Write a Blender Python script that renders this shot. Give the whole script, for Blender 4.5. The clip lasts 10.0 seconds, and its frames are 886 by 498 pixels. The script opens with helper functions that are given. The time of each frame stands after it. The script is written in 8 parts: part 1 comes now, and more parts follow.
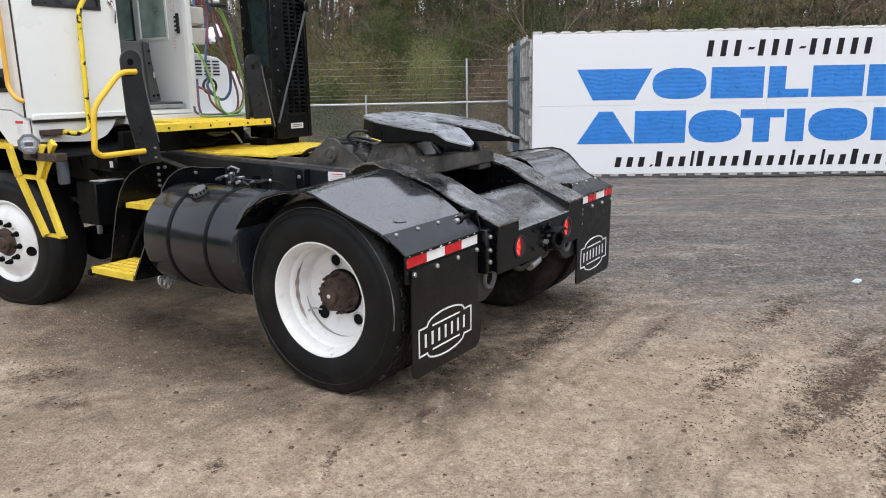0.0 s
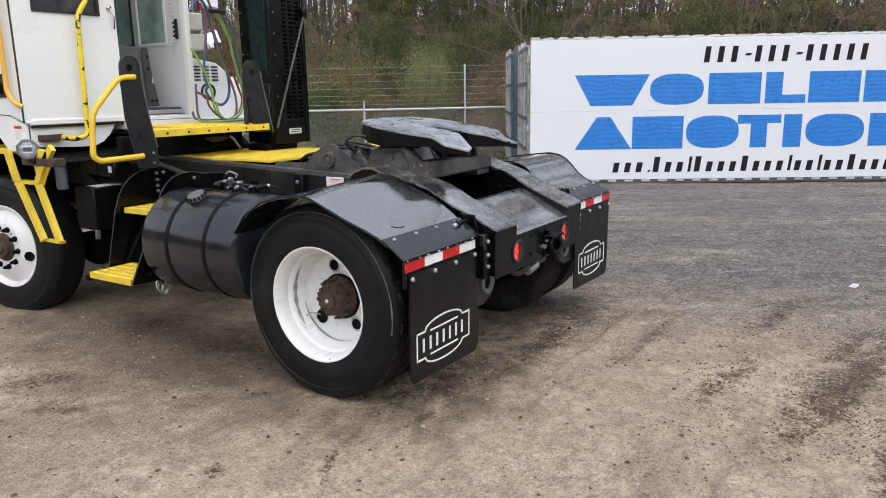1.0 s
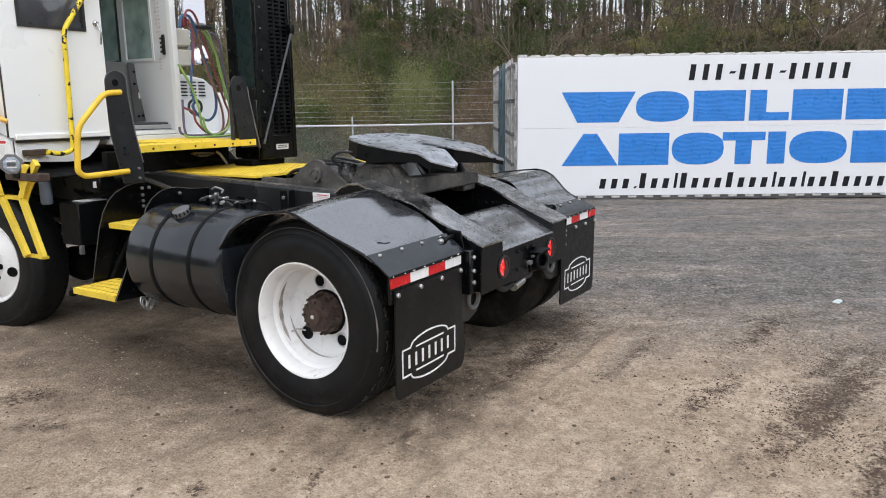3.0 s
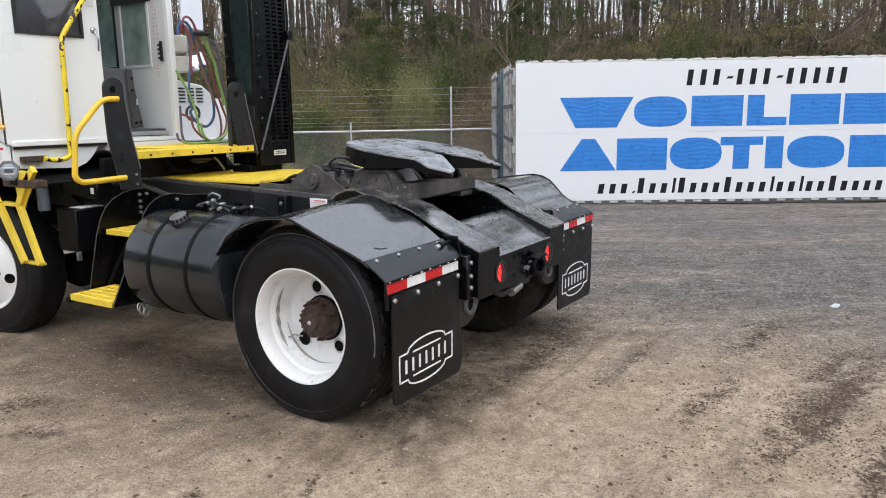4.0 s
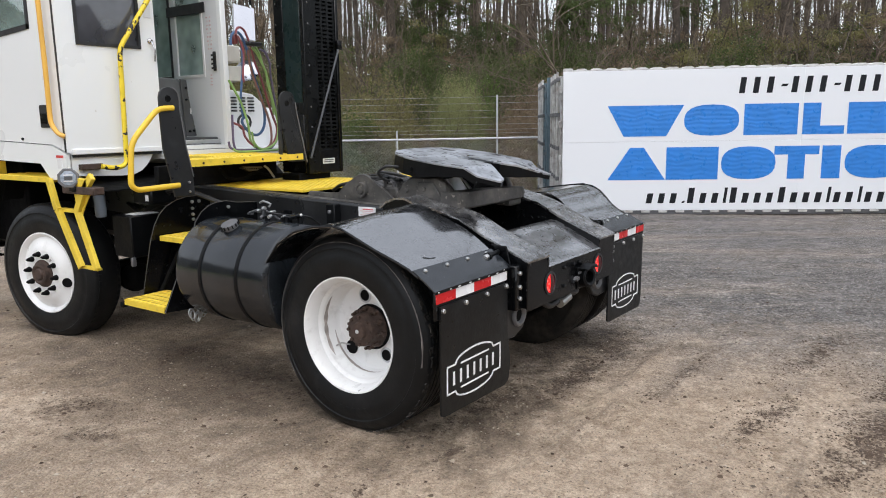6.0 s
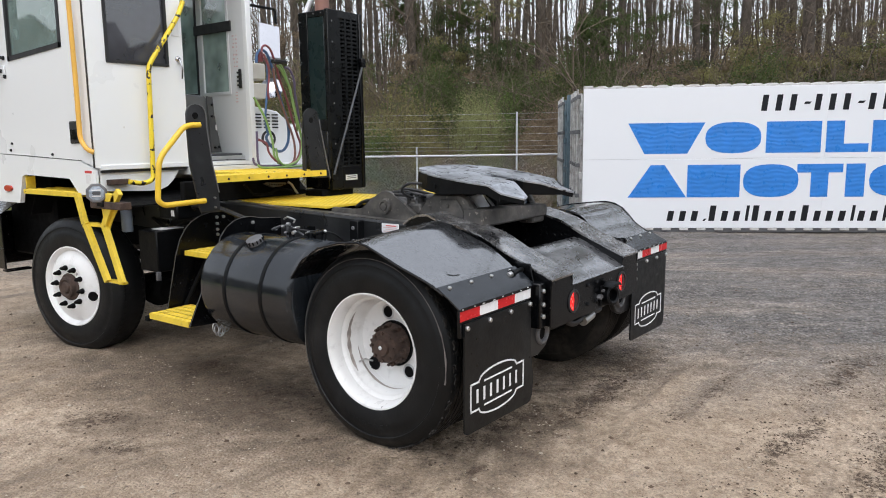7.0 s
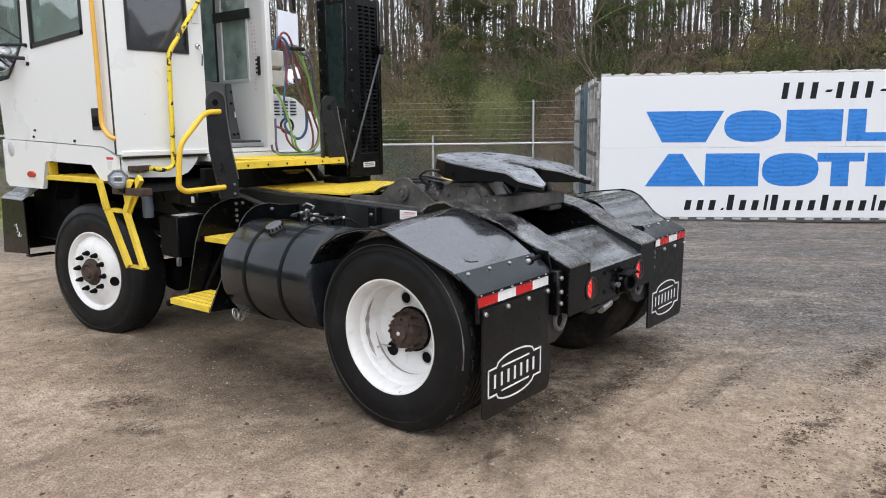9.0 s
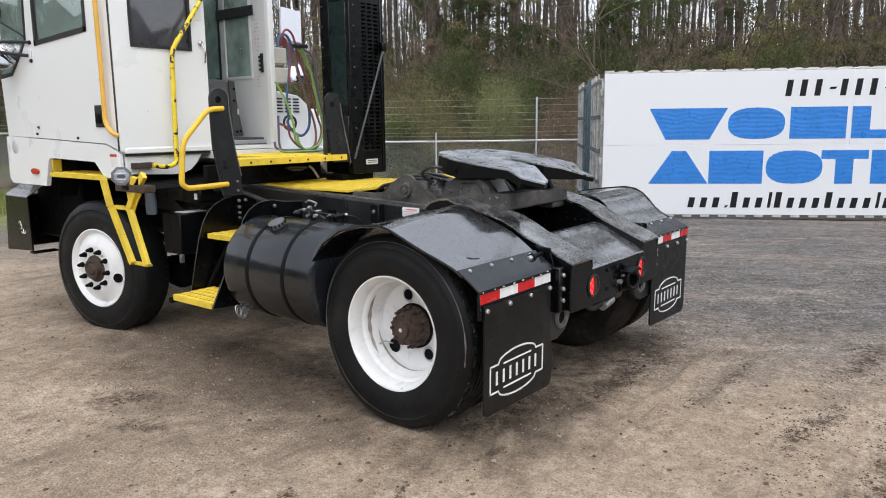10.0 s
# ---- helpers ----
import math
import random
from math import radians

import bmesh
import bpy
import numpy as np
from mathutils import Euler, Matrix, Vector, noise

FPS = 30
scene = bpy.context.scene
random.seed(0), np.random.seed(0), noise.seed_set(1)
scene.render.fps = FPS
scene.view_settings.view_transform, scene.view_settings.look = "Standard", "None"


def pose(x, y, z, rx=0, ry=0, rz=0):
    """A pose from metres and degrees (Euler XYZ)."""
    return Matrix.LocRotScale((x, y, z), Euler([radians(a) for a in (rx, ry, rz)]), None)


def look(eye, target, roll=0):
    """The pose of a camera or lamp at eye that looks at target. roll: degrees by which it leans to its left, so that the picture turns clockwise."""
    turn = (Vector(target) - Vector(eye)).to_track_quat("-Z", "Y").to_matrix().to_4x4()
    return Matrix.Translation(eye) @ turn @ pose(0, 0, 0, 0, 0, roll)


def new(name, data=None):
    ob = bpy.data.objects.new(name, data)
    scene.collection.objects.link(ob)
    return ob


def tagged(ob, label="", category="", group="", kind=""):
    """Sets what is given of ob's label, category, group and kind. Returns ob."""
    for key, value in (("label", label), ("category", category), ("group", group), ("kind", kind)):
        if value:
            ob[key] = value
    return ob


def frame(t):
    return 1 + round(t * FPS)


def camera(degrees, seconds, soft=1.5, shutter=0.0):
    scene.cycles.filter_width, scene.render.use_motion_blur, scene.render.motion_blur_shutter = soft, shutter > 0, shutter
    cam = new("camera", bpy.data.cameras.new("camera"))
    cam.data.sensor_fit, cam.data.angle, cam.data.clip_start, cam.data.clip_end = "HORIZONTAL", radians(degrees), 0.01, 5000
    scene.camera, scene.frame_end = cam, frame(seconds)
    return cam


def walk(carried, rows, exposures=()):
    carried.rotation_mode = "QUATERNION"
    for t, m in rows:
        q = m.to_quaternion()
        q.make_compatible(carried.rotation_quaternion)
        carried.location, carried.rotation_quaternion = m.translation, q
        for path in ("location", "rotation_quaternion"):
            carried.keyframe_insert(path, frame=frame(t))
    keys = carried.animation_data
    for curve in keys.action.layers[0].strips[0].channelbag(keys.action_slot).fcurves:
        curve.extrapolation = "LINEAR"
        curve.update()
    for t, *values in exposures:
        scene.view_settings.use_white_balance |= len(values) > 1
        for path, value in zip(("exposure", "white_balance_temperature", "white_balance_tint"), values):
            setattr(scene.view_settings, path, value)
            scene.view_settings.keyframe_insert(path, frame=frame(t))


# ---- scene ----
cam = camera(62.59, 10.0, soft=1.0)
walk(cam, [
    (0, pose(-3.736, -2.428, 1.539, 77.35, 0.99, -57.10)),
    (0.5, pose(-3.740, -2.431, 1.537, 77.56, 0.99, -57.18)),
    (1, pose(-3.742, -2.433, 1.537, 77.78, 0.97, -57.24)),
    (1.5, pose(-3.743, -2.439, 1.539, 77.98, 0.92, -57.32)),
    (2, pose(-3.742, -2.441, 1.537, 78.26, 0.88, -57.52)),
    (2.5, pose(-3.740, -2.441, 1.539, 78.63, 0.77, -57.89)),
    (4, pose(-3.732, -2.455, 1.539, 79.41, 0.88, -58.21)),
    (4.5, pose(-3.727, -2.452, 1.538, 79.25, 0.97, -57.58)),
    (5, pose(-3.716, -2.437, 1.534, 79.15, 0.99, -56.64)),
    (5.5, pose(-3.714, -2.425, 1.537, 79.42, 0.95, -55.65)),
    (7, pose(-3.741, -2.394, 1.549, 81.37, 0.71, -53.31)),
    (7.5, pose(-3.746, -2.384, 1.542, 81.37, 0.62, -52.82)),
    (8, pose(-3.754, -2.393, 1.539, 81.06, 0.61, -52.49)),
    (8.5, pose(-3.761, -2.398, 1.541, 80.73, 0.58, -52.26)),
    (9, pose(-3.766, -2.392, 1.542, 80.49, 0.61, -52.11)),
    (9.5, pose(-3.765, -2.398, 1.541, 80.40, 0.62, -51.96)),
    (10, pose(-3.765, -2.399, 1.540, 80.29, 0.61, -51.84)),
])

# ---- overcast daylight ----
world = bpy.data.worlds.new("sky")
scene.world = world
world.use_nodes = True
wn, wl = world.node_tree.nodes, world.node_tree.links
sky = wn.new("ShaderNodeTexSky")
sky.sky_type = 'NISHITA'
sky.sun_disc = False
sky.sun_elevation = radians(62)
sky.sun_rotation = radians(220)
sky.dust_density = 1.5
sky.ozone_density = 1.0
wash = wn.new("ShaderNodeHueSaturation")
wash.inputs["Saturation"].default_value = 0.3
wash.inputs["Value"].default_value = 2.1
bg = wn["Background"]
bg.inputs["Strength"].default_value = 0.165
wl.new(sky.outputs[0], wash.inputs["Color"])
# an overcast dome is three times as bright overhead as at the horizon
tcw = wn.new("ShaderNodeTexCoord")
spw = wn.new("ShaderNodeSeparateXYZ")
wl.new(tcw.outputs["Generated"], spw.inputs[0])
dome = wn.new("ShaderNodeMapRange")
dome.inputs["To Min"].default_value = 0.8
dome.inputs["To Max"].default_value = 1.55
wl.new(spw.outputs["Z"], dome.inputs["Value"])
shade = wn.new("ShaderNodeVectorMath")
shade.operation = 'SCALE'
wl.new(wash.outputs[0], shade.inputs[0])
wl.new(dome.outputs[0], shade.inputs["Scale"])
wl.new(shade.outputs[0], bg.inputs["Color"])
sun = new("sun", bpy.data.lights.new("sun", 'SUN'))
sun.data.energy = 0.6
sun.data.angle = radians(80)
sun.data.color = (0.98, 0.985, 1.0)
sun.matrix_world = look((-3.0, -3.0, 11), (0, 0, 0))
scene.view_settings.exposure = -0.33

# ---- materials ----
def mat(name, base, rough=0.5, metal=0.0, vary=0.15, scale=6.0, bump=0.0, bump_scale=60.0, dirt=None, dirt_amount=0.0,
        dirt_scale=3.0, coat=0.0, emit=None, rough_vary=0.1, spec=0.5, coat_ior=1.5, coat_rough=0.12, flecks=None):
    m = bpy.data.materials.new(name)
    m.use_nodes = True
    n, l = m.node_tree.nodes, m.node_tree.links
    b = n["Principled BSDF"]
    b.inputs["Metallic"].default_value = metal
    b.inputs["Coat Weight"].default_value = coat
    b.inputs["Coat Roughness"].default_value = coat_rough
    b.inputs["Coat IOR"].default_value = coat_ior
    b.inputs["Specular IOR Level"].default_value = spec
    tc = n.new("ShaderNodeTexCoord")
    big = n.new("ShaderNodeTexNoise")
    big.inputs["Scale"].default_value = scale
    big.inputs["Detail"].default_value = 6
    l.new(tc.outputs["Object"], big.inputs["Vector"])
    ramp = n.new("ShaderNodeMapRange")
    ramp.inputs["From Min"].default_value = 0.3
    ramp.inputs["From Max"].default_value = 0.7
    ramp.inputs["To Min"].default_value = 1 - vary
    ramp.inputs["To Max"].default_value = 1 + vary
    l.new(big.outputs["Fac"], ramp.inputs["Value"])
    mul = n.new("ShaderNodeVectorMath")
    mul.operation = 'SCALE'
    mul.inputs[0].default_value = base
    l.new(ramp.outputs[0], mul.inputs["Scale"])
    colour = mul.outputs[0]
    if dirt:
        dn = n.new("ShaderNodeTexNoise")
        dn.inputs["Scale"].default_value = dirt_scale
        dn.inputs["Detail"].default_value = 8
        dn.inputs["Roughness"].default_value = 0.65
        l.new(tc.outputs["Object"], dn.inputs["Vector"])
        dr = n.new("ShaderNodeMapRange")
        dr.inputs["From Min"].default_value = 0.62 - 0.3 * dirt_amount
        dr.inputs["From Max"].default_value = 0.85 - 0.3 * dirt_amount
        dr.inputs["To Max"].default_value = min(1.0, 0.4 + dirt_amount * 0.6)
        l.new(dn.outputs["Fac"], dr.inputs["Value"])
        mix = n.new("ShaderNodeMix")
        mix.data_type = 'RGBA'
        mix.inputs["B"].default_value = (*dirt, 1)
        l.new(dr.outputs[0], mix.inputs["Factor"])
        l.new(colour, mix.inputs["A"])
        colour = mix.outputs["Result"]
    if flecks:
        # chips and drops: small sharp spots
        fn = n.new("ShaderNodeTexNoise")
        fn.inputs["Scale"].default_value = flecks[1]
        fn.inputs["Detail"].default_value = 3
        l.new(tc.outputs["Object"], fn.inputs["Vector"])
        fr = n.new("ShaderNodeMapRange")
        fr.inputs["From Min"].default_value = flecks[2]
        fr.inputs["From Max"].default_value = flecks[2] + 0.03
        l.new(fn.outputs["Fac"], fr.inputs["Value"])
        fm = n.new("ShaderNodeMix")
        fm.data_type = 'RGBA'
        fm.inputs["B"].default_value = (*flecks[0], 1)
        l.new(fr.outputs[0], fm.inputs["Factor"])
        l.new(colour, fm.inputs["A"])
        colour = fm.outputs["Result"]
    l.new(colour, b.inputs["Base Color"])
    rr = n.new("ShaderNodeMapRange")
    rr.inputs["From Min"].default_value = 0.3
    rr.inputs["From Max"].default_value = 0.7
    rr.inputs["To Min"].default_value = max(0.02, rough - rough_vary)
    rr.inputs["To Max"].default_value = min(1, rough + rough_vary)
    rn = n.new("ShaderNodeTexNoise")
    rn.inputs["Scale"].default_value = scale * 2.3
    rn.inputs["Detail"].default_value = 5
    l.new(tc.outputs["Object"], rn.inputs["Vector"])
    l.new(rn.outputs["Fac"], rr.inputs["Value"])
    l.new(rr.outputs[0], b.inputs["Roughness"])
    if bump:
        bn = n.new("ShaderNodeTexNoise")
        bn.inputs["Scale"].default_value = bump_scale
        bn.inputs["Detail"].default_value = 4
        l.new(tc.outputs["Object"], bn.inputs["Vector"])
        bu = n.new("ShaderNodeBump")
        bu.inputs["Strength"].default_value = bump
        bu.inputs["Distance"].default_value = 0.01
        l.new(bn.outputs["Fac"], bu.inputs["Height"])
        l.new(bu.outputs[0], b.inputs["Normal"])
    if emit:
        b.inputs["Emission Color"].default_value = (*emit[:3], 1)
        b.inputs["Emission Strength"].default_value = emit[3]
    return m


def glass_mat(name, tint, clear, haze_tint=(0.5, 0.58, 0.55), haze=0.3):
    m = bpy.data.materials.new(name)
    m.use_nodes = True
    n, l = m.node_tree.nodes, m.node_tree.links
    n.remove(n["Principled BSDF"])
    t = n.new("ShaderNodeBsdfTransparent")
    t.inputs["Color"].default_value = (*tint, 1)
    g = n.new("ShaderNodeBsdfGlossy")
    g.inputs["Roughness"].default_value = 0.03
    mx = n.new("ShaderNodeMixShader")
    fr = n.new("ShaderNodeFresnel")
    fr.inputs["IOR"].default_value = 1.5
    ad = n.new("ShaderNodeMath")
    ad.operation = 'ADD'
    ad.use_clamp = True
    ad.inputs[1].default_value = 1 - clear
    l.new(fr.outputs[0], ad.inputs[0])
    l.new(ad.outputs[0], mx.inputs["Fac"])
    l.new(t.outputs[0], mx.inputs[1])
    l.new(g.outputs[0], mx.inputs[2])
    # a diffuse haze: raindrops, and reflected light painted in to brighten the panes
    df = n.new("ShaderNodeBsdfDiffuse")
    df.inputs["Color"].default_value = (*haze_tint, 1)
    tcg = n.new("ShaderNodeTexCoord")
    ng = n.new("ShaderNodeTexNoise")
    ng.inputs["Scale"].default_value = 5.0
    l.new(tcg.outputs["Object"], ng.inputs["Vector"])
    hz = n.new("ShaderNodeMath")
    hz.operation = 'MULTIPLY'
    hz.inputs[1].default_value = haze * 2
    l.new(ng.outputs["Fac"], hz.inputs[0])
    m2 = n.new("ShaderNodeMixShader")
    l.new(hz.outputs[0], m2.inputs["Fac"])
    l.new(mx.outputs[0], m2.inputs[1])
    l.new(df.outputs[0], m2.inputs[2])
    l.new(m2.outputs[0], n["Material Output"].inputs["Surface"])
    return m


BLACK = mat("black_paint", (0.0033, 0.0036, 0.0042), 0.2, vary=0.2, dirt=(0.013, 0.014, 0.015), dirt_amount=0.2, dirt_scale=4, rough_vary=0.1, spec=0.27, flecks=((0.05, 0.05, 0.05), 45, 0.70))
BLACK_WET = mat("wet_black_paint", (0.006, 0.0062, 0.0066), 0.24, vary=0.25, dirt=(0.05, 0.052, 0.056), dirt_amount=0.3, dirt_scale=2.6, rough_vary=0.10, coat=1.0, coat_rough=0.09, bump=0.03, bump_scale=5, spec=0.8, coat_ior=3.0, flecks=((0.20, 0.20, 0.20), 42, 0.72))
TANK_BLACK = mat("glossy_tank_black", (0.0120, 0.0146, 0.0176), 0.17, vary=0.3, dirt=(0.030, 0.033, 0.037), dirt_amount=0.3, dirt_scale=6, rough_vary=0.08, bump=0.05, bump_scale=10, spec=0.6, flecks=((0.06, 0.06, 0.06), 50, 0.71))
BLACK_MATT = mat("dull_black_metal", (0.003, 0.0034, 0.004), 0.45, spec=0.16, vary=0.3, dirt=(0.013, 0.0135, 0.014), dirt_amount=0.25, dirt_scale=7, bump=0.1)
UNDER = mat("dusty_underbody", (0.004, 0.0042, 0.0045), 0.75, spec=0.12, vary=0.3, dirt=(0.015, 0.0145, 0.014), dirt_amount=0.3, dirt_scale=6, bump=0.2)
FLAP = mat("black_rubber_flap", (0.0070, 0.0076, 0.0081), 0.36, spec=0.22, vary=0.3, scale=9, dirt=(0.036, 0.039, 0.041), dirt_amount=0.32, bump=0.08, bump_scale=60)
RUBBER = mat("tyre_rubber", (0.0088, 0.0094, 0.0100), 0.45, spec=0.22, vary=0.25, dirt=(0.036, 0.037, 0.038), dirt_amount=0.25, dirt_scale=5, bump=0.12, bump_scale=70)
DUSTY_RUBBER = mat("dusty_inner_tyre", (0.018, 0.0165, 0.015), 0.75, spec=0.2, vary=0.3, dirt=(0.085, 0.072, 0.058), dirt_amount=0.5, dirt_scale=4, bump=0.15, bump_scale=60)
WHITE = mat("white_cab_paint", (0.835, 0.85, 0.845), 0.28, vary=0.0, scale=1.2, coat=0.3, rough_vary=0.01, flecks=((0.70, 0.69, 0.66), 16, 0.76))
WHITE_IN = mat("pale_grey_cab_interior", (0.72, 0.735, 0.74), 0.45, vary=0.02, scale=2, dirt=(0.6, 0.59, 0.57), dirt_amount=0.12, rough_vary=0.03)
RIM = mat("white_rim_paint", (0.80, 0.80, 0.79), 0.35, vary=0.04, dirt=(0.30, 0.28, 0.26), dirt_amount=0.2, dirt_scale=7, flecks=((0.12, 0.11, 0.10), 9, 0.70))
YELLOW = mat("yellow_safety_paint", (0.77, 0.555, 0.05), 0.4, vary=0.10, scale=10, dirt=(0.12, 0.09, 0.04), dirt_amount=0.18, dirt_scale=14, bump=0.08, flecks=((0.05, 0.04, 0.02), 30, 0.70))
OCHRE = mat("warm_yellow_paint", (0.76, 0.49, 0.035), 0.4, vary=0.08, scale=8, flecks=((0.10, 0.07, 0.02), 26, 0.73))
AMBER = mat("amber_yellow_paint", (0.76, 0.43, 0.075), 0.4, vary=0.06)
RUST = mat("rusty_hub", (0.056, 0.034, 0.025), 0.75, vary=0.4, scale=20, dirt=(0.03, 0.022, 0.018), dirt_amount=0.4, dirt_scale=18, bump=0.3, bump_scale=80)
STEEL_DUST = mat("dusty_steel", (0.054, 0.051, 0.048), 0.5, vary=0.4, scale=9, dirt=(0.15, 0.137, 0.12), dirt_amount=0.5, dirt_scale=8, bump=0.2, flecks=((0.20, 0.18, 0.155), 34, 0.66))
PALE_STEEL = mat("sky_pale_steel", (0.72, 0.73, 0.74), 0.4, metal=0.1, vary=0.12)
RAMP_WORN = mat("worn_wet_ramp_paint", (0.022, 0.022, 0.023), 0.26, vary=0.4, scale=11, dirt=(0.26, 0.257, 0.252), dirt_amount=0.6, dirt_scale=9, rough_vary=0.14, coat=0.9, coat_rough=0.10, bump=0.16, bump_scale=38, spec=0.7, coat_ior=2.8, flecks=((0.24, 0.225, 0.20), 55, 0.66))
PEELING = mat("peeling_wet_black_paint", (0.04, 0.04, 0.042), 0.30, vary=0.3, scale=9, dirt=(0.16, 0.162, 0.168), dirt_amount=0.48, dirt_scale=7, rough_vary=0.12, coat=1.0, coat_rough=0.07, bump=0.12, bump_scale=48, spec=0.8, coat_ior=3.0, flecks=((0.004, 0.004, 0.004), 30, 0.60))
PILLAR_BLACK = mat("satin_black_plate", (0.013, 0.0135, 0.0145), 0.34, vary=0.3, scale=4, dirt=(0.048, 0.049, 0.051), dirt_amount=0.3, dirt_scale=5, rough_vary=0.1, spec=0.5)
PLATE_STEEL = mat("greased_plate_steel", (0.48, 0.50, 0.53), 0.36, metal=0.75, vary=0.25, scale=6, dirt=(0.014, 0.014, 0.014), dirt_amount=0.52, dirt_scale=6.5, bump=0.16, bump_scale=30, rough_vary=0.16, flecks=((0.02, 0.02, 0.02), 24, 0.63))
BOLT = mat("zinc_bolt", (0.5, 0.5, 0.49), 0.42, metal=1.0, vary=0.15)
CHROME = mat("chrome", (0.62, 0.61, 0.62), 0.10, metal=1.0, vary=0.02, rough_vary=0.02)
GALV = mat("galvanised_steel", (0.56, 0.57, 0.58), 0.5, metal=0.25, vary=0.12, scale=20)
RED_REFL = mat("red_reflector", (0.55, 0.012, 0.015), 0.25, vary=0.08)
WHITE_REFL = mat("white_reflector", (0.78, 0.78, 0.78), 0.25, vary=0.04)
RED_LENS = mat("red_tail_lens", (0.5, 0.012, 0.012), 0.2, vary=0.05, emit=(1.0, 0.012, 0.012, 0.95))
LED_RED = mat("lit_red_diode", (0.6, 0.02, 0.02), 0.2, vary=0.05, emit=(1.0, 0.10, 0.08, 1.9))
WHITE_INK = mat("white_print", (0.82, 0.82, 0.82), 0.5, vary=0.05)
RED_INK = mat("red_print", (0.6, 0.05, 0.05), 0.5, vary=0.05)
PALE_RED_INK = mat("faded_red_print", (0.66, 0.50, 0.49), 0.5, vary=0.1, scale=40)
DARK_INK = mat("dark_print", (0.012, 0.013, 0.016), 0.6, vary=0.05, spec=0.2)
LABEL_GREY = mat("grey_label_sheet", (0.6, 0.6, 0.6), 0.5, vary=0.05)
SEAT = mat("grey_vinyl", (0.10, 0.105, 0.11), 0.5, vary=0.15, bump=0.05)
RUBBER_SEAL = mat("black_rubber_seal", (0.015, 0.015, 0.016), 0.6)
GLASS = glass_mat("clear_glass", (0.82, 0.94, 0.91), 0.78, (0.44, 0.57, 0.53))
HAZED_GLASS = glass_mat("hazed_glass", (0.85, 0.93, 0.90), 0.74, (0.54, 0.68, 0.63), 0.45)
DARK_GLASS = glass_mat("smoked_glass", (0.10, 0.105, 0.12), 0.88, (0.16, 0.165, 0.19), 0.35)
HOSE_RED = mat("red_air_hose", (0.23, 0.066, 0.075), 0.4)
HOSE_BLUE = mat("blue_air_hose", (0.06, 0.12, 0.24), 0.4)
HOSE_GREEN = mat("green_cable", (0.27, 0.44, 0.14), 0.4)
HOSE_BLACK = mat("black_hose", (0.015, 0.015, 0.015), 0.5)
PALE_BOX = mat("ivory_plastic", (0.6, 0.58, 0.52), 0.45)
SIGN_WHITE = mat("white_sign_panel", (0.78, 0.79, 0.81), 0.35, vary=0.0, scale=1.5, rough_vary=0.02)
SIGN_BLUE = mat("blue_sign_vinyl", (0.028, 0.205, 0.62), 0.33, vary=0.08, scale=5)


def ripple(m):
    """Loose vinyl: shallow waves that run across the board."""
    n, l = m.node_tree.nodes, m.node_tree.links
    tc = n.new("ShaderNodeTexCoord")
    w = n.new("ShaderNodeTexWave")
    w.bands_direction = 'Z'
    w.inputs["Scale"].default_value = 4.0
    w.inputs["Distortion"].default_value = 7.0
    w.inputs["Detail"].default_value = 2
    w.inputs["Detail Scale"].default_value = 0.8
    l.new(tc.outputs["Object"], w.inputs["Vector"])
    bu = n.new("ShaderNodeBump")
    bu.inputs["Strength"].default_value = 0.11
    bu.inputs["Distance"].default_value = 0.02
    l.new(w.outputs["Fac"], bu.inputs["Height"])
    l.new(bu.outputs[0], n["Principled BSDF"].inputs["Normal"])


ripple(SIGN_BLUE)
CONT = mat("weathered_container_paint", (0.46, 0.455, 0.44), 0.5, vary=0.25, scale=8, dirt=(0.13, 0.085, 0.06), dirt_amount=0.48, dirt_scale=6)
CONT_ROOF = mat("rusting_roof_paint", (0.60, 0.59, 0.57), 0.6, vary=0.2, dirt=(0.19, 0.10, 0.065), dirt_amount=0.34, dirt_scale=4)
BLUE_GREY = mat("faded_blue_container_paint", (0.085, 0.13, 0.155), 0.5, vary=0.15, dirt=(0.2, 0.12, 0.08), dirt_amount=0.2)
GLASS_LENS = mat("lamp_lens", (0.27, 0.31, 0.36), 0.12, vary=0.35, scale=60, coat=0.5)
YELLOW_DIM = mat("shaded_opening_yellow", (0.33, 0.23, 0.02), 0.7, vary=0.3, scale=20)
YELLOW_CHIP = mat("chipped_yellow_paint", (0.80, 0.60, 0.03), 0.4, vary=0.1, scale=10, bump=0.1, flecks=((0.012, 0.011, 0.01), 22, 0.575))
TOWER_BLACK = mat("soot_black_paint", (0.0035, 0.004, 0.0042), 0.3, vary=0.3, dirt=(0.012, 0.0125, 0.013), dirt_amount=0.25, dirt_scale=6, spec=0.2)
DULL_RED = mat("rim_shaded_red_lens", (0.06, 0.008, 0.010), 0.2, vary=0.1)
HOSE_PURPLE = mat("dull_purple_hose", (0.13, 0.10, 0.17), 0.45)
HOSE_BROWN = mat("dull_brown_hose", (0.26, 0.13, 0.10), 0.45)
GALV_DARK = mat("dull_grey_steel", (0.15, 0.15, 0.155), 0.5, metal=0.3, vary=0.2)
STRUT_GREY = mat("dark_grey_steel", (0.075, 0.078, 0.082), 0.45, metal=0.3, vary=0.2)
DARK_GREEN = mat("dark_green_black_panel", (0.008, 0.018, 0.018), 0.3, vary=0.15, spec=0.25)
SCUFF_PALE = mat("pale_scuffed_rubber", (0.17, 0.155, 0.145), 0.85, vary=0.4, scale=14, dirt=(0.05, 0.048, 0.046), dirt_amount=0.4, dirt_scale=16)
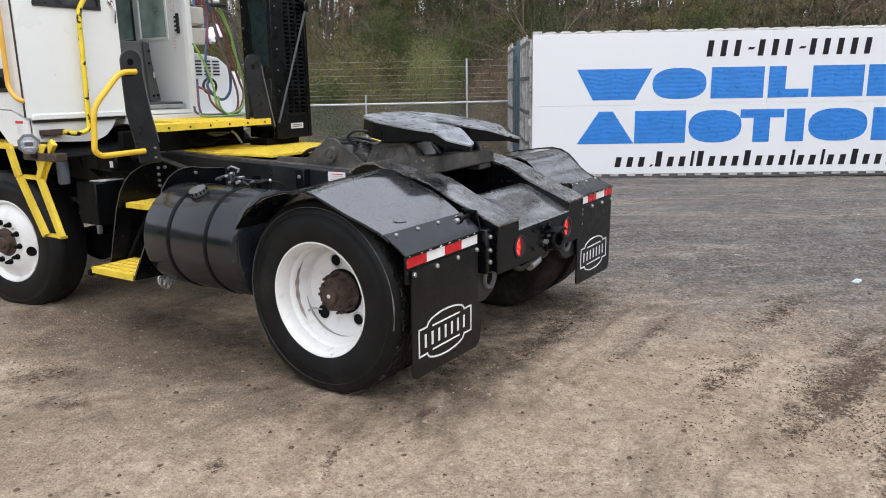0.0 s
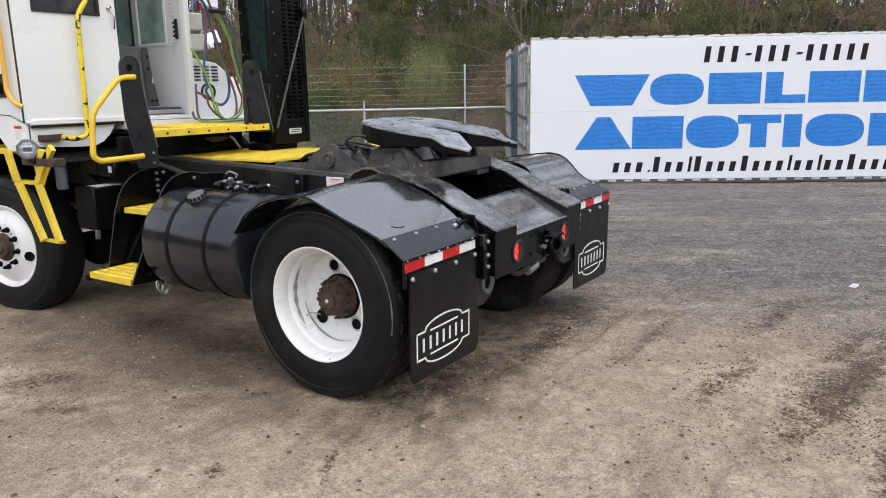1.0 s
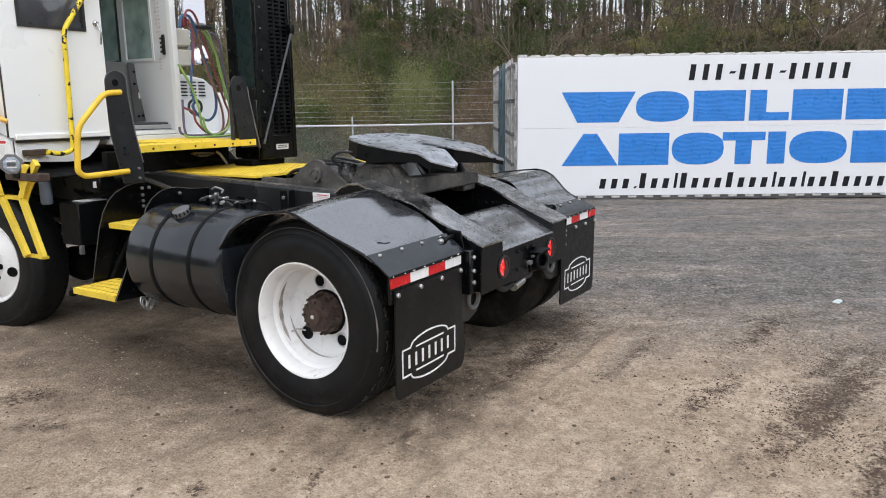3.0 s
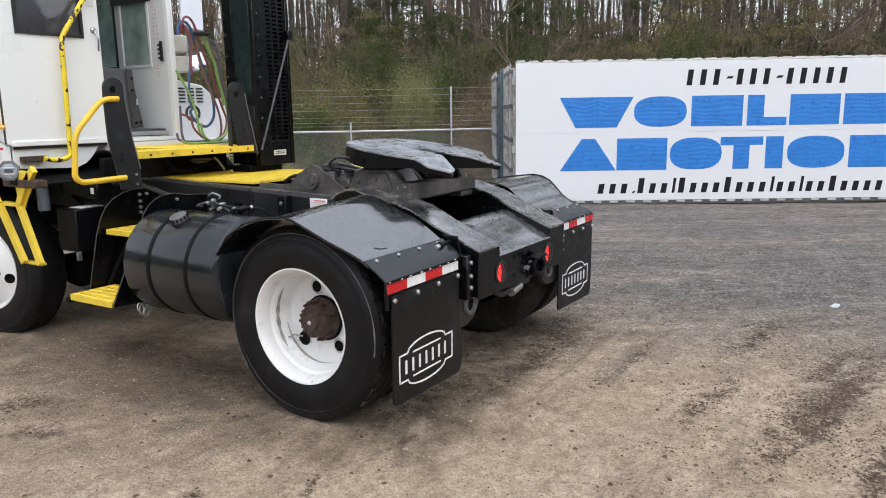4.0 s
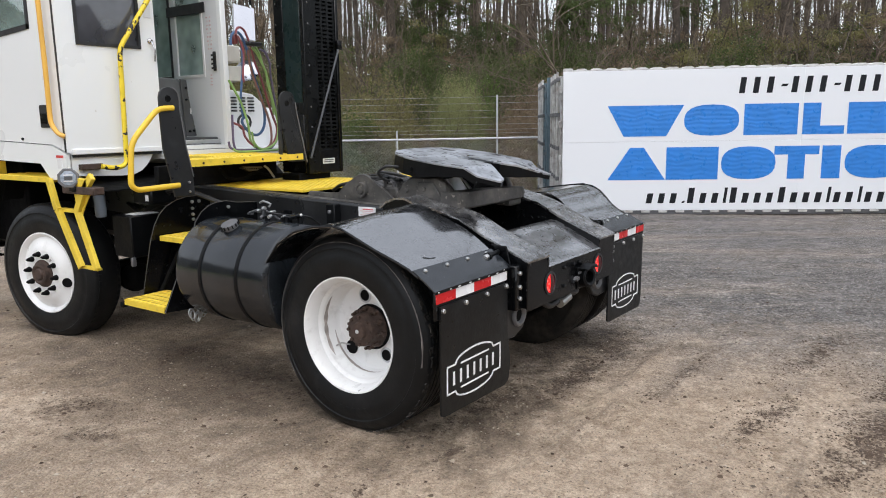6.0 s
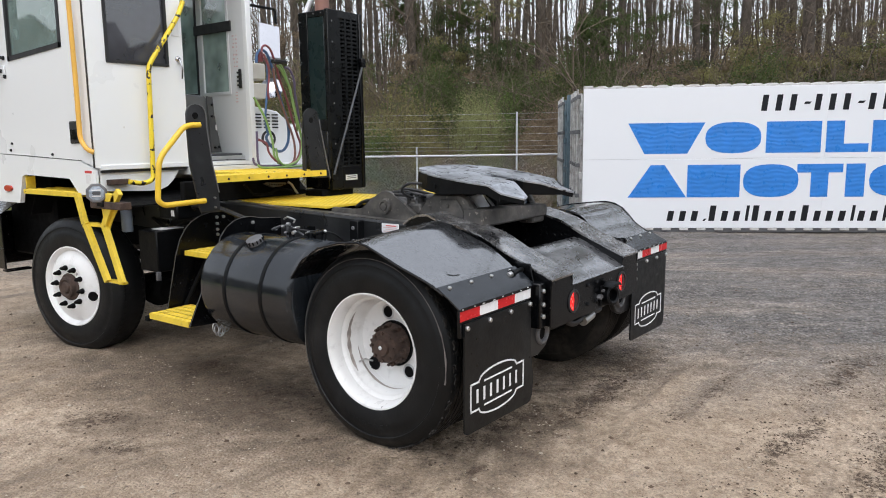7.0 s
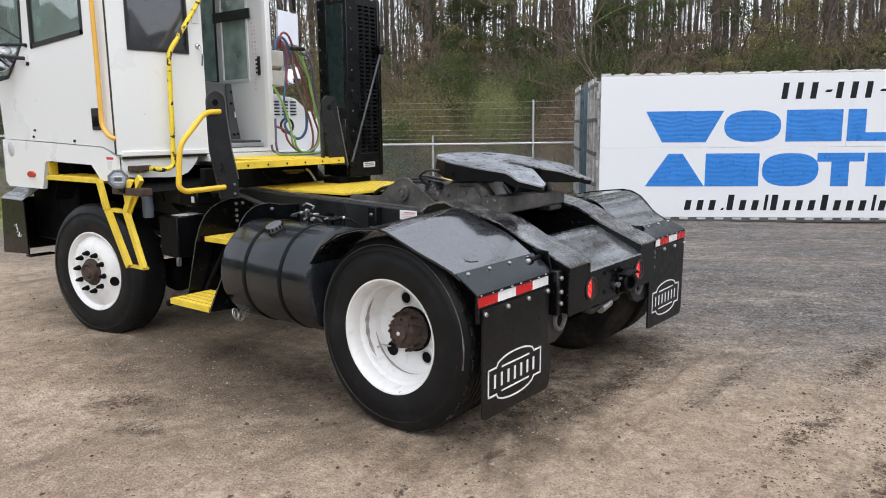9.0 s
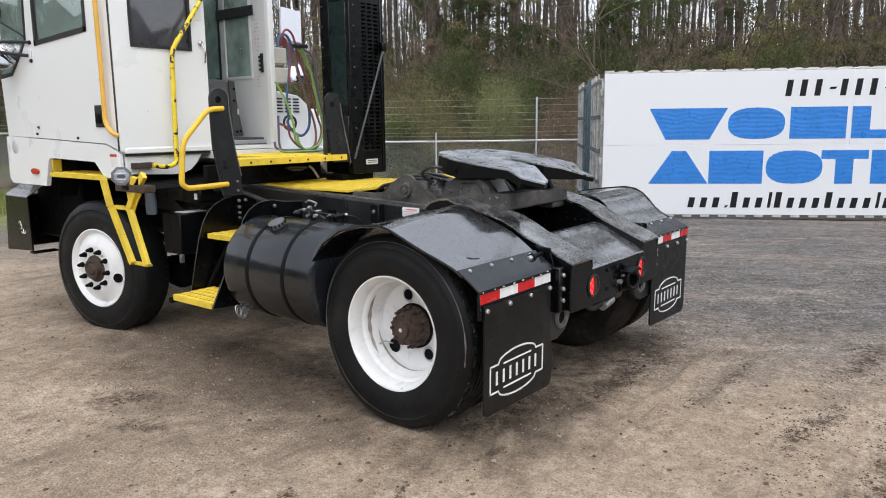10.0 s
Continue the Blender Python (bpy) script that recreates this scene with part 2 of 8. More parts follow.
RIM_STAIN = mat("brown_rim_stain", (0.40, 0.36, 0.33), 0.5, vary=0.3, scale=16, dirt=(0.14, 0.12, 0.105), dirt_amount=0.5, dirt_scale=18)
MARKER_RED = mat("red_marker_lens", (0.42, 0.035, 0.02), 0.2, vary=0.05)
CAN_BLUE = mat("blue_grey_can_paint", (0.12, 0.145, 0.18), 0.35, vary=0.1)
WET_STEEL = mat("brushed_sill_steel", (0.55, 0.56, 0.57), 0.35, metal=0.6, vary=0.1)
WORN_RUBBER = mat("worn_tyre_shoulder", (0.028, 0.026, 0.024), 0.65, spec=0.25, vary=0.5, scale=12, dirt=(0.13, 0.115, 0.10), dirt_amount=0.42)
MIRROR_DULL = mat("dusty_mirror", (0.40, 0.405, 0.43), 0.12, metal=1.0, vary=0.03, rough_vary=0.03)

# ---- building helpers ----
def finish(name, bm, material, parent=None, label="", smooth=40):
    bmesh.ops.recalc_face_normals(bm, faces=bm.faces)
    me = bpy.data.meshes.new(name)
    bm.to_mesh(me)
    bm.free()
    for m in (material if isinstance(material, (list, tuple)) else (material,)):
        me.materials.append(m)
    if smooth:
        me.shade_smooth()
        me.set_sharp_from_angle(angle=radians(smooth))
    ob = new(name, me)
    if parent:
        # thing > part > sub-part, no deeper
        while parent.parent and parent.parent.parent:
            parent = parent.parent
        ob.parent = parent
    if label:
        ob["label"] = label
    return ob


def part(name, bm, material, parent, label="", smooth=40):
    return finish(name, bm, material, parent, label, smooth)


def thing(name, label, category, group="", at=(0, 0, 0)):
    ob = new(name)
    ob.empty_display_size = 0.2
    ob.location = at
    return tagged(ob, label, category, group)


def ngon_bevel(bm, geom_faces, width, seg=1):
    edges = list({e for f in geom_faces for e in f.edges})
    if width > 0:
        bmesh.ops.bevel(bm, geom=edges, offset=width, segments=seg, affect='EDGES', profile=0.5)


def box(bm, x0, x1, y0, y1, z0, z1, bevel=0.0, m=None, seg=1):
    r = bmesh.ops.create_cube(bm, size=1.0)
    vs = r["verts"]
    for v in vs:
        v.co = Vector(((x0 + x1) / 2 + v.co.x * (x1 - x0), (y0 + y1) / 2 + v.co.y * (y1 - y0), (z0 + z1) / 2 + v.co.z * (z1 - z0)))
        if m:
            v.co = m @ v.co
    if bevel:
        ngon_bevel(bm, {f for v in vs for f in v.link_faces}, bevel, seg)
    return bm


def prism(bm, pts, axis, a, b, bevel=0.0, m=None):
    """A flat outline in the plane across an axis, drawn out from a to b. axis x: pts are (y, z); y: (x, z); z: (x, y)."""
    def at(p, d):
        v = {"x": (d, p[0], p[1]), "y": (p[0], d, p[1]), "z": (p[0], p[1], d)}[axis]
        return m @ Vector(v) if m else Vector(v)
    lo, hi = [bm.verts.new(at(p, a)) for p in pts], [bm.verts.new(at(p, b)) for p in pts]
    n = len(pts)
    fs = [bm.faces.new(lo), bm.faces.new(hi[::-1])]
    fs += [bm.faces.new((lo[i], lo[(i + 1) % n], hi[(i + 1) % n], hi[i])) for i in range(n)]
    if bevel:
        ngon_bevel(bm, fs[:2], bevel)
    return bm


def sheet(bm, profile, axis, a, b, thick, m=None):
    """A bent plate: an open profile thickened along its normal."""
    n = len(profile)
    off = []
    for i in range(n):
        p, q = Vector(profile[max(0, i - 1)]), Vector(profile[min(n - 1, i + 1)])
        d = (q - p).normalized()
        off.append(Vector(profile[i]) + Vector((-d.y, d.x)) * thick)
    ring = [tuple(p) for p in profile] + [tuple(p) for p in reversed(off)]

    def at(p, d):
        v = {"x": (d, p[0], p[1]), "y": (p[0], d, p[1]), "z": (p[0], p[1], d)}[axis]
        return m @ Vector(v) if m else Vector(v)
    lo, hi = [bm.verts.new(at(p, a)) for p in ring], [bm.verts.new(at(p, b)) for p in ring]
    k = len(ring)
    for i in range(k):
        bm.faces.new((lo[i], lo[(i + 1) % k], hi[(i + 1) % k], hi[i]))
    for i in range(n - 1):
        bm.faces.new((lo[i], lo[i + 1], lo[k - 2 - i], lo[k - 1 - i]))
        bm.faces.new((hi[i], hi[k - 1 - i], hi[k - 2 - i], hi[i + 1]))
    return bm


def revolve(bm, profile, m, seg=48, closed=False):
    """profile: (radius, height) pairs turned round the local z axis of m."""
    rings = []
    for r, h in profile:
        if r < 1e-6:
            rings.append([bm.verts.new(m @ Vector((0, 0, h)))])
        else:
            rings.append([bm.verts.new(m @ Vector((r * math.cos(a), r * math.sin(a), h))) for a in (2 * math.pi * i / seg for i in range(seg))])
    pairs = list(zip(rings, rings[1:])) + ([(rings[-1], rings[0])] if closed else [])
    for p, q in pairs:
        for i in range(seg):
            j = (i + 1) % seg
            if len(p) == 1 and len(q) == 1:
                continue
            if len(p) == 1:
                bm.faces.new((p[0], q[i], q[j]))
            elif len(q) == 1:
                bm.faces.new((p[i], p[j], q[0]))
            else:
                bm.faces.new((p[i], p[j], q[j], q[i]))
    return bm


def axis_m(p, d):
    """A frame at p whose local z points along d."""
    return Matrix.Translation(p) @ Vector(d).to_track_quat("Z", "Y").to_matrix().to_4x4()


def rod(bm, p, q, r, seg=10, r2=None):
    p, q = Vector(p), Vector(q)
    ln = (q - p).length
    r2 = r if r2 is None else r2
    return revolve(bm, [(0, 0), (r, 0), (r2, ln), (0, ln)], axis_m(p, q - p), seg)


def rounded(pts, radius, steps=4):
    """Points of a path with its bends rounded."""
    out = [Vector(pts[0])]
    for a, b, c in zip(pts, pts[1:], pts[2:]):
        a, b, c = Vector(a), Vector(b), Vector(c)
        u, v = (a - b), (c - b)
        k = min(radius, u.length * 0.45, v.length * 0.45)
        s, e = b + u.normalized() * k, b + v.normalized() * k
        for i in range(steps + 1):
            t = i / steps
            out.append(s * (1 - t) ** 2 + b * 2 * t * (1 - t) + e * t * t)
    out.append(Vector(pts[-1]))
    return out


def tube(bm, pts, r, seg=10, cap=True):
    pts = [Vector(p) for p in pts]
    rings, up = [], Vector((0.13, 0.21, 0.97))
    for i, p in enumerate(pts):
        d = (pts[min(i + 1, len(pts) - 1)] - pts[max(i - 1, 0)]).normalized()
        s = d.cross(up)
        if s.length < 0.05:
            s = d.cross(Vector((1, 0, 0)))
        s.normalize()
        w = s.cross(d).normalized()
        up = w
        rr = r[i] if isinstance(r, (list, tuple)) else r
        rings.append([bm.verts.new(p + (s * math.cos(a) + w * math.sin(a)) * rr) for a in (2 * math.pi * k / seg for k in range(seg))])
    for p, q in zip(rings, rings[1:]):
        for i in range(seg):
            bm.faces.new((p[i], p[(i + 1) % seg], q[(i + 1) % seg], q[i]))
    if cap:
        bm.faces.new(rings[0][::-1])
        bm.faces.new(rings[-1])
    return bm


def curve(pts, n=24):
    """A smooth path through points."""
    pts = [Vector(p) for p in pts]
    ext = [2 * pts[0] - pts[1]] + pts + [2 * pts[-1] - pts[-2]]
    out = []
    for i in range(1, len(ext) - 2):
        a, b, c, d = ext[i - 1:i + 3]
        for k in range(n):
            t = k / n
            out.append(0.5 * ((2 * b) + (c - a) * t + (2 * a - 5 * b + 4 * c - d) * t * t + (3 * b - a - 3 * c + d) * t ** 3))
    out.append(pts[-1])
    return out


def arc(cx, cy, r, a0, a1, n=8):
    return [(cx + r * math.cos(radians(a0 + (a1 - a0) * i / n)), cy + r * math.sin(radians(a0 + (a1 - a0) * i / n))) for i in range(n + 1)]


def bolt(p, d, r=0.014, h=0.012):
    bm = bmesh.new()
    return revolve(bm, [(0, -0.002), (r, -0.002), (r, h * 0.6), (r * 0.75, h), (0, h)], axis_m(p, d), 8)


def bolts(parent, name, places, d, r=0.014, material=None):
    for p in places:
        part(name, bolt(p, d, r), material or BOLT, parent, smooth=30)

# ---- ground ----
SIGN_AT, SIGN_U, SIGN_N = Vector((8.12, 3.37)), Vector((0.5103, -0.8600)), Vector((0.8600, 0.5103))


def step(a, b, v):
    t = max(0.0, min(1.0, (v - a) / (b - a)))
    return t * t * (3 - 2 * t)


def lie(x, y):
    """How high the yard lies, without its roughness."""
    p = Vector((x, y)) - SIGN_AT
    s, u = p.dot(SIGN_N), p.dot(SIGN_U)
    fall = 0.012 * step(-3.0, 0.0, y) + 0.026 * step(0.4, 2.9, y) * (1 - step(4.0, 9.0, y)) - 0.17 * step(-6.0, -1.0, s)
    fall -= 0.30 * step(2.7, 4.6, s) * step(-13.0, -7.0, u)
    return fall


def rough(x, y):
    d = noise.noise((x * 0.9, y * 0.9, 1.3)) * 0.018 + noise.noise((x * 2.7, y * 2.7, 4.1)) * 0.009 + noise.noise((x * 9, y * 9, 7.7)) * 0.006
    # low ridges left by tyres across the stone
    p = Vector((x, y)) - SIGN_AT
    far = step(1.2, 3.0, x) * (1 - step(-1.2, -0.4, p.dot(SIGN_N)))
    if far > 0:
        su, sn = p.dot(SIGN_U), p.dot(SIGN_N)
        d += far * (0.020 * noise.noise((su * 0.16, sn * 1.5, 3.3)) + 0.014 * noise.noise((su * 0.4, sn * 4.5, 8.1)))
    # wheel ruts and thrown-up edges that run past the rear of the truck
    w = 0.10 * noise.noise((x * 0.7, 3.0, 0.0)) + 0.025 * noise.noise((x * 4.0, 8.0, 0.0)) - 0.03 * (x - 0.3) ** 2 * (x > 0.3)
    for c, wide, high in ((-0.92, 0.035, 0.014), (-0.82, 0.05, -0.010), (-1.02, 0.04, 0.009), (-1.12, 0.05, -0.008), (-0.62, 0.10, -0.018), (-1.25, 0.10, -0.008), (-2.25, 0.16, -0.016), (-2.48, 0.05, 0.014), (-3.3, 0.2, -0.02)):
        d += high * math.exp(-((y - c - w) / wide) ** 2) * max(0.0, min(1.1, 0.55 + 1.5 * noise.noise((x * 1.3, c * 5.0, 0)) + 0.5 * noise.noise((x * 6.0, c * 3.0, 2.0))))
    return d


def ground_sheet():
    xs = sorted({round(v, 3) for v in [-400, -200, -100, -60, -40, -25, -18, -13, -10, -8]} | {round(-6.5 + 0.07 * i, 3) for i in range(240)} |
                {round(10.4 + 0.5 * i, 3) for i in range(40)} | {35, 45, 60, 90, 150, 300, 600})
    ys = sorted({round(v, 3) for v in [-400, -200, -100, -60, -40, -25, -18, -13, -10, -8]} | {round(-6.5 + 0.07 * i, 3) for i in range(190)} | {round(-2.6 + 0.0233 * i, 3) for i in range(94)} |
                {round(6.9 + 0.5 * i, 3) for i in range(46)} | {35, 45, 60, 90, 150, 300, 600})
    me = bpy.data.meshes.new("ground")
    nx, ny = len(xs), len(ys)
    vs = []
    for y in ys:
        for x in xs:
            near = -6.6 < x < 11 and -6.6 < y < 7
            pad = 1.0
            if near:
                for px, py in ((-0.87, 0), (0.87, 0), (-1.05, 2.95), (1.05, 2.95)):
                    pad = min(pad, step(0.15, 0.55, math.hypot((x - px) * 0.8, y - py)))
            vs.append((x, y, lie(x, y) + (rough(x, y) * pad + 0.004 * (1 - pad) if near else 0.0)))
    fs = [(j * nx + i, j * nx + i + 1, (j + 1) * nx + i + 1, (j + 1) * nx + i) for j in range(ny - 1) for i in range(nx - 1)]
    me.from_pydata(vs, [], fs)
    me.shade_smooth()
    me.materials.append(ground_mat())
    return tagged(new("ground", me), "damp tan dirt and grey gravel yard with wheel tracks, truck shade painted in", "ground", kind="structure")


def ground_mat():
    m = bpy.data.materials.new("dirt_and_gravel")
    m.use_nodes = True
    n, l = m.node_tree.nodes, m.node_tree.links
    b = n["Principled BSDF"]
    tc = n.new("ShaderNodeTexCoord")

    def nz(scale, detail=6, rough_=0.6, vec=None):
        t = n.new("ShaderNodeTexNoise")
        t.inputs["Scale"].default_value, t.inputs["Detail"].default_value, t.inputs["Roughness"].default_value = scale, detail, rough_
        l.new(vec or tc.outputs["Object"], t.inputs["Vector"])
        return t.outputs["Fac"]

    def rng(v, a, b_, c=0.0, d=1.0):
        r = n.new("ShaderNodeMapRange")
        for k, x in zip(("From Min", "From Max", "To Min", "To Max"), (a, b_, c, d)):
            r.inputs[k].default_value = x
        l.new(v, r.inputs["Value"])
        return r.outputs[0]

    def mix(f, a, b_, kind='MIX'):
        x = n.new("ShaderNodeMix")
        x.data_type, x.blend_type = 'RGBA', kind
        for s, v in (("Factor", f), ("A", a), ("B", b_)):
            if isinstance(v, tuple):
                x.inputs[s].default_value = (*v, 1)
            elif isinstance(v, float):
                x.inputs[s].default_value = v
            else:
                l.new(v, x.inputs[s])
        return x.outputs["Result"]

    def add(a, b_, op='ADD'):
        x = n.new("ShaderNodeMath")
        x.operation = op
        for i, v in enumerate((a, b_)):
            if isinstance(v, float):
                x.inputs[i].default_value = v
            else:
                l.new(v, x.inputs[i])
        return x.outputs[0]

    def vor(scale, out="Color"):
        t = n.new("ShaderNodeTexVoronoi")
        t.inputs["Scale"].default_value = scale
        l.new(tc.outputs["Object"], t.inputs["Vector"])
        return t.outputs[out]

    def grey(c):
        x = n.new("ShaderNodeRGBToBW")
        l.new(c, x.inputs[0])
        return x.outputs[0]

    # faint tracks, drawn out along the way that trucks take
    mp = n.new("ShaderNodeMapping")
    mp.inputs["Rotation"].default_value = (0, 0, radians(3))
    mp.inputs["Scale"].default_value = (0.40, 2.3, 1)
    l.new(tc.outputs["Object"], mp.inputs["Vector"])
    streak = nz(1.5, 8, 0.7, mp.outputs[0])
    sand = mix(rng(nz(1.1), 0.3, 0.7), (0.375, 0.295, 0.213), (0.52, 0.423, 0.325))
    sand = mix(rng(nz(14, 6, 0.7), 0.42, 0.72), sand, (0.255, 0.190, 0.133))
    damp = mix(rng(nz(6.0), 0.35, 0.65), (0.125, 0.093, 0.066), (0.19, 0.147, 0.107))
    col = mix(rng(streak, 0.54, 0.72), sand, damp)
    gravel = mix(rng(nz(40, 4), 0.35, 0.65), (0.10, 0.095, 0.092), (0.235, 0.225, 0.216))
    # wheel tracks across the stone, drawn out along the container: pale dust, dark crushed stone
    def along(turn, wide, deep):
        mm = n.new("ShaderNodeMapping")
        mm.vector_type = 'TEXTURE'
        mm.inputs["Rotation"].default_value = (0, 0, radians(turn))
        mm.inputs["Scale"].default_value = (wide, deep, 1)
        l.new(tc.outputs["Object"], mm.inputs["Vector"])
        return mm.outputs[0]
    broad = nz(1.0, 6, 0.6, along(-59.3, 5.0, 0.75))
    lines = nz(1.0, 7, 0.75, along(-57.0, 1.6, 0.30))
    gravel = mix(rng(broad, 0.46, 0.62), gravel, (0.25, 0.222, 0.193))
    gravel = mix(rng(lines, 0.52, 0.70), gravel, (0.12, 0.108, 0.098))
    gravel = mix(rng(lines, 0.44, 0.34), gravel, (0.34, 0.305, 0.27))
    # grey stone lies further from the truck, towards the container
    sep = n.new("ShaderNodeSeparateXYZ")
    l.new(tc.outputs["Object"], sep.inputs[0])
    away = add(add(sep.outputs["X"], 0.85, 'MULTIPLY'), add(sep.outputs["Y"], 0.10, 'MULTIPLY'))
    edge = add(away, add(nz(0.9, 8, 0.7), 2.6, 'MULTIPLY'))
    edge = add(edge, add(nz(5.0, 8, 0.7), 1.2, 'MULTIPLY'))
    stony = rng(edge, 1.85, 3.75)
    col = mix(stony, col, gravel)

    # churned dark soil: bands along the tracks, broken up by clods
    def patch(cx, cy, rx, ry, gain, turn):
        mm = n.new("ShaderNodeMapping")
        mm.vector_type = 'TEXTURE'
        mm.inputs["Location"].default_value = (cx, cy, 0)
        mm.inputs["Rotation"].default_value = (0, 0, radians(turn))
        mm.inputs["Scale"].default_value = (rx, ry, 100)
        l.new(tc.outputs["Object"], mm.inputs["Vector"])
        vl = n.new("ShaderNodeVectorMath")
        vl.operation = 'LENGTH'
        l.new(mm.outputs[0], vl.inputs[0])
        return rng(vl.outputs["Value"], 0.1, 1.3, gain, -0.22)
    clod = add(nz(46.0, 5, 0.8), add(nz(7.0, 6, 0.75), 0.5, 'MULTIPLY'))
    churn = None
    # browner, damper soil in broad patches; beside the truck its shade is painted in
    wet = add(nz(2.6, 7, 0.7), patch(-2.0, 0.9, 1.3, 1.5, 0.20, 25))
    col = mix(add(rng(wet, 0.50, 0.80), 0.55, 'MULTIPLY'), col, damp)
    # damp soil and the truck's shade, under and beside it, put into the colour
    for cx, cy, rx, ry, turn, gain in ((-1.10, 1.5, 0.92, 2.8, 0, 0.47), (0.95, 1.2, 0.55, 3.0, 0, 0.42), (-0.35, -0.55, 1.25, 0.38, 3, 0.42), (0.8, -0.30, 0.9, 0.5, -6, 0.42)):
        trod_shade = add(nz(3.4, 8, 0.75), patch(cx, cy, rx, ry, gain, turn))
        col = mix(add(rng(trod_shade, 0.52, 0.84), 0.8, 'MULTIPLY'), col, mix(rng(nz(9.0), 0.35, 0.65), (0.088, 0.066, 0.047), (0.155, 0.12, 0.088)))
    for cx, cy, rx, ry, gain, turn in ((0.45, -2.26, 1.5, 0.24, 0.17, -12), (0.05, -2.24, 0.6, 0.16, 0.15, -14), (-0.35, -2.50, 0.8, 0.16, 0.12, -4), (0.15, -1.71, 0.9, 0.13, 0.10, -11),
                                       (1.0, -2.2, 1.2, 0.16, 0.08, -12), (0.3, -0.62, 1.9, 0.20, 0.10, 0), (-1.78, 1.45, 0.30, 0.5, 0.09, 20), (-1.95, 1.05, 0.2, 0.25, 0.09, 20), (-0.85, 1.8, 0.40, 0.35, 0.10, 0),
                                       (1.5, -1.75, 1.1, 0.22, 0.07, -10), (0.6, -1.15, 1.6, 0.10, 0.06, -5), (-0.95, 1.0, 0.8, 1.4, 0.05, 0), (-0.6, -0.4, 1.0, 0.35, 0.07, 0), (-1.66, -0.49, 0.35, 0.06, 0.10, 25), (-1.09, -0.58, 0.45, 0.06, 0.09, -8), (-1.94, -0.12, 0.14, 0.08, 0.10, 30)):
        f = rng(add(clod, patch(cx, cy, rx, ry, gain, turn)), 0.795, 0.86)
        churn = f if churn is None else add(churn, f, 'MAXIMUM')
    col = mix(churn, col, mix(rng(nz(22.0), 0.4, 0.6), (0.085, 0.058, 0.041), (0.175, 0.126, 0.09)))
    # dark crumbs scattered everywhere
    col = mix(rng(add(nz(24, 3, 0.6), add(nz(2.2), 0.16, 'MULTIPLY')), 0.745, 0.80), col, (0.14, 0.105, 0.08))
    col = mix(rng(nz(60, 4, 0.7), 0.52, 0.72), col, mix(1.0, col, (0.60, 0.55, 0.51), 'MULTIPLY'))
    # clumps of stone as wide as a hand, flattened into the tracks
    col = mix(stony, col, mix(1.0, col, mix(rng(nz(1.0, 8, 0.8, along(-58.0, 0.17, 0.11)), 0.36, 0.66), (1.42, 1.41, 1.39), (0.56, 0.55, 0.54)), 'MULTIPLY'))
    # soft mottling a hand to a stride across
    col = mix(1.0, col, mix(rng(nz(3.2, 8, 0.75), 0.36, 0.66), (1.09, 1.085, 1.08), (0.80, 0.78, 0.76)), 'MULTIPLY')
    # grains: every stone its own tone
    col = mix(add(add(stony, 0.6, 'MULTIPLY'), 0.2), col, mix(rng(grey(vor(60)), 0.1, 0.9), (0.48, 0.46, 0.44), (1.5, 1.5, 1.5)), 'MULTIPLY')
    col = mix(add(add(stony, 0.3, 'MULTIPLY'), 0.45), col, mix(rng(grey(vor(150)), 0.1, 0.9), (0.5, 0.48, 0.46), (1.45, 1.45, 1.45)), 'MULTIPLY')
    # rough grass along the fence ahead of the truck
    far_y = add(add(sep.outputs["Y"], add(sep.outputs["X"], -0.3, 'MULTIPLY')), add(nz(0.7, 6), 2.0, 'MULTIPLY'))
    turf = mix(rng(nz(9, 6), 0.35, 0.65), (0.13, 0.15, 0.045), (0.27, 0.26, 0.10))
    col = mix(rng(far_y, 10.2, 13.5), col, turf)
    # leaf litter and rough grass past the fence
    woods = add(add(sep.outputs["X"], 0.86, 'MULTIPLY'), add(sep.outputs["Y"], 0.51, 'MULTIPLY'))
    litter = mix(rng(nz(8, 6), 0.35, 0.65), (0.20, 0.135, 0.085), (0.115, 0.105, 0.05))
    col = mix(rng(add(woods, nz(1.0), 'ADD'), 14.2, 14.9), col, litter)
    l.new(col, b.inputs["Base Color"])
    l.new(rng(streak, 0.45, 0.65, 0.9, 0.62), b.inputs["Roughness"])
    b.inputs["Specular IOR Level"].default_value = 0.3
    h = add(add(nz(26, 6, 0.75), 1.2, 'MULTIPLY'), add(vor(60, 'Distance'), -1.0, 'MULTIPLY'))
    h = add(h, add(churn, add(nz(38, 6, 0.8), 2.2, 'MULTIPLY'), 'MULTIPLY'))
    bu = n.new("ShaderNodeBump")
    l.new(add(add(stony, 0.25, 'MULTIPLY'), 0.7), bu.inputs["Strength"])
    bu.inputs["Distance"].default_value = 0.017
    l.new(h, bu.inputs["Height"])
    l.new(bu.outputs[0], b.inputs["Normal"])
    return m


ground_sheet()


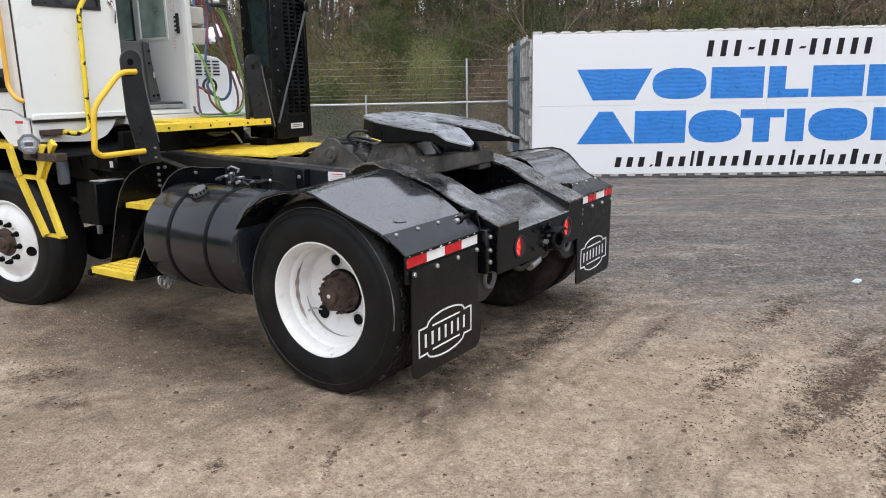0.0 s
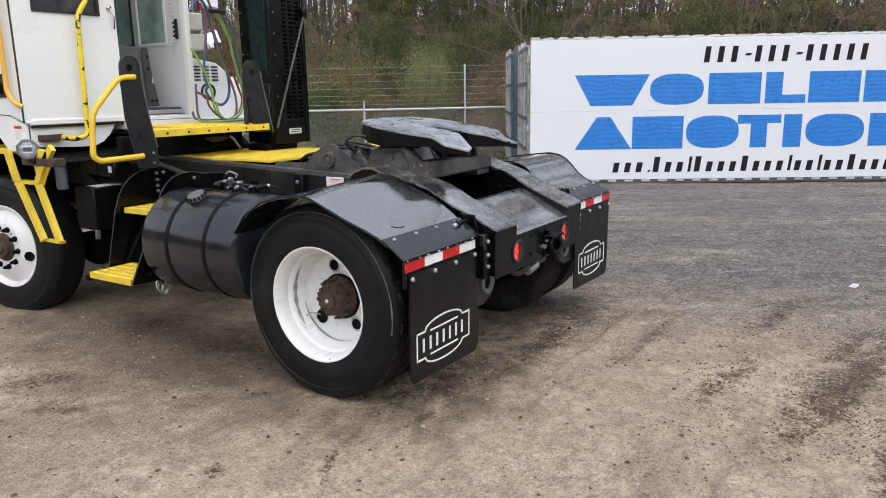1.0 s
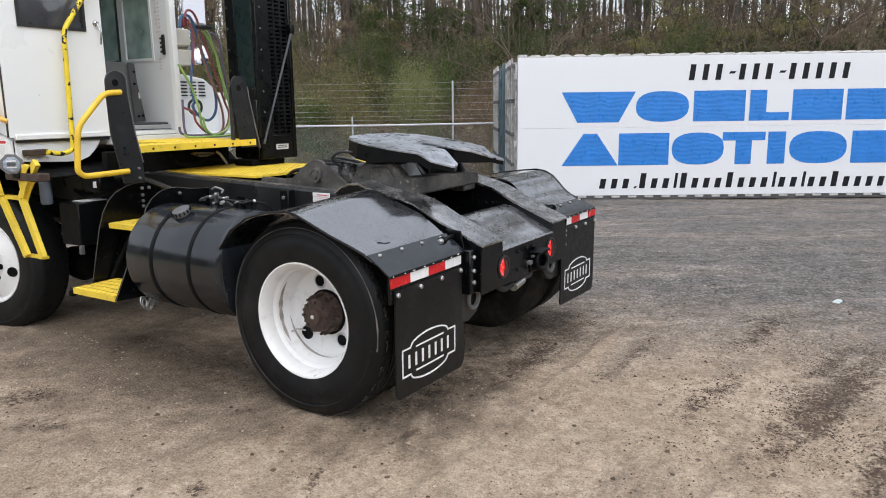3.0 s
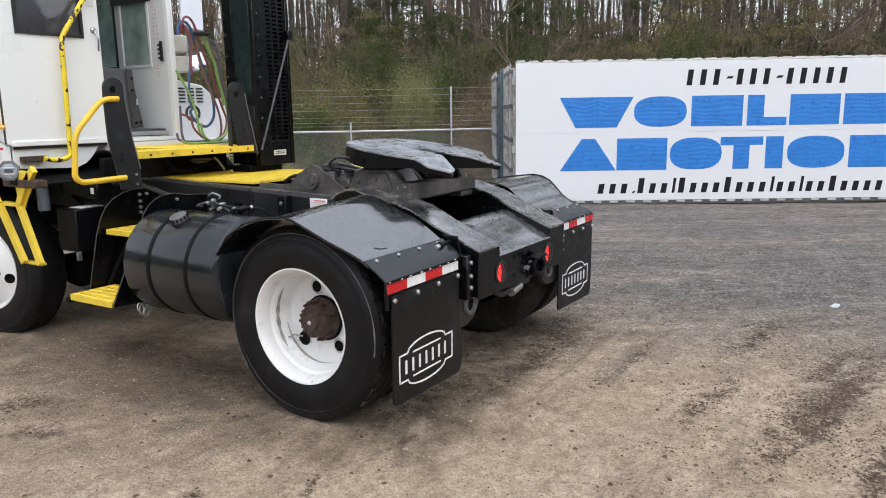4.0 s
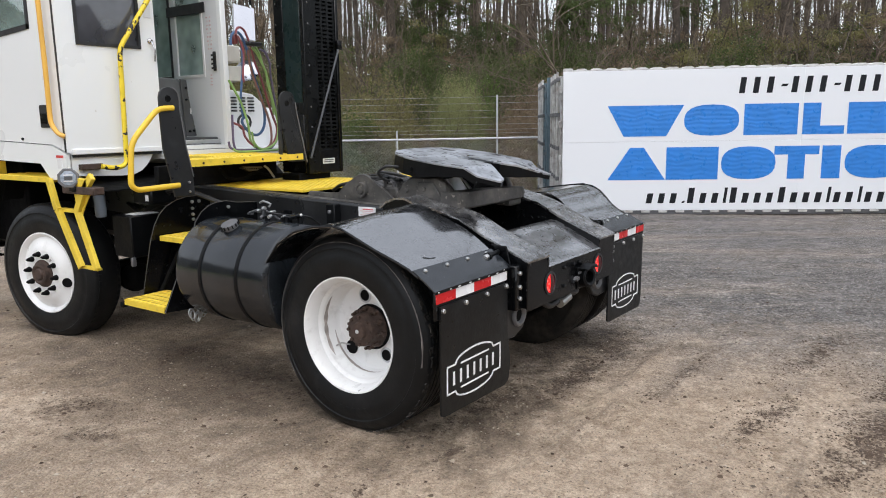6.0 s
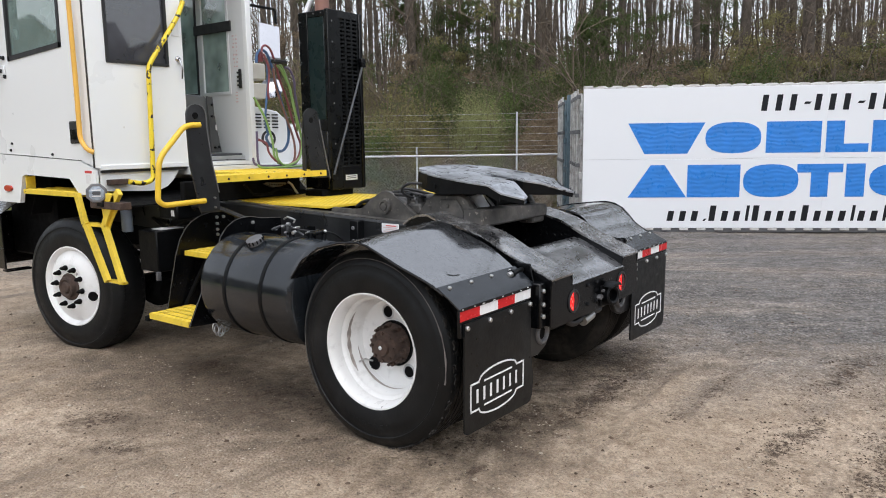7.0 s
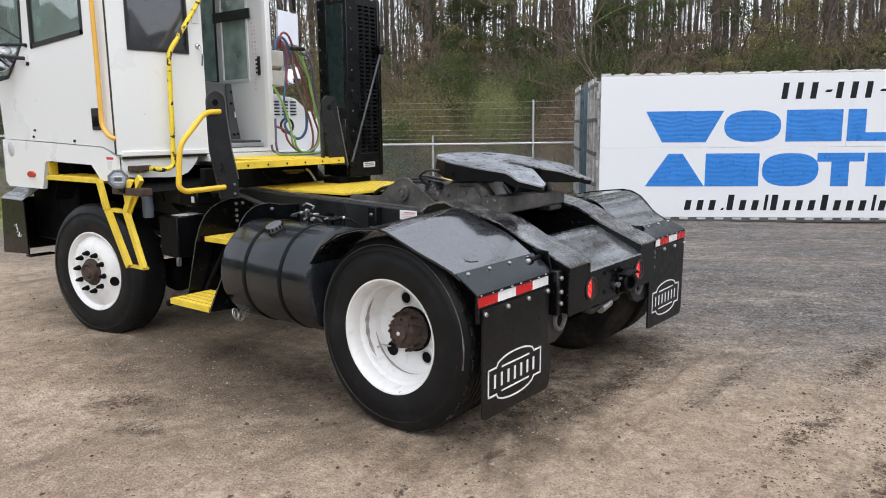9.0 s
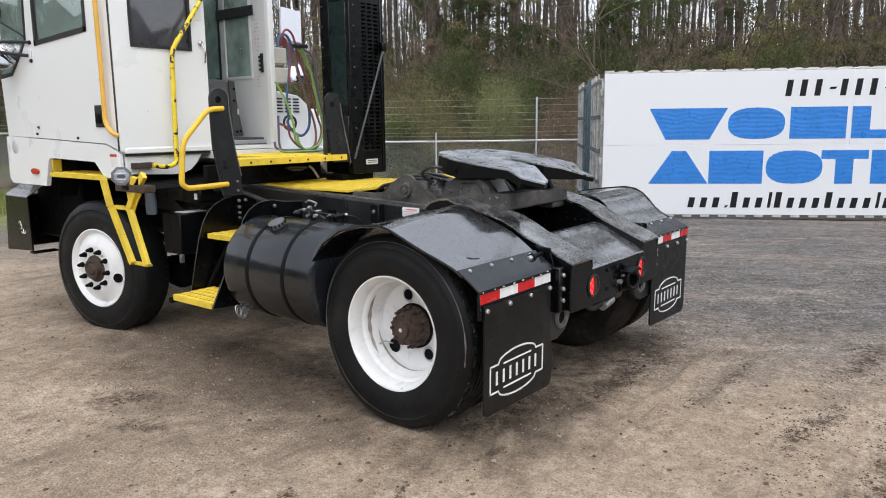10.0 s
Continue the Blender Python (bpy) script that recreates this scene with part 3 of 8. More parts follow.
def loose_stones():
    """Pebbles and dark clods on the nearer yard."""
    rng = random.Random(5)
    tone = bpy.data.materials.new("loose_stone")
    tone.use_nodes = True
    n, l = tone.node_tree.nodes, tone.node_tree.links
    g = n.new("ShaderNodeNewGeometry")
    rp = n.new("ShaderNodeValToRGB")
    rp.color_ramp.elements[0].color, rp.color_ramp.elements[1].color = (0.09, 0.068, 0.05, 1), (0.44, 0.385, 0.31, 1)
    rp.color_ramp.elements.new(0.15).color = (0.20, 0.155, 0.115, 1)
    rp.color_ramp.elements.new(0.7).color = (0.32, 0.262, 0.195, 1)
    l.new(g.outputs["Random Per Island"], rp.inputs[0])
    l.new(rp.outputs[0], n["Principled BSDF"].inputs["Base Color"])
    n["Principled BSDF"].inputs["Roughness"].default_value = 0.85
    vs, fs = [], []

    dark, kinds = [], []

    def stone(x, y, r, into=None):
        kinds.extend([0 if into is None else 1] * 5)
        b = len(vs)
        z = lie(x, y) + rough(x, y)
        q = rng.uniform(0, 6.28)
        for k in range(5):
            a = q + 2 * math.pi * k / 5
            w = r * rng.uniform(0.7, 1.2)
            vs.append((x + w * math.cos(a), y + w * math.sin(a), z + r * rng.uniform(-0.05, 0.2)))
        vs.append((x + r * rng.uniform(-0.3, 0.3), y + r * rng.uniform(-0.3, 0.3), z + r * rng.uniform(0.5, 0.9)))
        fs.extend([(b + k, b + (k + 1) % 5, b + 5) for k in range(5)])

    def clear(x, y):
        return any(abs(abs(x) - wx) < 0.22 and abs(y - wy) < 0.2 for wx, wy in ((1.03, 0), (0.7, 0), (1.05, 2.95)))
    for _ in range(52000):
        d = 1.4 + 7.5 * rng.random() ** 1.3
        a = radians(rng.uniform(12, 98))
        x, y = -3.75 + d * math.sin(a), -2.43 + d * math.cos(a)
        dense = noise.noise((x * 1.1, y * 1.1, 9.0)) + 0.35 * noise.noise((x * 3.3, y * 3.3, 2.0))
        if clear(x, y) or rng.random() > 0.3 + dense:
            continue
        stone(x, y, 0.0025 + 0.0055 * rng.random() ** 2.5)
    for _ in range(1500):
        d = 1.5 + 6.5 * rng.random()
        a = radians(rng.uniform(12, 98))
        x, y = -3.75 + d * math.sin(a), -2.43 + d * math.cos(a)
        if not clear(x, y):
            stone(x, y, 0.005 + 0.011 * rng.random() ** 2, dark if rng.random() < 0.6 else None)
    # clods thrown up along the churned bands
    for cx, cy, rx, ry, count in ((0.5, -2.2, 1.3, 0.30, 2600), (-0.25, -2.32, 0.5, 0.2, 500), (-0.1, -1.68, 0.8, 0.18, 700), (0.3, -0.66, 1.5, 0.15, 600), (-1.78, 1.40, 0.25, 0.42, 420), (-0.85, 1.8, 0.3, 0.25, 240), (1.2, -1.75, 0.8, 0.35, 700), (-0.9, -1.3, 1.5, 0.8, 260)):
        for _ in range(count):
            x, y = rng.gauss(cx, rx * 0.5), rng.gauss(cy, ry * 0.6)
            if noise.noise((x * 4, y * 4, 1.0)) > -0.1 and not clear(x, y):
                stone(x, y, 0.0025 + 0.0055 * rng.random() ** 3, dark)
    me = bpy.data.meshes.new("loose_stones")
    me.from_pydata(vs, [], fs)
    me.materials.append(tone)
    me.materials.append(mat("dark_clod", (0.095, 0.067, 0.048), 0.95, vary=0.5, scale=9, spec=0.2))
    me.polygons.foreach_set("material_index", kinds)
    tagged(new("loose_stones", me), "loose pebbles and dark clods scattered on the dirt", "gravel", kind="stuff")


loose_stones()
bm = bmesh.new()
pz = lie(2.52, -2.13) + rough(2.52, -2.13)
for dz, pts in ((0.004, [(2.47, -2.15), (2.56, -2.17), (2.57, -2.12), (2.49, -2.105)]), (0.012, [(2.50, -2.155), (2.56, -2.165), (2.565, -2.13), (2.52, -2.125)])):
    prism(bm, pts, "z", pz + dz - 0.004, pz + dz + 0.003)
tagged(finish("paper_scrap", bm, mat("pale_paper", (0.6, 0.68, 0.66), 0.8, vary=0.1)), "pale crumpled paper scrap lying on the gravel", "litter")


def grass_tufts():
    """Rough grass along the fence ahead of the truck."""
    rng = random.Random(8)
    vs, fs = [], []
    for _ in range(9000):
        x, y = rng.uniform(-1.5, 6.5), rng.uniform(11.5, 20.5)
        if noise.noise((x * 0.9, y * 0.9, 2.0)) + (y - 13) * 0.12 < 0 or (y - 21.0) > -1.634 * (x - 3.0):
            continue
        z = lie(x, y)
        for _k in range(3):
            a, h = rng.uniform(0, 6.28), rng.uniform(0.05, 0.16)
            px, py = x + rng.gauss(0, 0.04), y + rng.gauss(0, 0.04)
            b = len(vs)
            vs.extend([(px - 0.008 * math.cos(a), py - 0.008 * math.sin(a), z), (px + 0.008 * math.cos(a), py + 0.008 * math.sin(a), z), (px + rng.gauss(0, 0.04), py + rng.gauss(0, 0.04), z + h)])
            fs.append((b, b + 1, b + 2))
    me = bpy.data.meshes.new("grass")
    me.from_pydata(vs, [], fs)
    me.materials.append(mat("rough_grass", (0.17, 0.19, 0.055), 0.8, vary=0.4, scale=3, spec=0.2))
    tagged(new("grass", me), "rough yellow-green grass along the fence", "grass", kind="stuff")


grass_tufts()

# ---- container with the sign ----
def sign_m(u=0.0, s=0.0, z=0.0):
    """A frame on the container: local x along its long side, y away from the yard, z up."""
    p = SIGN_AT + SIGN_U * u + SIGN_N * s
    return Matrix(((SIGN_U.x, SIGN_N.x, 0, p.x), (SIGN_U.y, SIGN_N.y, 0, p.y), (0, 0, 1, z), (0, 0, 0, 1)))


CONT_Z, CONT_TOP, CONT_LEN = -0.17, 2.42, 12.19


def container(m, label, paint, bars):
    t = thing("shipping_container", label, "container", "containers side by side")
    W = 2.44
    bm = bmesh.new()
    # long side with its corrugations, a little behind the rails
    prof, x = [], 0.12
    while x < CONT_LEN - 0.15:
        prof += [(x, 0.055), (x + 0.07, 0.055), (x + 0.14, 0.09), (x + 0.21, 0.09)]
        x += 0.28
    lo, hi = [bm.verts.new(m @ Vector((a, b, CONT_Z + 0.14))) for a, b in prof], [bm.verts.new(m @ Vector((a, b, CONT_TOP - 0.08))) for a, b in prof]
    for i in range(len(prof) - 1):
        bm.faces.new((lo[i], lo[i + 1], hi[i + 1], hi[i]))
    box(bm, 0.02, CONT_LEN - 0.02, 0.12, W - 0.06, CONT_Z + 0.14, CONT_TOP - 0.1, m=m)
    part("wall_panel", bm, paint, t)
    for name, b in (("bottom_rail", (0.16, CONT_LEN - 0.16, 0.035, 0.12, CONT_Z + 0.02, CONT_Z + 0.15)),
                    ("top_rail", (0.16, CONT_LEN - 0.16, 0.035, 0.1, CONT_TOP - 0.10, CONT_TOP - 0.03))):
        part(name, box(bmesh.new(), *b, 0.008, m), GALV_DARK if name == "bottom_rail" else paint, t)
    x = 0.2
    while x < CONT_LEN - 0.3:
        part("rail_rib", box(bmesh.new(), x, x + 0.15, 0.004, 0.034, CONT_Z + 0.062, CONT_Z + 0.10, 0.006, m), CONT_ROOF, t)
        x += 0.30
    # roof with rounded corrugations that show over the sign
    bm = bmesh.new()
    x = 0.2
    pr = []
    while x < CONT_LEN - 0.2:
        pr += [(x, CONT_TOP - 0.035), (x + 0.05, CONT_TOP - 0.005), (x + 0.17, CONT_TOP - 0.005), (x + 0.22, CONT_TOP - 0.035)]
        x += 0.26
    prism(bm, pr + [(pr[-1][0], CONT_TOP - 0.075), (pr[0][0], CONT_TOP - 0.075)], "y", 0.04, W - 0.04, m=m)
    part("roof", bm, CONT_ROOF, t, "pale roof sheet with pressed ribs and rust at the edge")
    for x0 in (0.0, CONT_LEN - 0.16):
        for y0 in (0.03, W - 0.16):
            part("corner_post", box(bmesh.new(), x0, x0 + 0.16, y0, y0 + 0.13, CONT_Z, CONT_TOP, 0.01, m), paint, t)
    # door end: two leaves with locking bars and cams
    for y0 in (0.17, 1.23):
        d = part("door", box(bmesh.new(), -0.03, 0.02, y0, y0 + 1.04, CONT_Z + 0.17, CONT_TOP - 0.12, 0.012, m), paint, t, "steel container door leaf")
        for dy in (0.22, 0.80):
            bm = bmesh.new()
            rod(bm, m @ Vector((-0.075, y0 + dy, CONT_Z + 0.05)), m @ Vector((-0.075, y0 + dy, CONT_TOP - 0.03)), 0.02, 8)
            bar = part("locking_bar", bm, bars, d, "round locking bar")
            for z in (CONT_Z + 0.1, 0.45, 1.0, 1.6, CONT_TOP - 0.2):
                part("bar_bracket", box(bmesh.new(), -0.10, -0.03, y0 + dy - 0.045, y0 + dy + 0.045, z, z + 0.07, 0.006, m), GALV_DARK, d)
        for z in (0.2, 0.8, 1.4, 2.0):
            yh = 0.12 if y0 < 1 else 2.25
            part("hinge", box(bmesh.new(), -0.06, 0.0, yh, yh + 0.09, z, z + 0.12, 0.008, m), paint, d)
    return t


container(sign_m(), "weathered white steel shipping container on gravel, carrying a sign", CONT, CONT)
container(sign_m(-0.12, 2.62), "faded blue-grey shipping container standing behind the white one", BLUE_GREY, CONT)

# pieces of the sign: (start, end, kind) along the board; letters stay plain blocks
SIGN_Z0, SIGN_Z1 = -0.065, 2.365


def block(kind, a, b, z0, z1):
    w, h = b - a, z1 - z0
    if kind == "vee":
        return [(a + 0.22 * w, z0), (b - 0.22 * w, z0), (b, z1), (a, z1)]
    if kind == "peak":
        return [(a, z0), (b, z0), (a + 0.62 * w, z1), (a + 0.38 * w, z1)]
    if kind == "round":
        return [(a + w * (0.5 + 0.5 * math.copysign(abs(math.cos(q)) ** 0.8, math.cos(q))), z0 + h * (0.5 + 0.5 * math.copysign(abs(math.sin(q)) ** 0.8, math.sin(q))))
                for q in (2 * math.pi * i / 24 for i in range(24))]
    if kind == "tee":
        return [(a + 0.31 * w, z0), (b - 0.31 * w, z0), (b - 0.31 * w, z1 - 0.26 * h), (b, z1 - 0.26 * h), (b, z1), (a, z1), (a, z1 - 0.26 * h), (a + 0.31 * w, z1 - 0.26 * h)]
    if kind == "foot":
        return [(a, z0), (b, z0), (b, z0 + 0.27 * h), (a + 0.42 * w, z0 + 0.27 * h), (a + 0.42 * w, z1), (a, z1)]
    return [(a, z0), (b, z0), (b, z1), (a, z1)]


def sign():
    m = sign_m()
    t = thing("sign_board", "large white sign board with blue blocks, fixed to the container", "sign")
    board_edges = (0.0, 4.06, 8.13, 12.19)
    for i in range(3):
        for z0, z1 in ((SIGN_Z0, 1.14), (1.143, SIGN_Z1)):
            part("sign_panel", box(bmesh.new(), board_edges[i] + (0.0 if i == 0 else 0.001), board_edges[i + 1], 0.0, 0.03, z0, z1, 0.002, m), SIGN_WHITE, t)
    rows = [(1.235, 1.765, [("vee", 0.77, 2.07), ("round", 2.08, 3.01), ("bar", 3.09, 3.99), ("foot", 4.07, 4.76), ("bar", 4.81, 5.68), ("bar", 5.75, 6.75)]),
            (0.475, 1.04, [("peak", 0.79, 1.79), ("bar", 1.80, 2.69), ("round", 2.74, 3.66), ("tee", 3.63, 4.38), ("bar", 4.43, 4.74), ("round", 4.81, 5.82), ("bar", 5.90, 6.9)])]
    for z0, z1, blocks in rows:
        for k, a, b in blocks:
            part("blue_block", prism(bmesh.new(), block(k, a, b, z0, z1), "y", -0.004, 0.001, m=m), SIGN_BLUE, t, "blue vinyl block")
    # thin dark bars in place of the two small lines
    x, i = 2.98, 0
    while x < 5.70:
        pitch = 0.175 if i in (3, 7) else 0.23
        w = 0.10 if i in (3, 7) else 0.095
        z0, z1 = (2.05, 2.09) if i in (3, 7) else (1.945, 2.215)
        part("dark_bar", prism(bmesh.new(), [(x, z0), (x + w, z0), (x + w + 0.03, z1), (x + 0.03, z1)], "y", -0.004, 0.001, m=m), DARK_INK, t, "dark vinyl bar")
        x += pitch
        i += 1
    x, i = 1.47, 0
    tall = {4, 7, 8, 12, 16, 19, 22}
    while x < 6.9:
        pitch = 0.10 if i == 3 else (0.11 if i in (7, 16, 19) else 0.205)
        w = 0.04 if i == 3 else (0.05 if i in (7, 16, 19) else 0.10)
        z1 = 0.10 if i == 3 else (0.33 if i in tall else 0.235)
        part("dark_bar", prism(bmesh.new(), [(x, 0.06), (x + w, 0.06), (x + w + 0.03, z1), (x + 0.03, z1)], "y", -0.004, 0.001, m=m), DARK_INK, t, "dark vinyl bar")
        x += pitch
        i += 1
    return t


sign()

# ---- fence ----
FENCE_A, FENCE_B = Vector((3.0, 21.0)), Vector((11.66, 6.85))


def fence():
    t = thing("chain_link_fence", "galvanised chain-link fence with a top rail and wire strands above", "fence")
    d = (FENCE_B - FENCE_A).normalized()
    start, length = FENCE_A - d * 8.0, (FENCE_B - FENCE_A).length + 14.0
    run = [start + d * s for s in (i * 0.25 for i in range(int(length / 0.25) + 1))]
    H = 1.58

    def top(p):
        return lie(p.x, p.y) + H
    # top rail
    part("top_rail", tube(bmesh.new(), [(p.x, p.y, top(p)) for p in run], 0.024, 6), GALV, t)
    # posts: a tall one where the rail meets it, others between
    tall_s = 8.0 + (FENCE_B - FENCE_A).length
    k = -6
    while True:
        s = tall_s + k * 2.45
        k += 1
        if s > length - 0.2:
            break
        if s < 0:
            continue
        p = start + d * s
        big = (k - 1) % 2 == 0
        hh = H + (1.03 if big else 0.22)
        z0 = lie(p.x, p.y)
        part("fence_post", rod(bmesh.new(), (p.x, p.y, z0 - 0.1), (p.x, p.y, z0 + hh), 0.023 if big else 0.021, 8), GALV, t)
    # strands above the rail
    for h in (H + 0.125, H + 0.21, H + 0.335, H + 0.50, H + 0.67, H + 0.84, H + 0.99):
        part("wire_strand", tube(bmesh.new(), [(p.x, p.y, lie(p.x, p.y) + h) for p in run[::2]], 0.0023, 4), GALV, t)
    # woven mesh: two families of slanting wires
    vs, fs = [], []

    def wire(p, q, r=0.0028):
        n = d.orthogonal() * r
        b = len(vs)
        for w in (p, q):
            vs.extend([(w.x + n.x, w.y + n.y, w.z + r), (w.x - n.x, w.y - n.y, w.z), (w.x + n.x, w.y + n.y, w.z - r)])
        fs.extend([(b, b + 1, b + 4, b + 3), (b + 1, b + 2, b + 5, b + 4), (b + 2, b, b + 3, b + 5)])
    s = 0.0
    while s < length - H:
        for a, b in ((s, s + H), (s + H, s)):
            pa, pb = start + d * a, start + d * b
            wire(Vector((pa.x, pa.y, lie(pa.x, pa.y) + 0.02)), Vector((pb.x, pb.y, top(pb) + 0.045)))
        s += 0.078
    me = bpy.data.meshes.new("chain_link_mesh")
    me.from_pydata(vs, [], fs)
    me.materials.append(GALV)
    ob = new("chain_link_mesh", me)
    ob.parent = t
    tagged(ob, "woven diamond wire mesh", kind="stuff")


fence()

# ---- woods ----
BARK = mat("pine_bark", (0.088, 0.070, 0.056), 0.9, vary=0.4, scale=5, bump=0.6, bump_scale=14, dirt=(0.16, 0.135, 0.115), dirt_amount=0.35, dirt_scale=4)
TWIG = mat("grey_twigs", (0.155, 0.12, 0.088), 0.9, vary=0.3, scale=3)


def leaf_mat(name, a, b):
    m = bpy.data.materials.new(name)
    m.use_nodes = True
    n, l = m.node_tree.nodes, m.node_tree.links
    p = n["Principled BSDF"]
    g = n.new("ShaderNodeNewGeometry")
    mx = n.new("ShaderNodeMix")
    mx.data_type = 'RGBA'
    mx.inputs["A"].default_value, mx.inputs["B"].default_value = (*a, 1), (*b, 1)
    l.new(g.outputs["Random Per Island"], mx.inputs["Factor"])
    l.new(mx.outputs["Result"], p.inputs["Base Color"])
    p.inputs["Roughness"].default_value = 0.75
    p.inputs["Specular IOR Level"].default_value = 0.2
    # thin leaves let part of the light through
    tr = n.new("ShaderNodeBsdfTranslucent")
    l.new(mx.outputs["Result"], tr.inputs["Color"])
    ms = n.new("ShaderNodeMixShader")
    ms.inputs["Fac"].default_value = 0.42
    l.new(p.outputs[0], ms.inputs[1])
    l.new(tr.outputs[0], ms.inputs[2])
    l.new(ms.outputs[0], n["Material Output"].inputs["Surface"])
    return m


LEAF_DARK = leaf_mat("dark_evergreen_leaves", (0.066, 0.098, 0.032), (0.125, 0.165, 0.055))
LEAF_PALE = leaf_mat("pale_sage_leaves", (0.30, 0.31, 0.14), (0.38, 0.39, 0.19))
LEAF_OLIVE = leaf_mat("olive_brush_leaves", (0.25, 0.232, 0.095), (0.32, 0.30, 0.135))
LEAF_BROWN = leaf_mat("dry_brown_brush", (0.25, 0.188, 0.125), (0.32, 0.245, 0.165))
LEAF_GREEN = leaf_mat("fresh_green_leaves", (0.13, 0.20, 0.06), (0.21, 0.28, 0.085))
NEEDLES = leaf_mat("pine_needles", (0.05, 0.075, 0.03), (0.10, 0.12, 0.05))


def leaf_cloud(rng, centre, radii, count, size, gap=0.35):
    """Many small leaf blades in an uneven crown with gaps; three corners a blade."""
    g = np.random.default_rng(rng.randrange(1 << 30))
    # sprays of leaves round twig ends, with dark gaps between
    k = max(5, int(count / 150))
    c = g.normal(0, 0.5, (k, 3))
    ln = np.linalg.norm(c, axis=1)
    c = c[ln < 1.1]
    c = np.where(np.linalg.norm(c, axis=1)[:, None] < 0.45, c * 1.5, c)
    pick = g.integers(0, len(c), int(count * (1 - 0.4 * gap)))
    spread = (0.075 + 0.06 * g.random(len(c)))[pick][:, None] * np.array((1.0, 1.0, 0.75)) * 1.35
    q = (c[pick] + g.normal(0, 1, (len(pick), 3)) * spread) * np.array(radii) + np.array(centre)
    a = g.normal(0, 1, q.shape) * np.array((1, 1, 0.7))
    a /= np.linalg.norm(a, axis=1)[:, None]
    b = np.cross(a, g.normal(0, 1, q.shape))
    b /= np.linalg.norm(b, axis=1)[:, None] + 1e-9
    s = (size * g.uniform(0.6, 1.4, len(q)))[:, None]
    v = np.stack([q - a * s, q + b * s * 0.8, q + a * s], axis=1).reshape(-1, 3)
    return v


def leaves_ob(name, clouds, material, parent=None):
    v = np.concatenate(clouds).astype(np.float32)
    me = bpy.data.meshes.new(name)
    nq = len(v) // 3
    me.vertices.add(len(v))
    me.vertices.foreach_set("co", v.ravel())
    me.loops.add(nq * 3)
    me.loops.foreach_set("vertex_index", np.arange(nq * 3, dtype=np.int32))
    me.polygons.add(nq)
    me.polygons.foreach_set("loop_start", np.arange(0, nq * 3, 3, dtype=np.int32))
    me.update(calc_edges=True)
    me.materials.append(material)
    ob = new(name, me)
    if parent:
        ob.parent = parent
    return ob


def mesh_ob(name, vs, fs, material, parent=None):
    me = bpy.data.meshes.new(name)
    me.from_pydata([tuple(v) for v in vs], [], fs)
    me.materials.append(material)
    ob = new(name, me)
    if parent:
        ob.parent = parent
    return ob


def place(a, dist):
    """A spot at a heading (degrees right of ahead, y) and distance from the yard's corner."""
    return -3.75 + dist * math.sin(radians(a)), -2.43 + dist * math.cos(radians(a))


def branchy(bm, rng, base, direction, length, r, depth):
    pts, p, d = [Vector(base)], Vector(base), Vector(direction).normalized()
    n = 5
    for i in range(n):
        d = (d + Vector((rng.gauss(0, 0.16), rng.gauss(0, 0.16), rng.gauss(0.03, 0.1)))).normalized()
        p = p + d * length / n
        pts.append(p.copy())
    tube(bm, pts, [r * (1 - 0.75 * i / n) for i in range(n + 1)], 4 if depth == 0 else 5, cap=False)
    if depth > 0:
        for i in range(2, n + 1):
            for _ in range(2):
                sd = (d + Vector((rng.gauss(0, 0.7), rng.gauss(0, 0.7), rng.gauss(0.15, 0.5)))).normalized()
                branchy(bm, rng, pts[i], sd, length * rng.uniform(0.35, 0.6), r * 0.42, depth - 1)


def pine(rng, x, y, r, h, group):
    t = thing("pine_tree", "tall bare-stemmed pine with grey-brown bark behind the fence", "tree", group)
    z = lie(x, y) - 0.1
    t.location = (x, y, z)
    bm = bmesh.new()
    lean = Vector((rng.gauss(0, 0.035), rng.gauss(0, 0.035), 1))
    n = 10
    pts = [Vector((lean.x * h * i / n + rng.gauss(0, 0.05), lean.y * h * i / n + rng.gauss(0, 0.05), h * i / n)) for i in range(n + 1)]
    tube(bm, pts, [r * (1.25 if i == 0 else 1 - 0.55 * i / n) for i in range(n + 1)], 10)
    part("trunk", bm, BARK, t)
    for _ in range(rng.randint(4, 8)):
        i = rng.randint(2, n)
        a = rng.uniform(0, 6.28)
        bm = bmesh.new()
        branchy(bm, rng, pts[i], (math.cos(a), math.sin(a), rng.uniform(0.0, 0.7)), rng.uniform(1.0, 3.2), r * 0.18, 2 if r > 0.13 else 1)
        part("limb", bm, TWIG, t, smooth=0)
    clouds = [leaf_cloud(rng, pts[n] + Vector((rng.gauss(0, 1.0), rng.gauss(0, 1.0), rng.uniform(-2.0, 0.8))), (1.4, 1.4, 0.8), 200, 0.12) for _ in range(4)]
    leaves_ob("crown", clouds, NEEDLES, t)
    return t


def beyond(x, y):
    return (Vector((x, y)) - SIGN_AT).dot(SIGN_N)


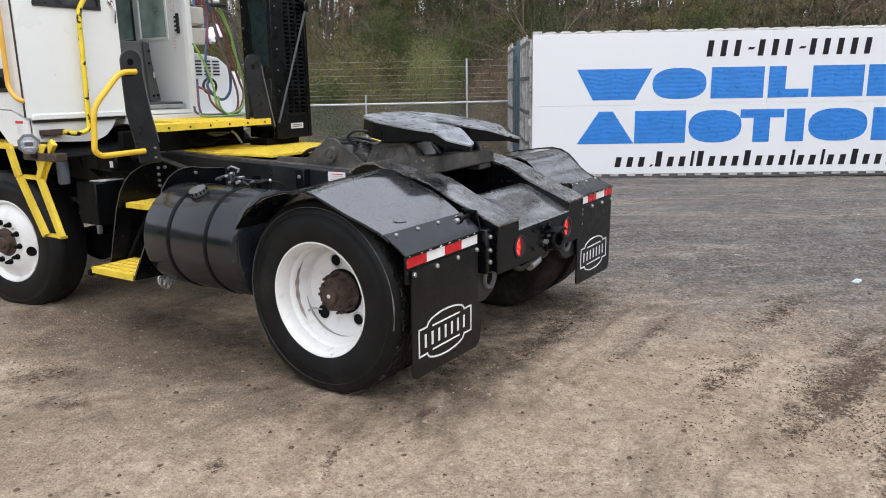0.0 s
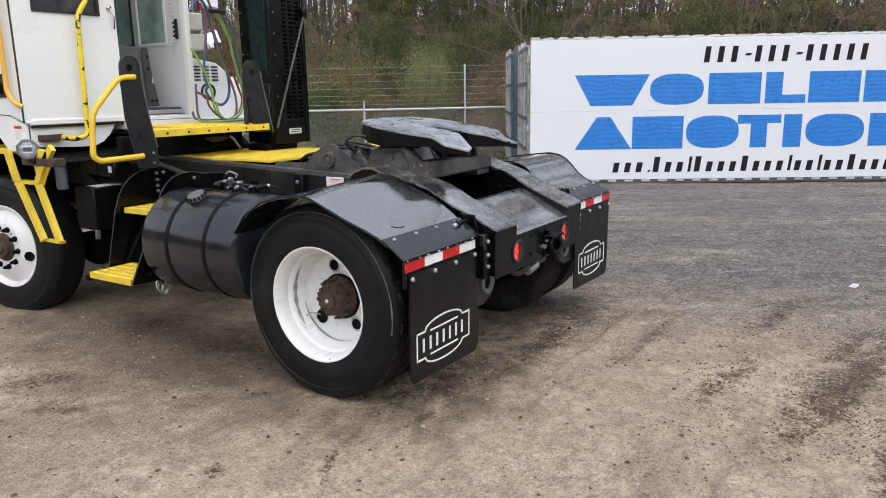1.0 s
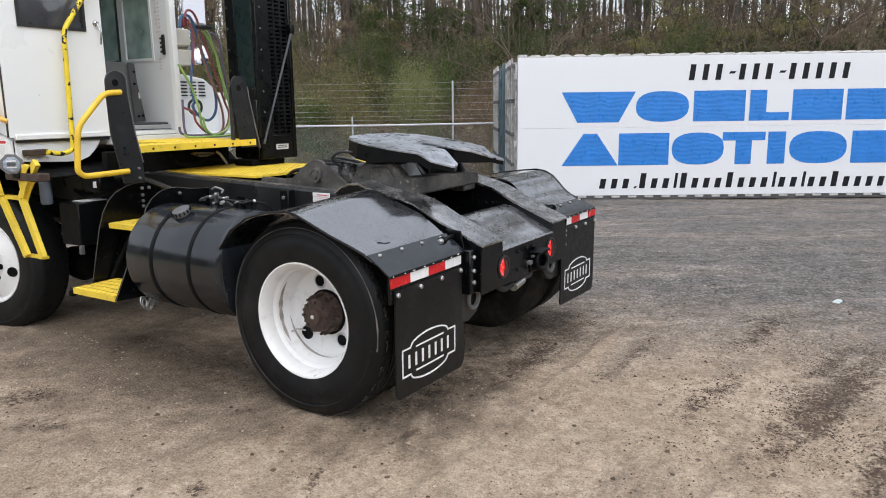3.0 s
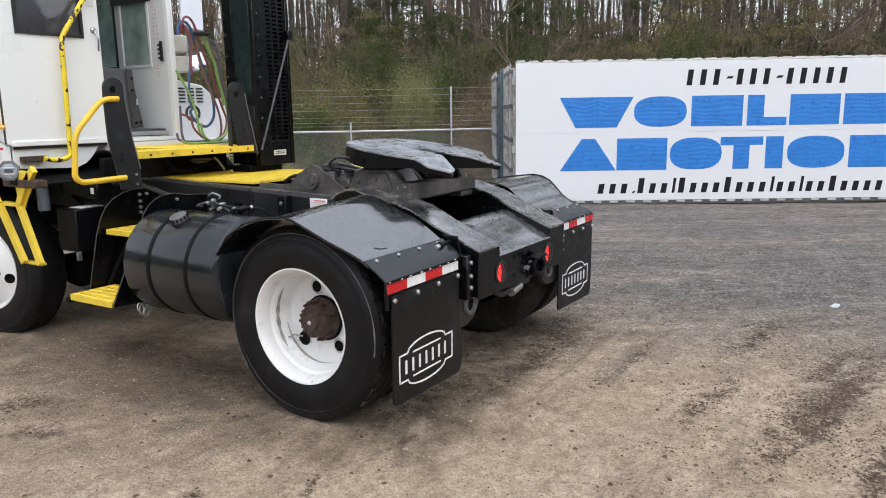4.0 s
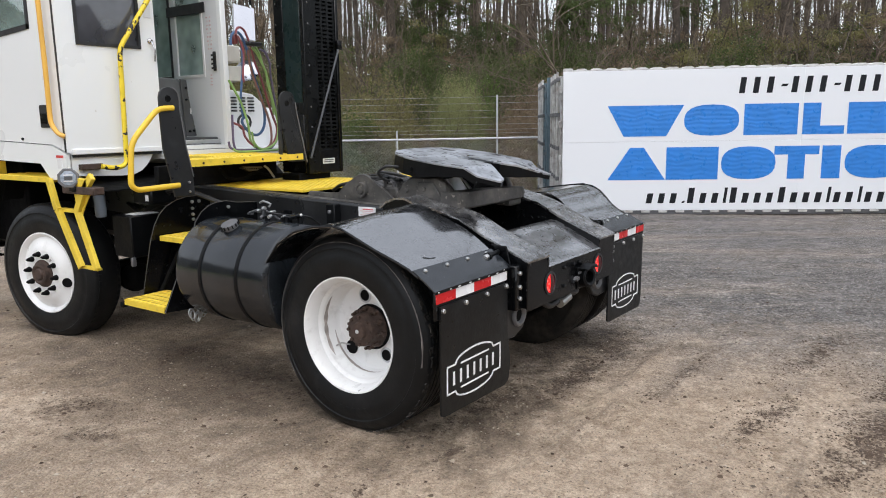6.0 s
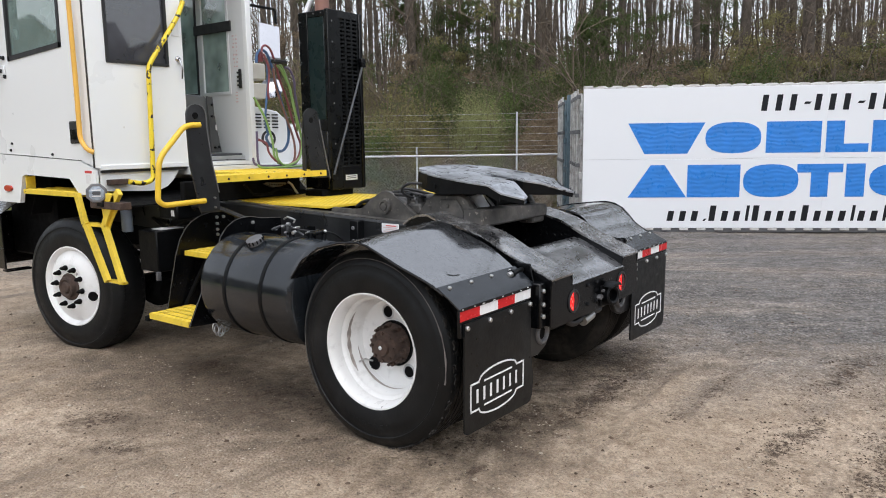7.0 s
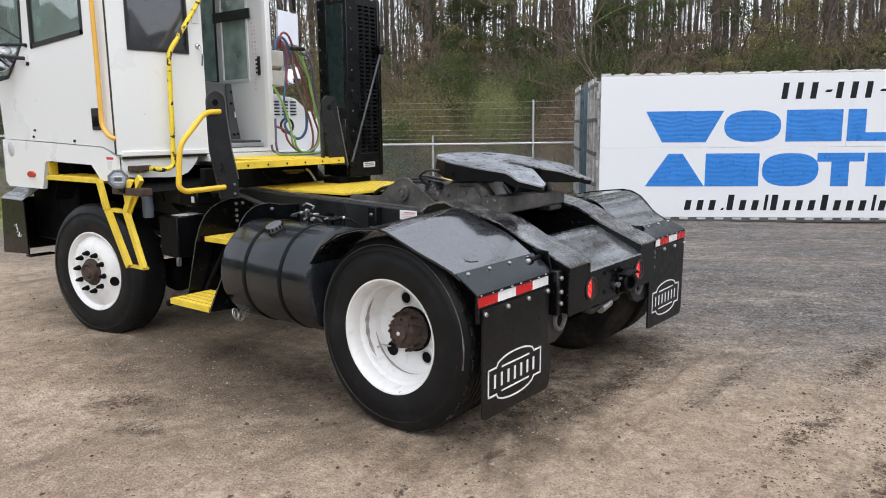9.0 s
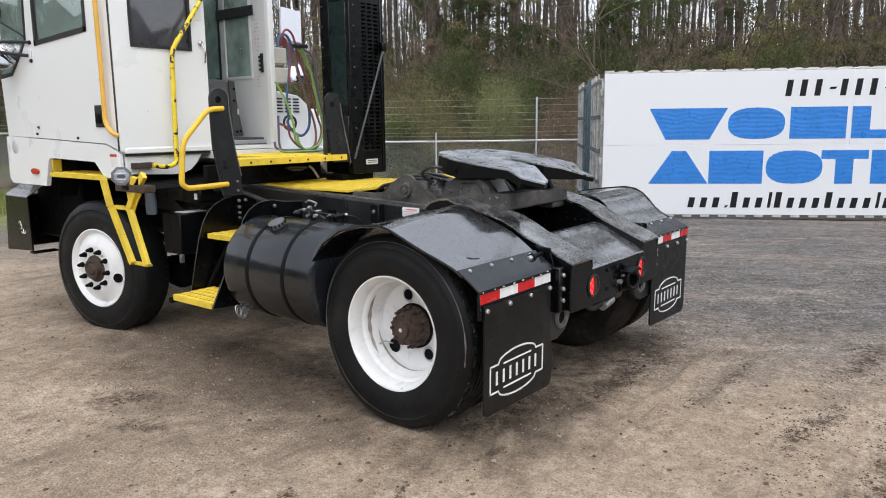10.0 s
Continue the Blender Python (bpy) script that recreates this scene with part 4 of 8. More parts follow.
def woods():
    rng = random.Random(11)
    # nearer stems, each a tree of its own
    for i in range(60):
        a = 14 + 78 * (i + rng.uniform(-0.9, 0.9)) / 60
        x, y = place(a, rng.uniform(27.5, 44))
        if beyond(x, y) < 8.5:
            continue
        pine(rng, x, y, rng.choice((0.07, 0.09, 0.12, 0.15, 0.18, 0.22, 0.25)), rng.uniform(13, 19), "pines behind the fence")
    # thin bare saplings
    for i in range(60):
        a = 14 + 78 * (i + rng.uniform(-0.5, 0.5)) / 60
        x, y = place(a, rng.uniform(23.0, 33))
        if beyond(x, y) < 7.8:
            continue
        t = thing("bare_sapling", "leafless grey sapling with fine twigs behind the fence", "tree", "saplings behind the fence")
        t.location = (x, y, lie(x, y) - 0.1)
        bm = bmesh.new()
        branchy(bm, rng, (0, 0, 0), (rng.gauss(0, 0.14), rng.gauss(0, 0.14), 1), rng.uniform(4, 9), rng.uniform(0.025, 0.06), 2)
        part("stem", bm, TWIG, t, smooth=0)
    # brush: green, olive and dry brown thickets, taller towards the trees
    kinds = ((LEAF_DARK, "dark green evergreen shrub behind the fence"), (LEAF_OLIVE, "olive-green scrubby bush behind the fence"), (LEAF_BROWN, "dry brown brush behind the fence"), (LEAF_PALE, "pale sage-green bush behind the fence"), (LEAF_GREEN, "fresh green leafy bush behind the fence"))

    def bush(a, dist, kind, hh, wide, thick=1.0):
        thick *= 3.0 if kind == 3 else (1.7 if kind == 4 else 1.0)
        x, y = place(a, dist)
        m, lab = kinds[kind]
        t = thing("bush", lab, "bush", "brush behind the fence")
        t.location = (x, y, lie(x, y) - 0.1)
        for _ in range(7):
            bm = bmesh.new()
            branchy(bm, rng, (rng.gauss(0, 0.3), rng.gauss(0, 0.3), 0), (rng.gauss(0, 0.3), rng.gauss(0, 0.3), 1), hh * 1.08, 0.014, 1)
            part("stem", bm, TWIG, t, smooth=0)
        leaves_ob("foliage", [leaf_cloud(rng, (0, 0, hh * 0.5), (wide, wide, hh * 0.55), 6000 * hh * wide * thick, 0.02 if kind == 3 else (0.032 if kind else 0.036), 0.35)], m, t)
    # the bushes that stand out: a sage one, evergreen ones behind it, low bright ones by the container
    for a, dist, kind, hh, wide in ((56.0, 22.9, 3, 3.4, 0.95), (57.3, 25.2, 0, 3.7, 1.2), (54.6, 25.6, 0, 3.0, 1.0), (52.6, 26.3, 0, 4.1, 1.3), (50.8, 26.6, 0, 3.6, 1.2), (62.9, 26.4, 0, 4.6, 1.5), (64.5, 27.5, 0, 4.8, 1.4),
                                    (57.6, 23.9, 4, 3.3, 0.85), (58.4, 23.6, 4, 2.4, 0.7), (53.2, 24.6, 0, 4.3, 1.3), (54.3, 24.4, 0, 3.0, 0.9), (59.4, 25.6, 0, 4.3, 1.4),
                                    (52.4, 22.6, 1, 2.0, 1.0), (50.6, 22.9, 1, 2.4, 1.1), (49.0, 22.8, 2, 2.1, 1.0), (47.4, 23.0, 1, 2.6, 1.1), (45.4, 23.4, 1, 2.5, 1.2), (43.4, 23.8, 2, 2.4, 1.2), (53.6, 22.4, 2, 1.7, 0.9),
                                    (62.0, 22.0, 1, 1.7, 0.9), (61.2, 24.6, 2, 3.0, 1.2), (60.6, 23.0, 2, 2.5, 0.9), (61.8, 23.2, 2, 2.9, 0.9), (63.2, 24.4, 2, 3.3, 1.2), (48.9, 25.2, 1, 3.1, 1.3), (47.0, 24.6, 1, 2.8, 1.3), (53.0, 23.8, 0, 1.9, 0.8), (59.2, 24.0, 1, 2.3, 1.0)):
        bush(a, dist, kind, hh, wide)
    for i in range(100):
        a = 13 + 80 * (i + rng.uniform(-0.5, 0.5)) / 100
        dist = rng.uniform(21.0, 29.5)
        b_ = beyond(*place(a, dist))
        kind = rng.choice((0, 0, 0, 1, 1, 1, 2))
        if b_ < 6.6 or (51.5 < a < 59.5 and dist < 25.5):
            continue
        kind = 2 if 60 < a < 64 and dist < 26 else kind
        bush(a, dist, kind, rng.uniform(1.2, 2.3) + 0.5 * max(0.0, min(5.0, b_ - 6.6)) * rng.uniform(0.5, 1.2), rng.uniform(0.8, 1.4), 0.75)
    # low dry growth right behind the fence
    for i in range(46):
        a = 13 + 80 * (i + rng.uniform(-0.5, 0.5)) / 46
        dist = 19.0
        while beyond(*place(a, dist)) < 5.6 + 0.5 * (i % 3) and dist < 40:
            dist += 0.25
        if dist < 38:
            bush(a, dist, 2 if i % 4 else 1, rng.uniform(0.6, 1.0), rng.uniform(0.8, 1.2), 0.8)
    # a thicket of thin upright twigs
    tv, tf = [], []
    for i in range(1700):
        x, y = place(rng.uniform(13, 93), rng.uniform(20.5, 31))
        b_ = beyond(x, y)
        if b_ < 6.7:
            continue
        z, h, r = lie(x, y), rng.uniform(1.2, 3.2) + 0.3 * (b_ - 6.7) * rng.random(), rng.uniform(0.004, 0.011)
        pts, dx, dy = [], rng.gauss(0, 0.12), rng.gauss(0, 0.12)
        for f in (0, 0.35, 0.7, 1.0):
            pts.append((x + dx * h * f + rng.gauss(0, 0.05), y + dy * h * f + rng.gauss(0, 0.05), z + h * f))
        for (p, q, f) in zip(pts, pts[1:], (1.0, 0.8, 0.55)):
            b = len(tv)
            for w, rr in ((p, r * f), (q, r * f * 0.75)):
                tv.extend([(w[0] + rr, w[1], w[2]), (w[0] - rr * 0.5, w[1] + rr * 0.87, w[2]), (w[0] - rr * 0.5, w[1] - rr * 0.87, w[2])])
            tf.extend([(b, b + 1, b + 4, b + 3), (b + 1, b + 2, b + 5, b + 4), (b + 2, b, b + 3, b + 5)])
    tagged(mesh_ob("brush_twigs", tv, tf, leaf_mat("mixed_twigs", (0.11, 0.09, 0.065), (0.25, 0.21, 0.15))), "tangle of thin upright twigs behind the fence", "brush", kind="stuff")
    # leafy branches hanging among the stems
    for m, count, label in ((LEAF_DARK, 85, "dark evergreen sprays high among the stems"), (LEAF_OLIVE, 70, "olive sprays high among the stems"), (NEEDLES, 45, "pine needle sprays high among the stems"), (LEAF_BROWN, 95, "dry brown twig sprays high among the stems")):
        clouds = []
        for _ in range(count):
            a, dist = rng.uniform(12, 93), rng.uniform(27, 44)
            x, y = place(a, dist)
            clouds.append(leaf_cloud(rng, (x, y, rng.uniform(3.2, 3.6 + 4.2 * rng.random() ** 2)), (1.3, 1.3, 0.9), 1900, 0.045, 0.2))
        if m is LEAF_DARK:
            # thick evergreen masses that stand out among the stems
            for a, dist, z in ((55.0, 29, 6.3), (55.8, 29, 5.7), (64.4, 28, 5.4), (65.2, 29, 6.2), (63.4, 28, 4.6), (50.3, 29, 6.4), (58.9, 28, 4.6), (57.8, 28.5, 4.2), (66.0, 28, 4.4), (52.8, 28, 4.5)):
                clouds.append(leaf_cloud(rng, (*place(a, dist), z), (0.9, 0.9, 0.6), 2600, 0.045, 0.2))
        tagged(leaves_ob("hanging_foliage", clouds, m), label, "foliage", kind="stuff")
    # bare twigs and branches between the stems
    tv, tf = [], []
    for i in range(15000):
        x, y = place(rng.uniform(12, 94), rng.uniform(25, 46))
        if beyond(x, y) < 7.6:
            continue
        z, ln, r = rng.uniform(1.5, 10.5), rng.uniform(0.7, 2.6), 0.006 + 0.020 * rng.random() ** 2
        dx, dy, dz = rng.gauss(0, 0.6), rng.gauss(0, 0.6), rng.gauss(0.55, 0.55)
        k = ln / math.sqrt(dx * dx + dy * dy + dz * dz)
        mid = (x + dx * k * 0.5 + rng.gauss(0, 0.09), y + dy * k * 0.5 + rng.gauss(0, 0.09), z + dz * k * 0.5 + rng.gauss(0, 0.09))
        pts = [(x, y, z), mid, (x + dx * k, y + dy * k, z + dz * k)]
        for (p, q, f) in zip(pts, pts[1:], (1.0, 0.7)):
            b = len(tv)
            for w, rr in ((p, r * f), (q, r * f * 0.7)):
                tv.extend([(w[0] + rr, w[1], w[2]), (w[0] - rr * 0.5, w[1] + rr * 0.87, w[2]), (w[0] - rr * 0.5, w[1] - rr * 0.87, w[2])])
            tf.extend([(b, b + 1, b + 4, b + 3), (b + 1, b + 2, b + 5, b + 4), (b + 2, b, b + 3, b + 5)])
    tagged(mesh_ob("bare_branches", tv, tf, leaf_mat("bare_twigs", (0.085, 0.07, 0.055), (0.20, 0.165, 0.13))), "tangle of bare branches high among the stems", "branches", kind="stuff")
    # far woods: stems and thicket, nobody could count them
    bm_v, bm_f = [], []

    def stem(x, y, z, r, h):
        b = len(bm_v)
        lx, ly = rng.gauss(0, 0.5), rng.gauss(0, 0.5)
        bx, by = rng.gauss(0, 0.25), rng.gauss(0, 0.25)
        for f, ox, oy in ((0, 0, 0), (0.5, lx * 0.5 + bx, ly * 0.5 + by), (1, lx, ly)):
            for k in range(5):
                q = 2 * math.pi * k / 5
                w = r * (1 - 0.5 * f)
                bm_v.append((x + ox + w * math.cos(q), y + oy + w * math.sin(q), z + h * f))
        for j in (0, 5):
            for k in range(5):
                bm_f.append((b + j + k, b + j + (k + 1) % 5, b + j + 5 + (k + 1) % 5, b + j + 5 + k))
    for i in range(860):
        x, y = place(rng.uniform(5, 100), rng.uniform(38, 95))
        stem(x, y, -1.0, rng.choice((0.04, 0.06, 0.08, 0.12, 0.18)), rng.uniform(12, 21))
    tagged(mesh_ob("far_woods", bm_v, bm_f, BARK), "dense far stand of thin bare tree stems", "woods", kind="stuff")
    for m, label, count in ((LEAF_OLIVE, "tangled olive undergrowth deep in the woods", 220), (LEAF_BROWN, "tangled brown undergrowth deep in the woods", 230), (LEAF_DARK, "dark evergreen undergrowth deep in the woods", 230)):
        clouds = []
        for i in range(count):
            x, y = place(rng.uniform(5, 100), rng.uniform(30, 60))
            top = 3.6 + 0.09 * (math.hypot(x, y) - 26)
            clouds.append(leaf_cloud(rng, (x, y, rng.uniform(-0.2, top)), (2.4, 2.4, 1.5), 1000, 0.085, 0.6))
        tagged(leaves_ob("far_thicket", clouds, m), label, "undergrowth", kind="stuff")


woods()


def far_tree_line():
    """Assumed dark woods, unseen, that close the yard on the sides that the camera turns its back to."""
    vs, fs = [], []
    rows = 7
    cols = 220
    for i in range(cols + 1):
        a = 108 + 252 * i / cols
        r = 46 + 5 * noise.noise((i * 0.11, 3.0, 0))
        x, y = place(a, r)
        top = 9.5 + 2.2 * noise.noise((i * 0.35, 0, 1.0)) + 1.6 * noise.noise((i * 1.4, 0, 5.0))
        for j in range(rows + 1):
            f = j / rows
            w = 1.4 * noise.noise((i * 0.8, j * 0.9, 8.0))
            px, py = place(a, r + w + 2.5 * f * f)
            vs.append((px, py, -0.6 + top * f))
    for i in range(cols):
        for j in range(rows):
            b = i * (rows + 1) + j
            fs.append((b, b + rows + 1, b + rows + 2, b + 1))
    ob = mesh_ob("backdrop", vs, fs, WOODS_FAR)
    tagged(ob, "assumed dark line of far woods, out of view round the yard", "woods", kind="structure")


WOODS_FAR = mat("far_woods_mass", (0.06, 0.055, 0.035), 0.95, vary=0.6, scale=0.9, dirt=(0.10, 0.08, 0.06), dirt_amount=0.6, dirt_scale=1.7, spec=0.1)
far_tree_line()

# ---- the yard tractor: y ahead, x to its right, rear axle over the origin ----
truck = thing("yard_tractor", "white and black terminal tractor with yellow steps parked on dirt", "truck")
X = Vector((1, 0, 0))


def side_m(cx, cy, cz, sgn, turn=0.0):
    """A wheel's frame: local z points out of the truck, sgn -1 for the left side."""
    return Matrix.Translation((cx, cy, cz)) @ Matrix.Rotation(radians(turn), 4, 'Z') @ Matrix.Rotation(radians(90 * sgn), 4, 'Y')


TYRE_R, AXLE_Z = 0.503, 0.506


def tyre_bm(m, rear):
    """Side wall, rounded shoulder and grooved tread, pressed flat where it stands; local z 0 is the outer side."""
    R, w = TYRE_R, 0.272
    out = [(0.283, -0.035), (0.292, -0.012), (0.306, -0.004), (0.36, 0.0), (0.40, 0.001), (0.405, -0.002), (0.435, -0.005), (0.438, -0.001), (0.462, -0.008), (0.466, -0.013), (0.485, -0.022), (R - 0.008, -0.034), (R, -0.05)]
    tread = []
    for g in (0.085, 0.117, 0.155, 0.187) if rear else ():
        tread += [(R, -g + 0.006), (R - 0.010, -g + 0.004), (R - 0.010, -g - 0.004), (R, -g - 0.006)]
    back = [(r, -w - h) for r, h in reversed(out)]
    bm = revolve(bmesh.new(), out + tread + back + [(0.275, -w + 0.03), (0.275, -0.03)], m, 72, closed=True)
    # cut blocks along the shoulders
    for i in range(64):
        a = 2 * math.pi * i / 64
        for h in (-0.058, -w + 0.058):
            q = m @ Matrix.Rotation(a, 4, 'Z') @ Matrix.Translation((R - 0.004, 0, h))
            box(bm, -0.008, 0.0055, -0.017, 0.017, -0.011, 0.011, m=q)
    flat = 0.010 if rear else 0.036
    for v in bm.verts:
        d = v.co.z - flat
        v.co.z = flat + 0.5 * (d + math.sqrt(d * d + 0.00010)) if d < 0.08 else v.co.z
    return bm


def rear_wheel(sgn):
    m = side_m(1.165 * sgn, 0, AXLE_Z, sgn)
    w = part("rear_wheel", tyre_bm(m, True), RUBBER, truck, "worn black dual tyre")
    turn = range(-100, 128, 3)
    wear = [0.0014 + 0.0045 * max(0.0, math.cos(radians(q + 112))) ** 2 * (0.75 + 0.6 * noise.noise((q * 0.11, 5.0, 0))) for q in turn]
    part("scuff_ring", tube(bmesh.new(), [m @ Vector((0.468 * math.cos(radians(q)), 0.468 * math.sin(radians(q)), -0.010)) for q in turn], wear, 6), SCUFF_PALE, w, "pale scuffed ring on the side wall")
    # nicks and cuts torn out of the shoulder
    rngn = random.Random(17)
    bm = bmesh.new()
    for _ in range(190):
        q, h = radians(rngn.uniform(185, 345)), -rngn.uniform(0.026, 0.075)
        rr = TYRE_R - (0.006 if h > -0.04 else 0.0005)
        k = rngn.uniform(0.004, 0.011)
        box(bm, -k * 0.35, k * 0.35, -k, k, -k * 0.7, k * 0.7, m=m @ Matrix.Rotation(q, 4, 'Z') @ Matrix.Translation((rr, 0, h)) @ Matrix.Rotation(rngn.uniform(-0.8, 0.8), 4, 'X'))
    tagged(part("shoulder_wear", bm, WORN_RUBBER, w, "nicked and torn tread shoulder", smooth=0), kind="stuff")
    # moulded marks on the side wall, as plain bars
    for k in range(9):
        a = radians(148 + 6.2 * k)
        part("moulded_bar", box(bmesh.new(), 0.372, 0.392 - 0.006 * (k % 2), -0.012, 0.012, 0.0, 0.0022, m=m @ Matrix.Rotation(a, 4, 'Z')), RUBBER, w)
    # deep outer rim, dished inwards
    prof = [(0.283, -0.03), (0.296, -0.012), (0.297, -0.004), (0.290, -0.004), (0.283, -0.012), (0.274, -0.03), (0.268, -0.05), (0.266, -0.078), (0.252, -0.09), (0.250, -0.096), (0.247, -0.135), (0.235, -0.148), (0.233, -0.18),
            (0.224, -0.195), (0.20, -0.200), (0.15, -0.200), (0.11, -0.205), (0.11, -0.215), (0.24, -0.212), (0.262, -0.19), (0.28, -0.09)]
    rim = part("rim", revolve(bmesh.new(), prof, m, 64, closed=True), RIM, w, "white painted deep steel rim with hand holes")
    for deg, hr, rr in ((14, 0.030, 0.166), (133, 0.038, 0.192), (214, 0.030, 0.166), (300, 0.03, 0.176)):
        a = radians(deg)
        q = m @ Matrix.Translation((rr * math.cos(a), rr * math.sin(a), -0.195 if rr > 0.18 else -0.1995)) @ Matrix.Rotation(a, 4, 'Z')
        bm = bmesh.new()
        pr = [(0.0, 0.002), (hr * 0.86, 0.002), (hr * 0.94, 0.005), (hr, 0.0)]
        revolve(bm, pr, q, 20)
        part("hand_hole", bm, UNDER, rim, "dark oval hand hole")
        if rr < 0.18:
            part("hole_ring", revolve(bmesh.new(), [(hr * 0.98, 0.0005), (hr * 1.0, 0.0035), (hr * 1.32, 0.0015), (hr * 1.36, 0.0)], q, 20), GALV, rim, "bare grey rim round the hand hole")
    for a0, a1, r0, h0, r1, h1 in ((50, 132, 0.2492, -0.099, 0.2466, -0.132), (100, 205, 0.2340, -0.152, 0.2322, -0.176)):
        bm, rows_ = bmesh.new(), []
        for q in range(a0, a1 + 1, 3):
            f = (q - a0) / (a1 - a0)
            wide = math.sin(math.pi * f) ** 0.6 * (0.55 + 0.7 * abs(noise.noise((q * 0.09, r0 * 90, 1.0))))
            mid_r, mid_h = (r0 + r1) / 2, (h0 + h1) / 2
            rows_.append([bm.verts.new(m @ Vector(((mid_r + (r_ - mid_r) * wide - 0.001) * math.cos(radians(q)), (mid_r + (r_ - mid_r) * wide - 0.001) * math.sin(radians(q)), mid_h + (h_ - mid_h) * wide + 0.0006))) for r_, h_ in ((r0, h0), (r1, h1))])
        for p, q in zip(rows_, rows_[1:]):
            bm.faces.new((p[0], p[1], q[1], q[0]))
        part("rim_stain", bm, RIM_STAIN, rim, "brown smear inside the rim")
    # hub
    part("drum_face", revolve(bmesh.new(), [(0.120, -0.201), (0.120, -0.194), (0.10, -0.190), (0.0, -0.190)], m, 28), UNDER, w, "dark drum face round the hub")
    hub = part("hub", revolve(bmesh.new(), [(0.108, -0.195), (0.106, -0.178), (0.092, -0.165), (0.086, -0.12), (0.082, -0.107), (0.046, -0.102), (0.042, -0.085), (0, -0.083)], m, 28), RUST, w, "rusty brown drive axle hub")
    part("hub_centre", revolve(bmesh.new(), [(0, 0.008), (0.006, 0.007), (0.010, 0.004), (0.011, 0)], m @ Matrix.Translation((0, 0, -0.084)), 14), GALV, hub, "bare metal hub centre")
    for i in range(10):
        a = radians(36 * i + 8)
        bm = bmesh.new()
        q = m @ Matrix.Translation((0.098 * math.cos(a), 0.098 * math.sin(a), -0.185))
        revolve(bm, [(0.017, 0), (0.017, 0.03), (0.010, 0.034), (0.008, 0.06), (0, 0.06)], q, 6)
        part("lug_nut", bm, RUST, hub)
    for i in range(8):
        a = radians(45 * i)
        q = m @ Matrix.Translation((0.072 * math.cos(a), 0.072 * math.sin(a), -0.105))
        part("axle_bolt", revolve(bmesh.new(), [(0.009, 0), (0.009, 0.012), (0, 0.012)], q, 6), RUST, hub)
    if sgn < 0:
        bm = bmesh.new()
        tube(bm, [m @ Vector(v) for v in ((0.175 * math.cos(radians(133)), 0.175 * math.sin(radians(121)), -0.19), (0.20 * math.cos(radians(121)), 0.20 * math.sin(radians(121)), -0.15), (0.235 * math.cos(radians(121)), 0.235 * math.sin(radians(121)), -0.14))], 0.005, 6)
        part("valve_stem", bm, BOLT, rim)
    inner = side_m(0.835 * sgn, 0, AXLE_Z, sgn)
    w2 = part("inner_wheel", tyre_bm(inner, True), DUSTY_RUBBER, truck, "dusty inner dual tyre")
    part("rim", revolve(bmesh.new(), [(0.283, -0.02), (0.262, -0.05), (0.24, -0.1), (0.24, -0.2), (0.10, -0.205), (0.10, -0.02)], inner, 32, closed=True), UNDER, w2)


def front_wheel(sgn):
    m = side_m(1.165 * sgn, 2.95, AXLE_Z, sgn, 9.7)
    w = part("front_wheel", tyre_bm(m, False), RUBBER, truck, "black front tyre turned slightly to the left")
    prof = [(0.283, -0.03), (0.296, -0.012), (0.297, -0.004), (0.290, -0.002), (0.280, -0.008), (0.270, -0.028), (0.262, -0.032), (0.235, -0.018), (0.20, 0.0), (0.172, 0.012), (0.165, 0.012), (0.10, 0.010), (0.10, -0.03), (0.25, -0.06)]
    rim = part("rim", revolve(bmesh.new(), prof, m, 64, closed=True), RIM, w, "white painted steel front rim")
    for i in range(5):
        a = radians(-105 + 72 * i)
        if i in (0,):
            q = m @ Matrix.Translation((0.222 * math.cos(a), 0.222 * math.sin(a), -0.011)) @ Matrix.Rotation(a, 4, 'Z') @ Matrix.Rotation(radians(27), 4, 'Y')
            part("hand_hole", revolve(bmesh.new(), [(0, 0.004), (0.029, 0.004), (0.033, 0.007), (0.037, -0.004)], q, 20), UNDER, rim, "dark round hand hole")
    hub = part("hub", revolve(bmesh.new(), [(0.105, 0.0), (0.100, 0.016), (0.080, 0.024), (0.074, 0.048), (0.06, 0.052), (0.045, 0.044), (0.035, 0.055), (0, 0.055)], m, 28), RUST, w, "dark brown greasy hub")
    for i in range(10):
        a = radians(36 * i + 10)
        q = m @ Matrix.Translation((0.142 * math.cos(a), 0.142 * math.sin(a), 0.010))
        part("lug_nut", revolve(bmesh.new(), [(0.020, 0), (0.020, 0.014), (0.016, 0.02), (0.013, 0.04), (0.006, 0.052), (0, 0.053)], q, 8), UNDER, hub, "pointed black lug nut cover")


for s in (-1, 1):
    rear_wheel(s)
    front_wheel(s)

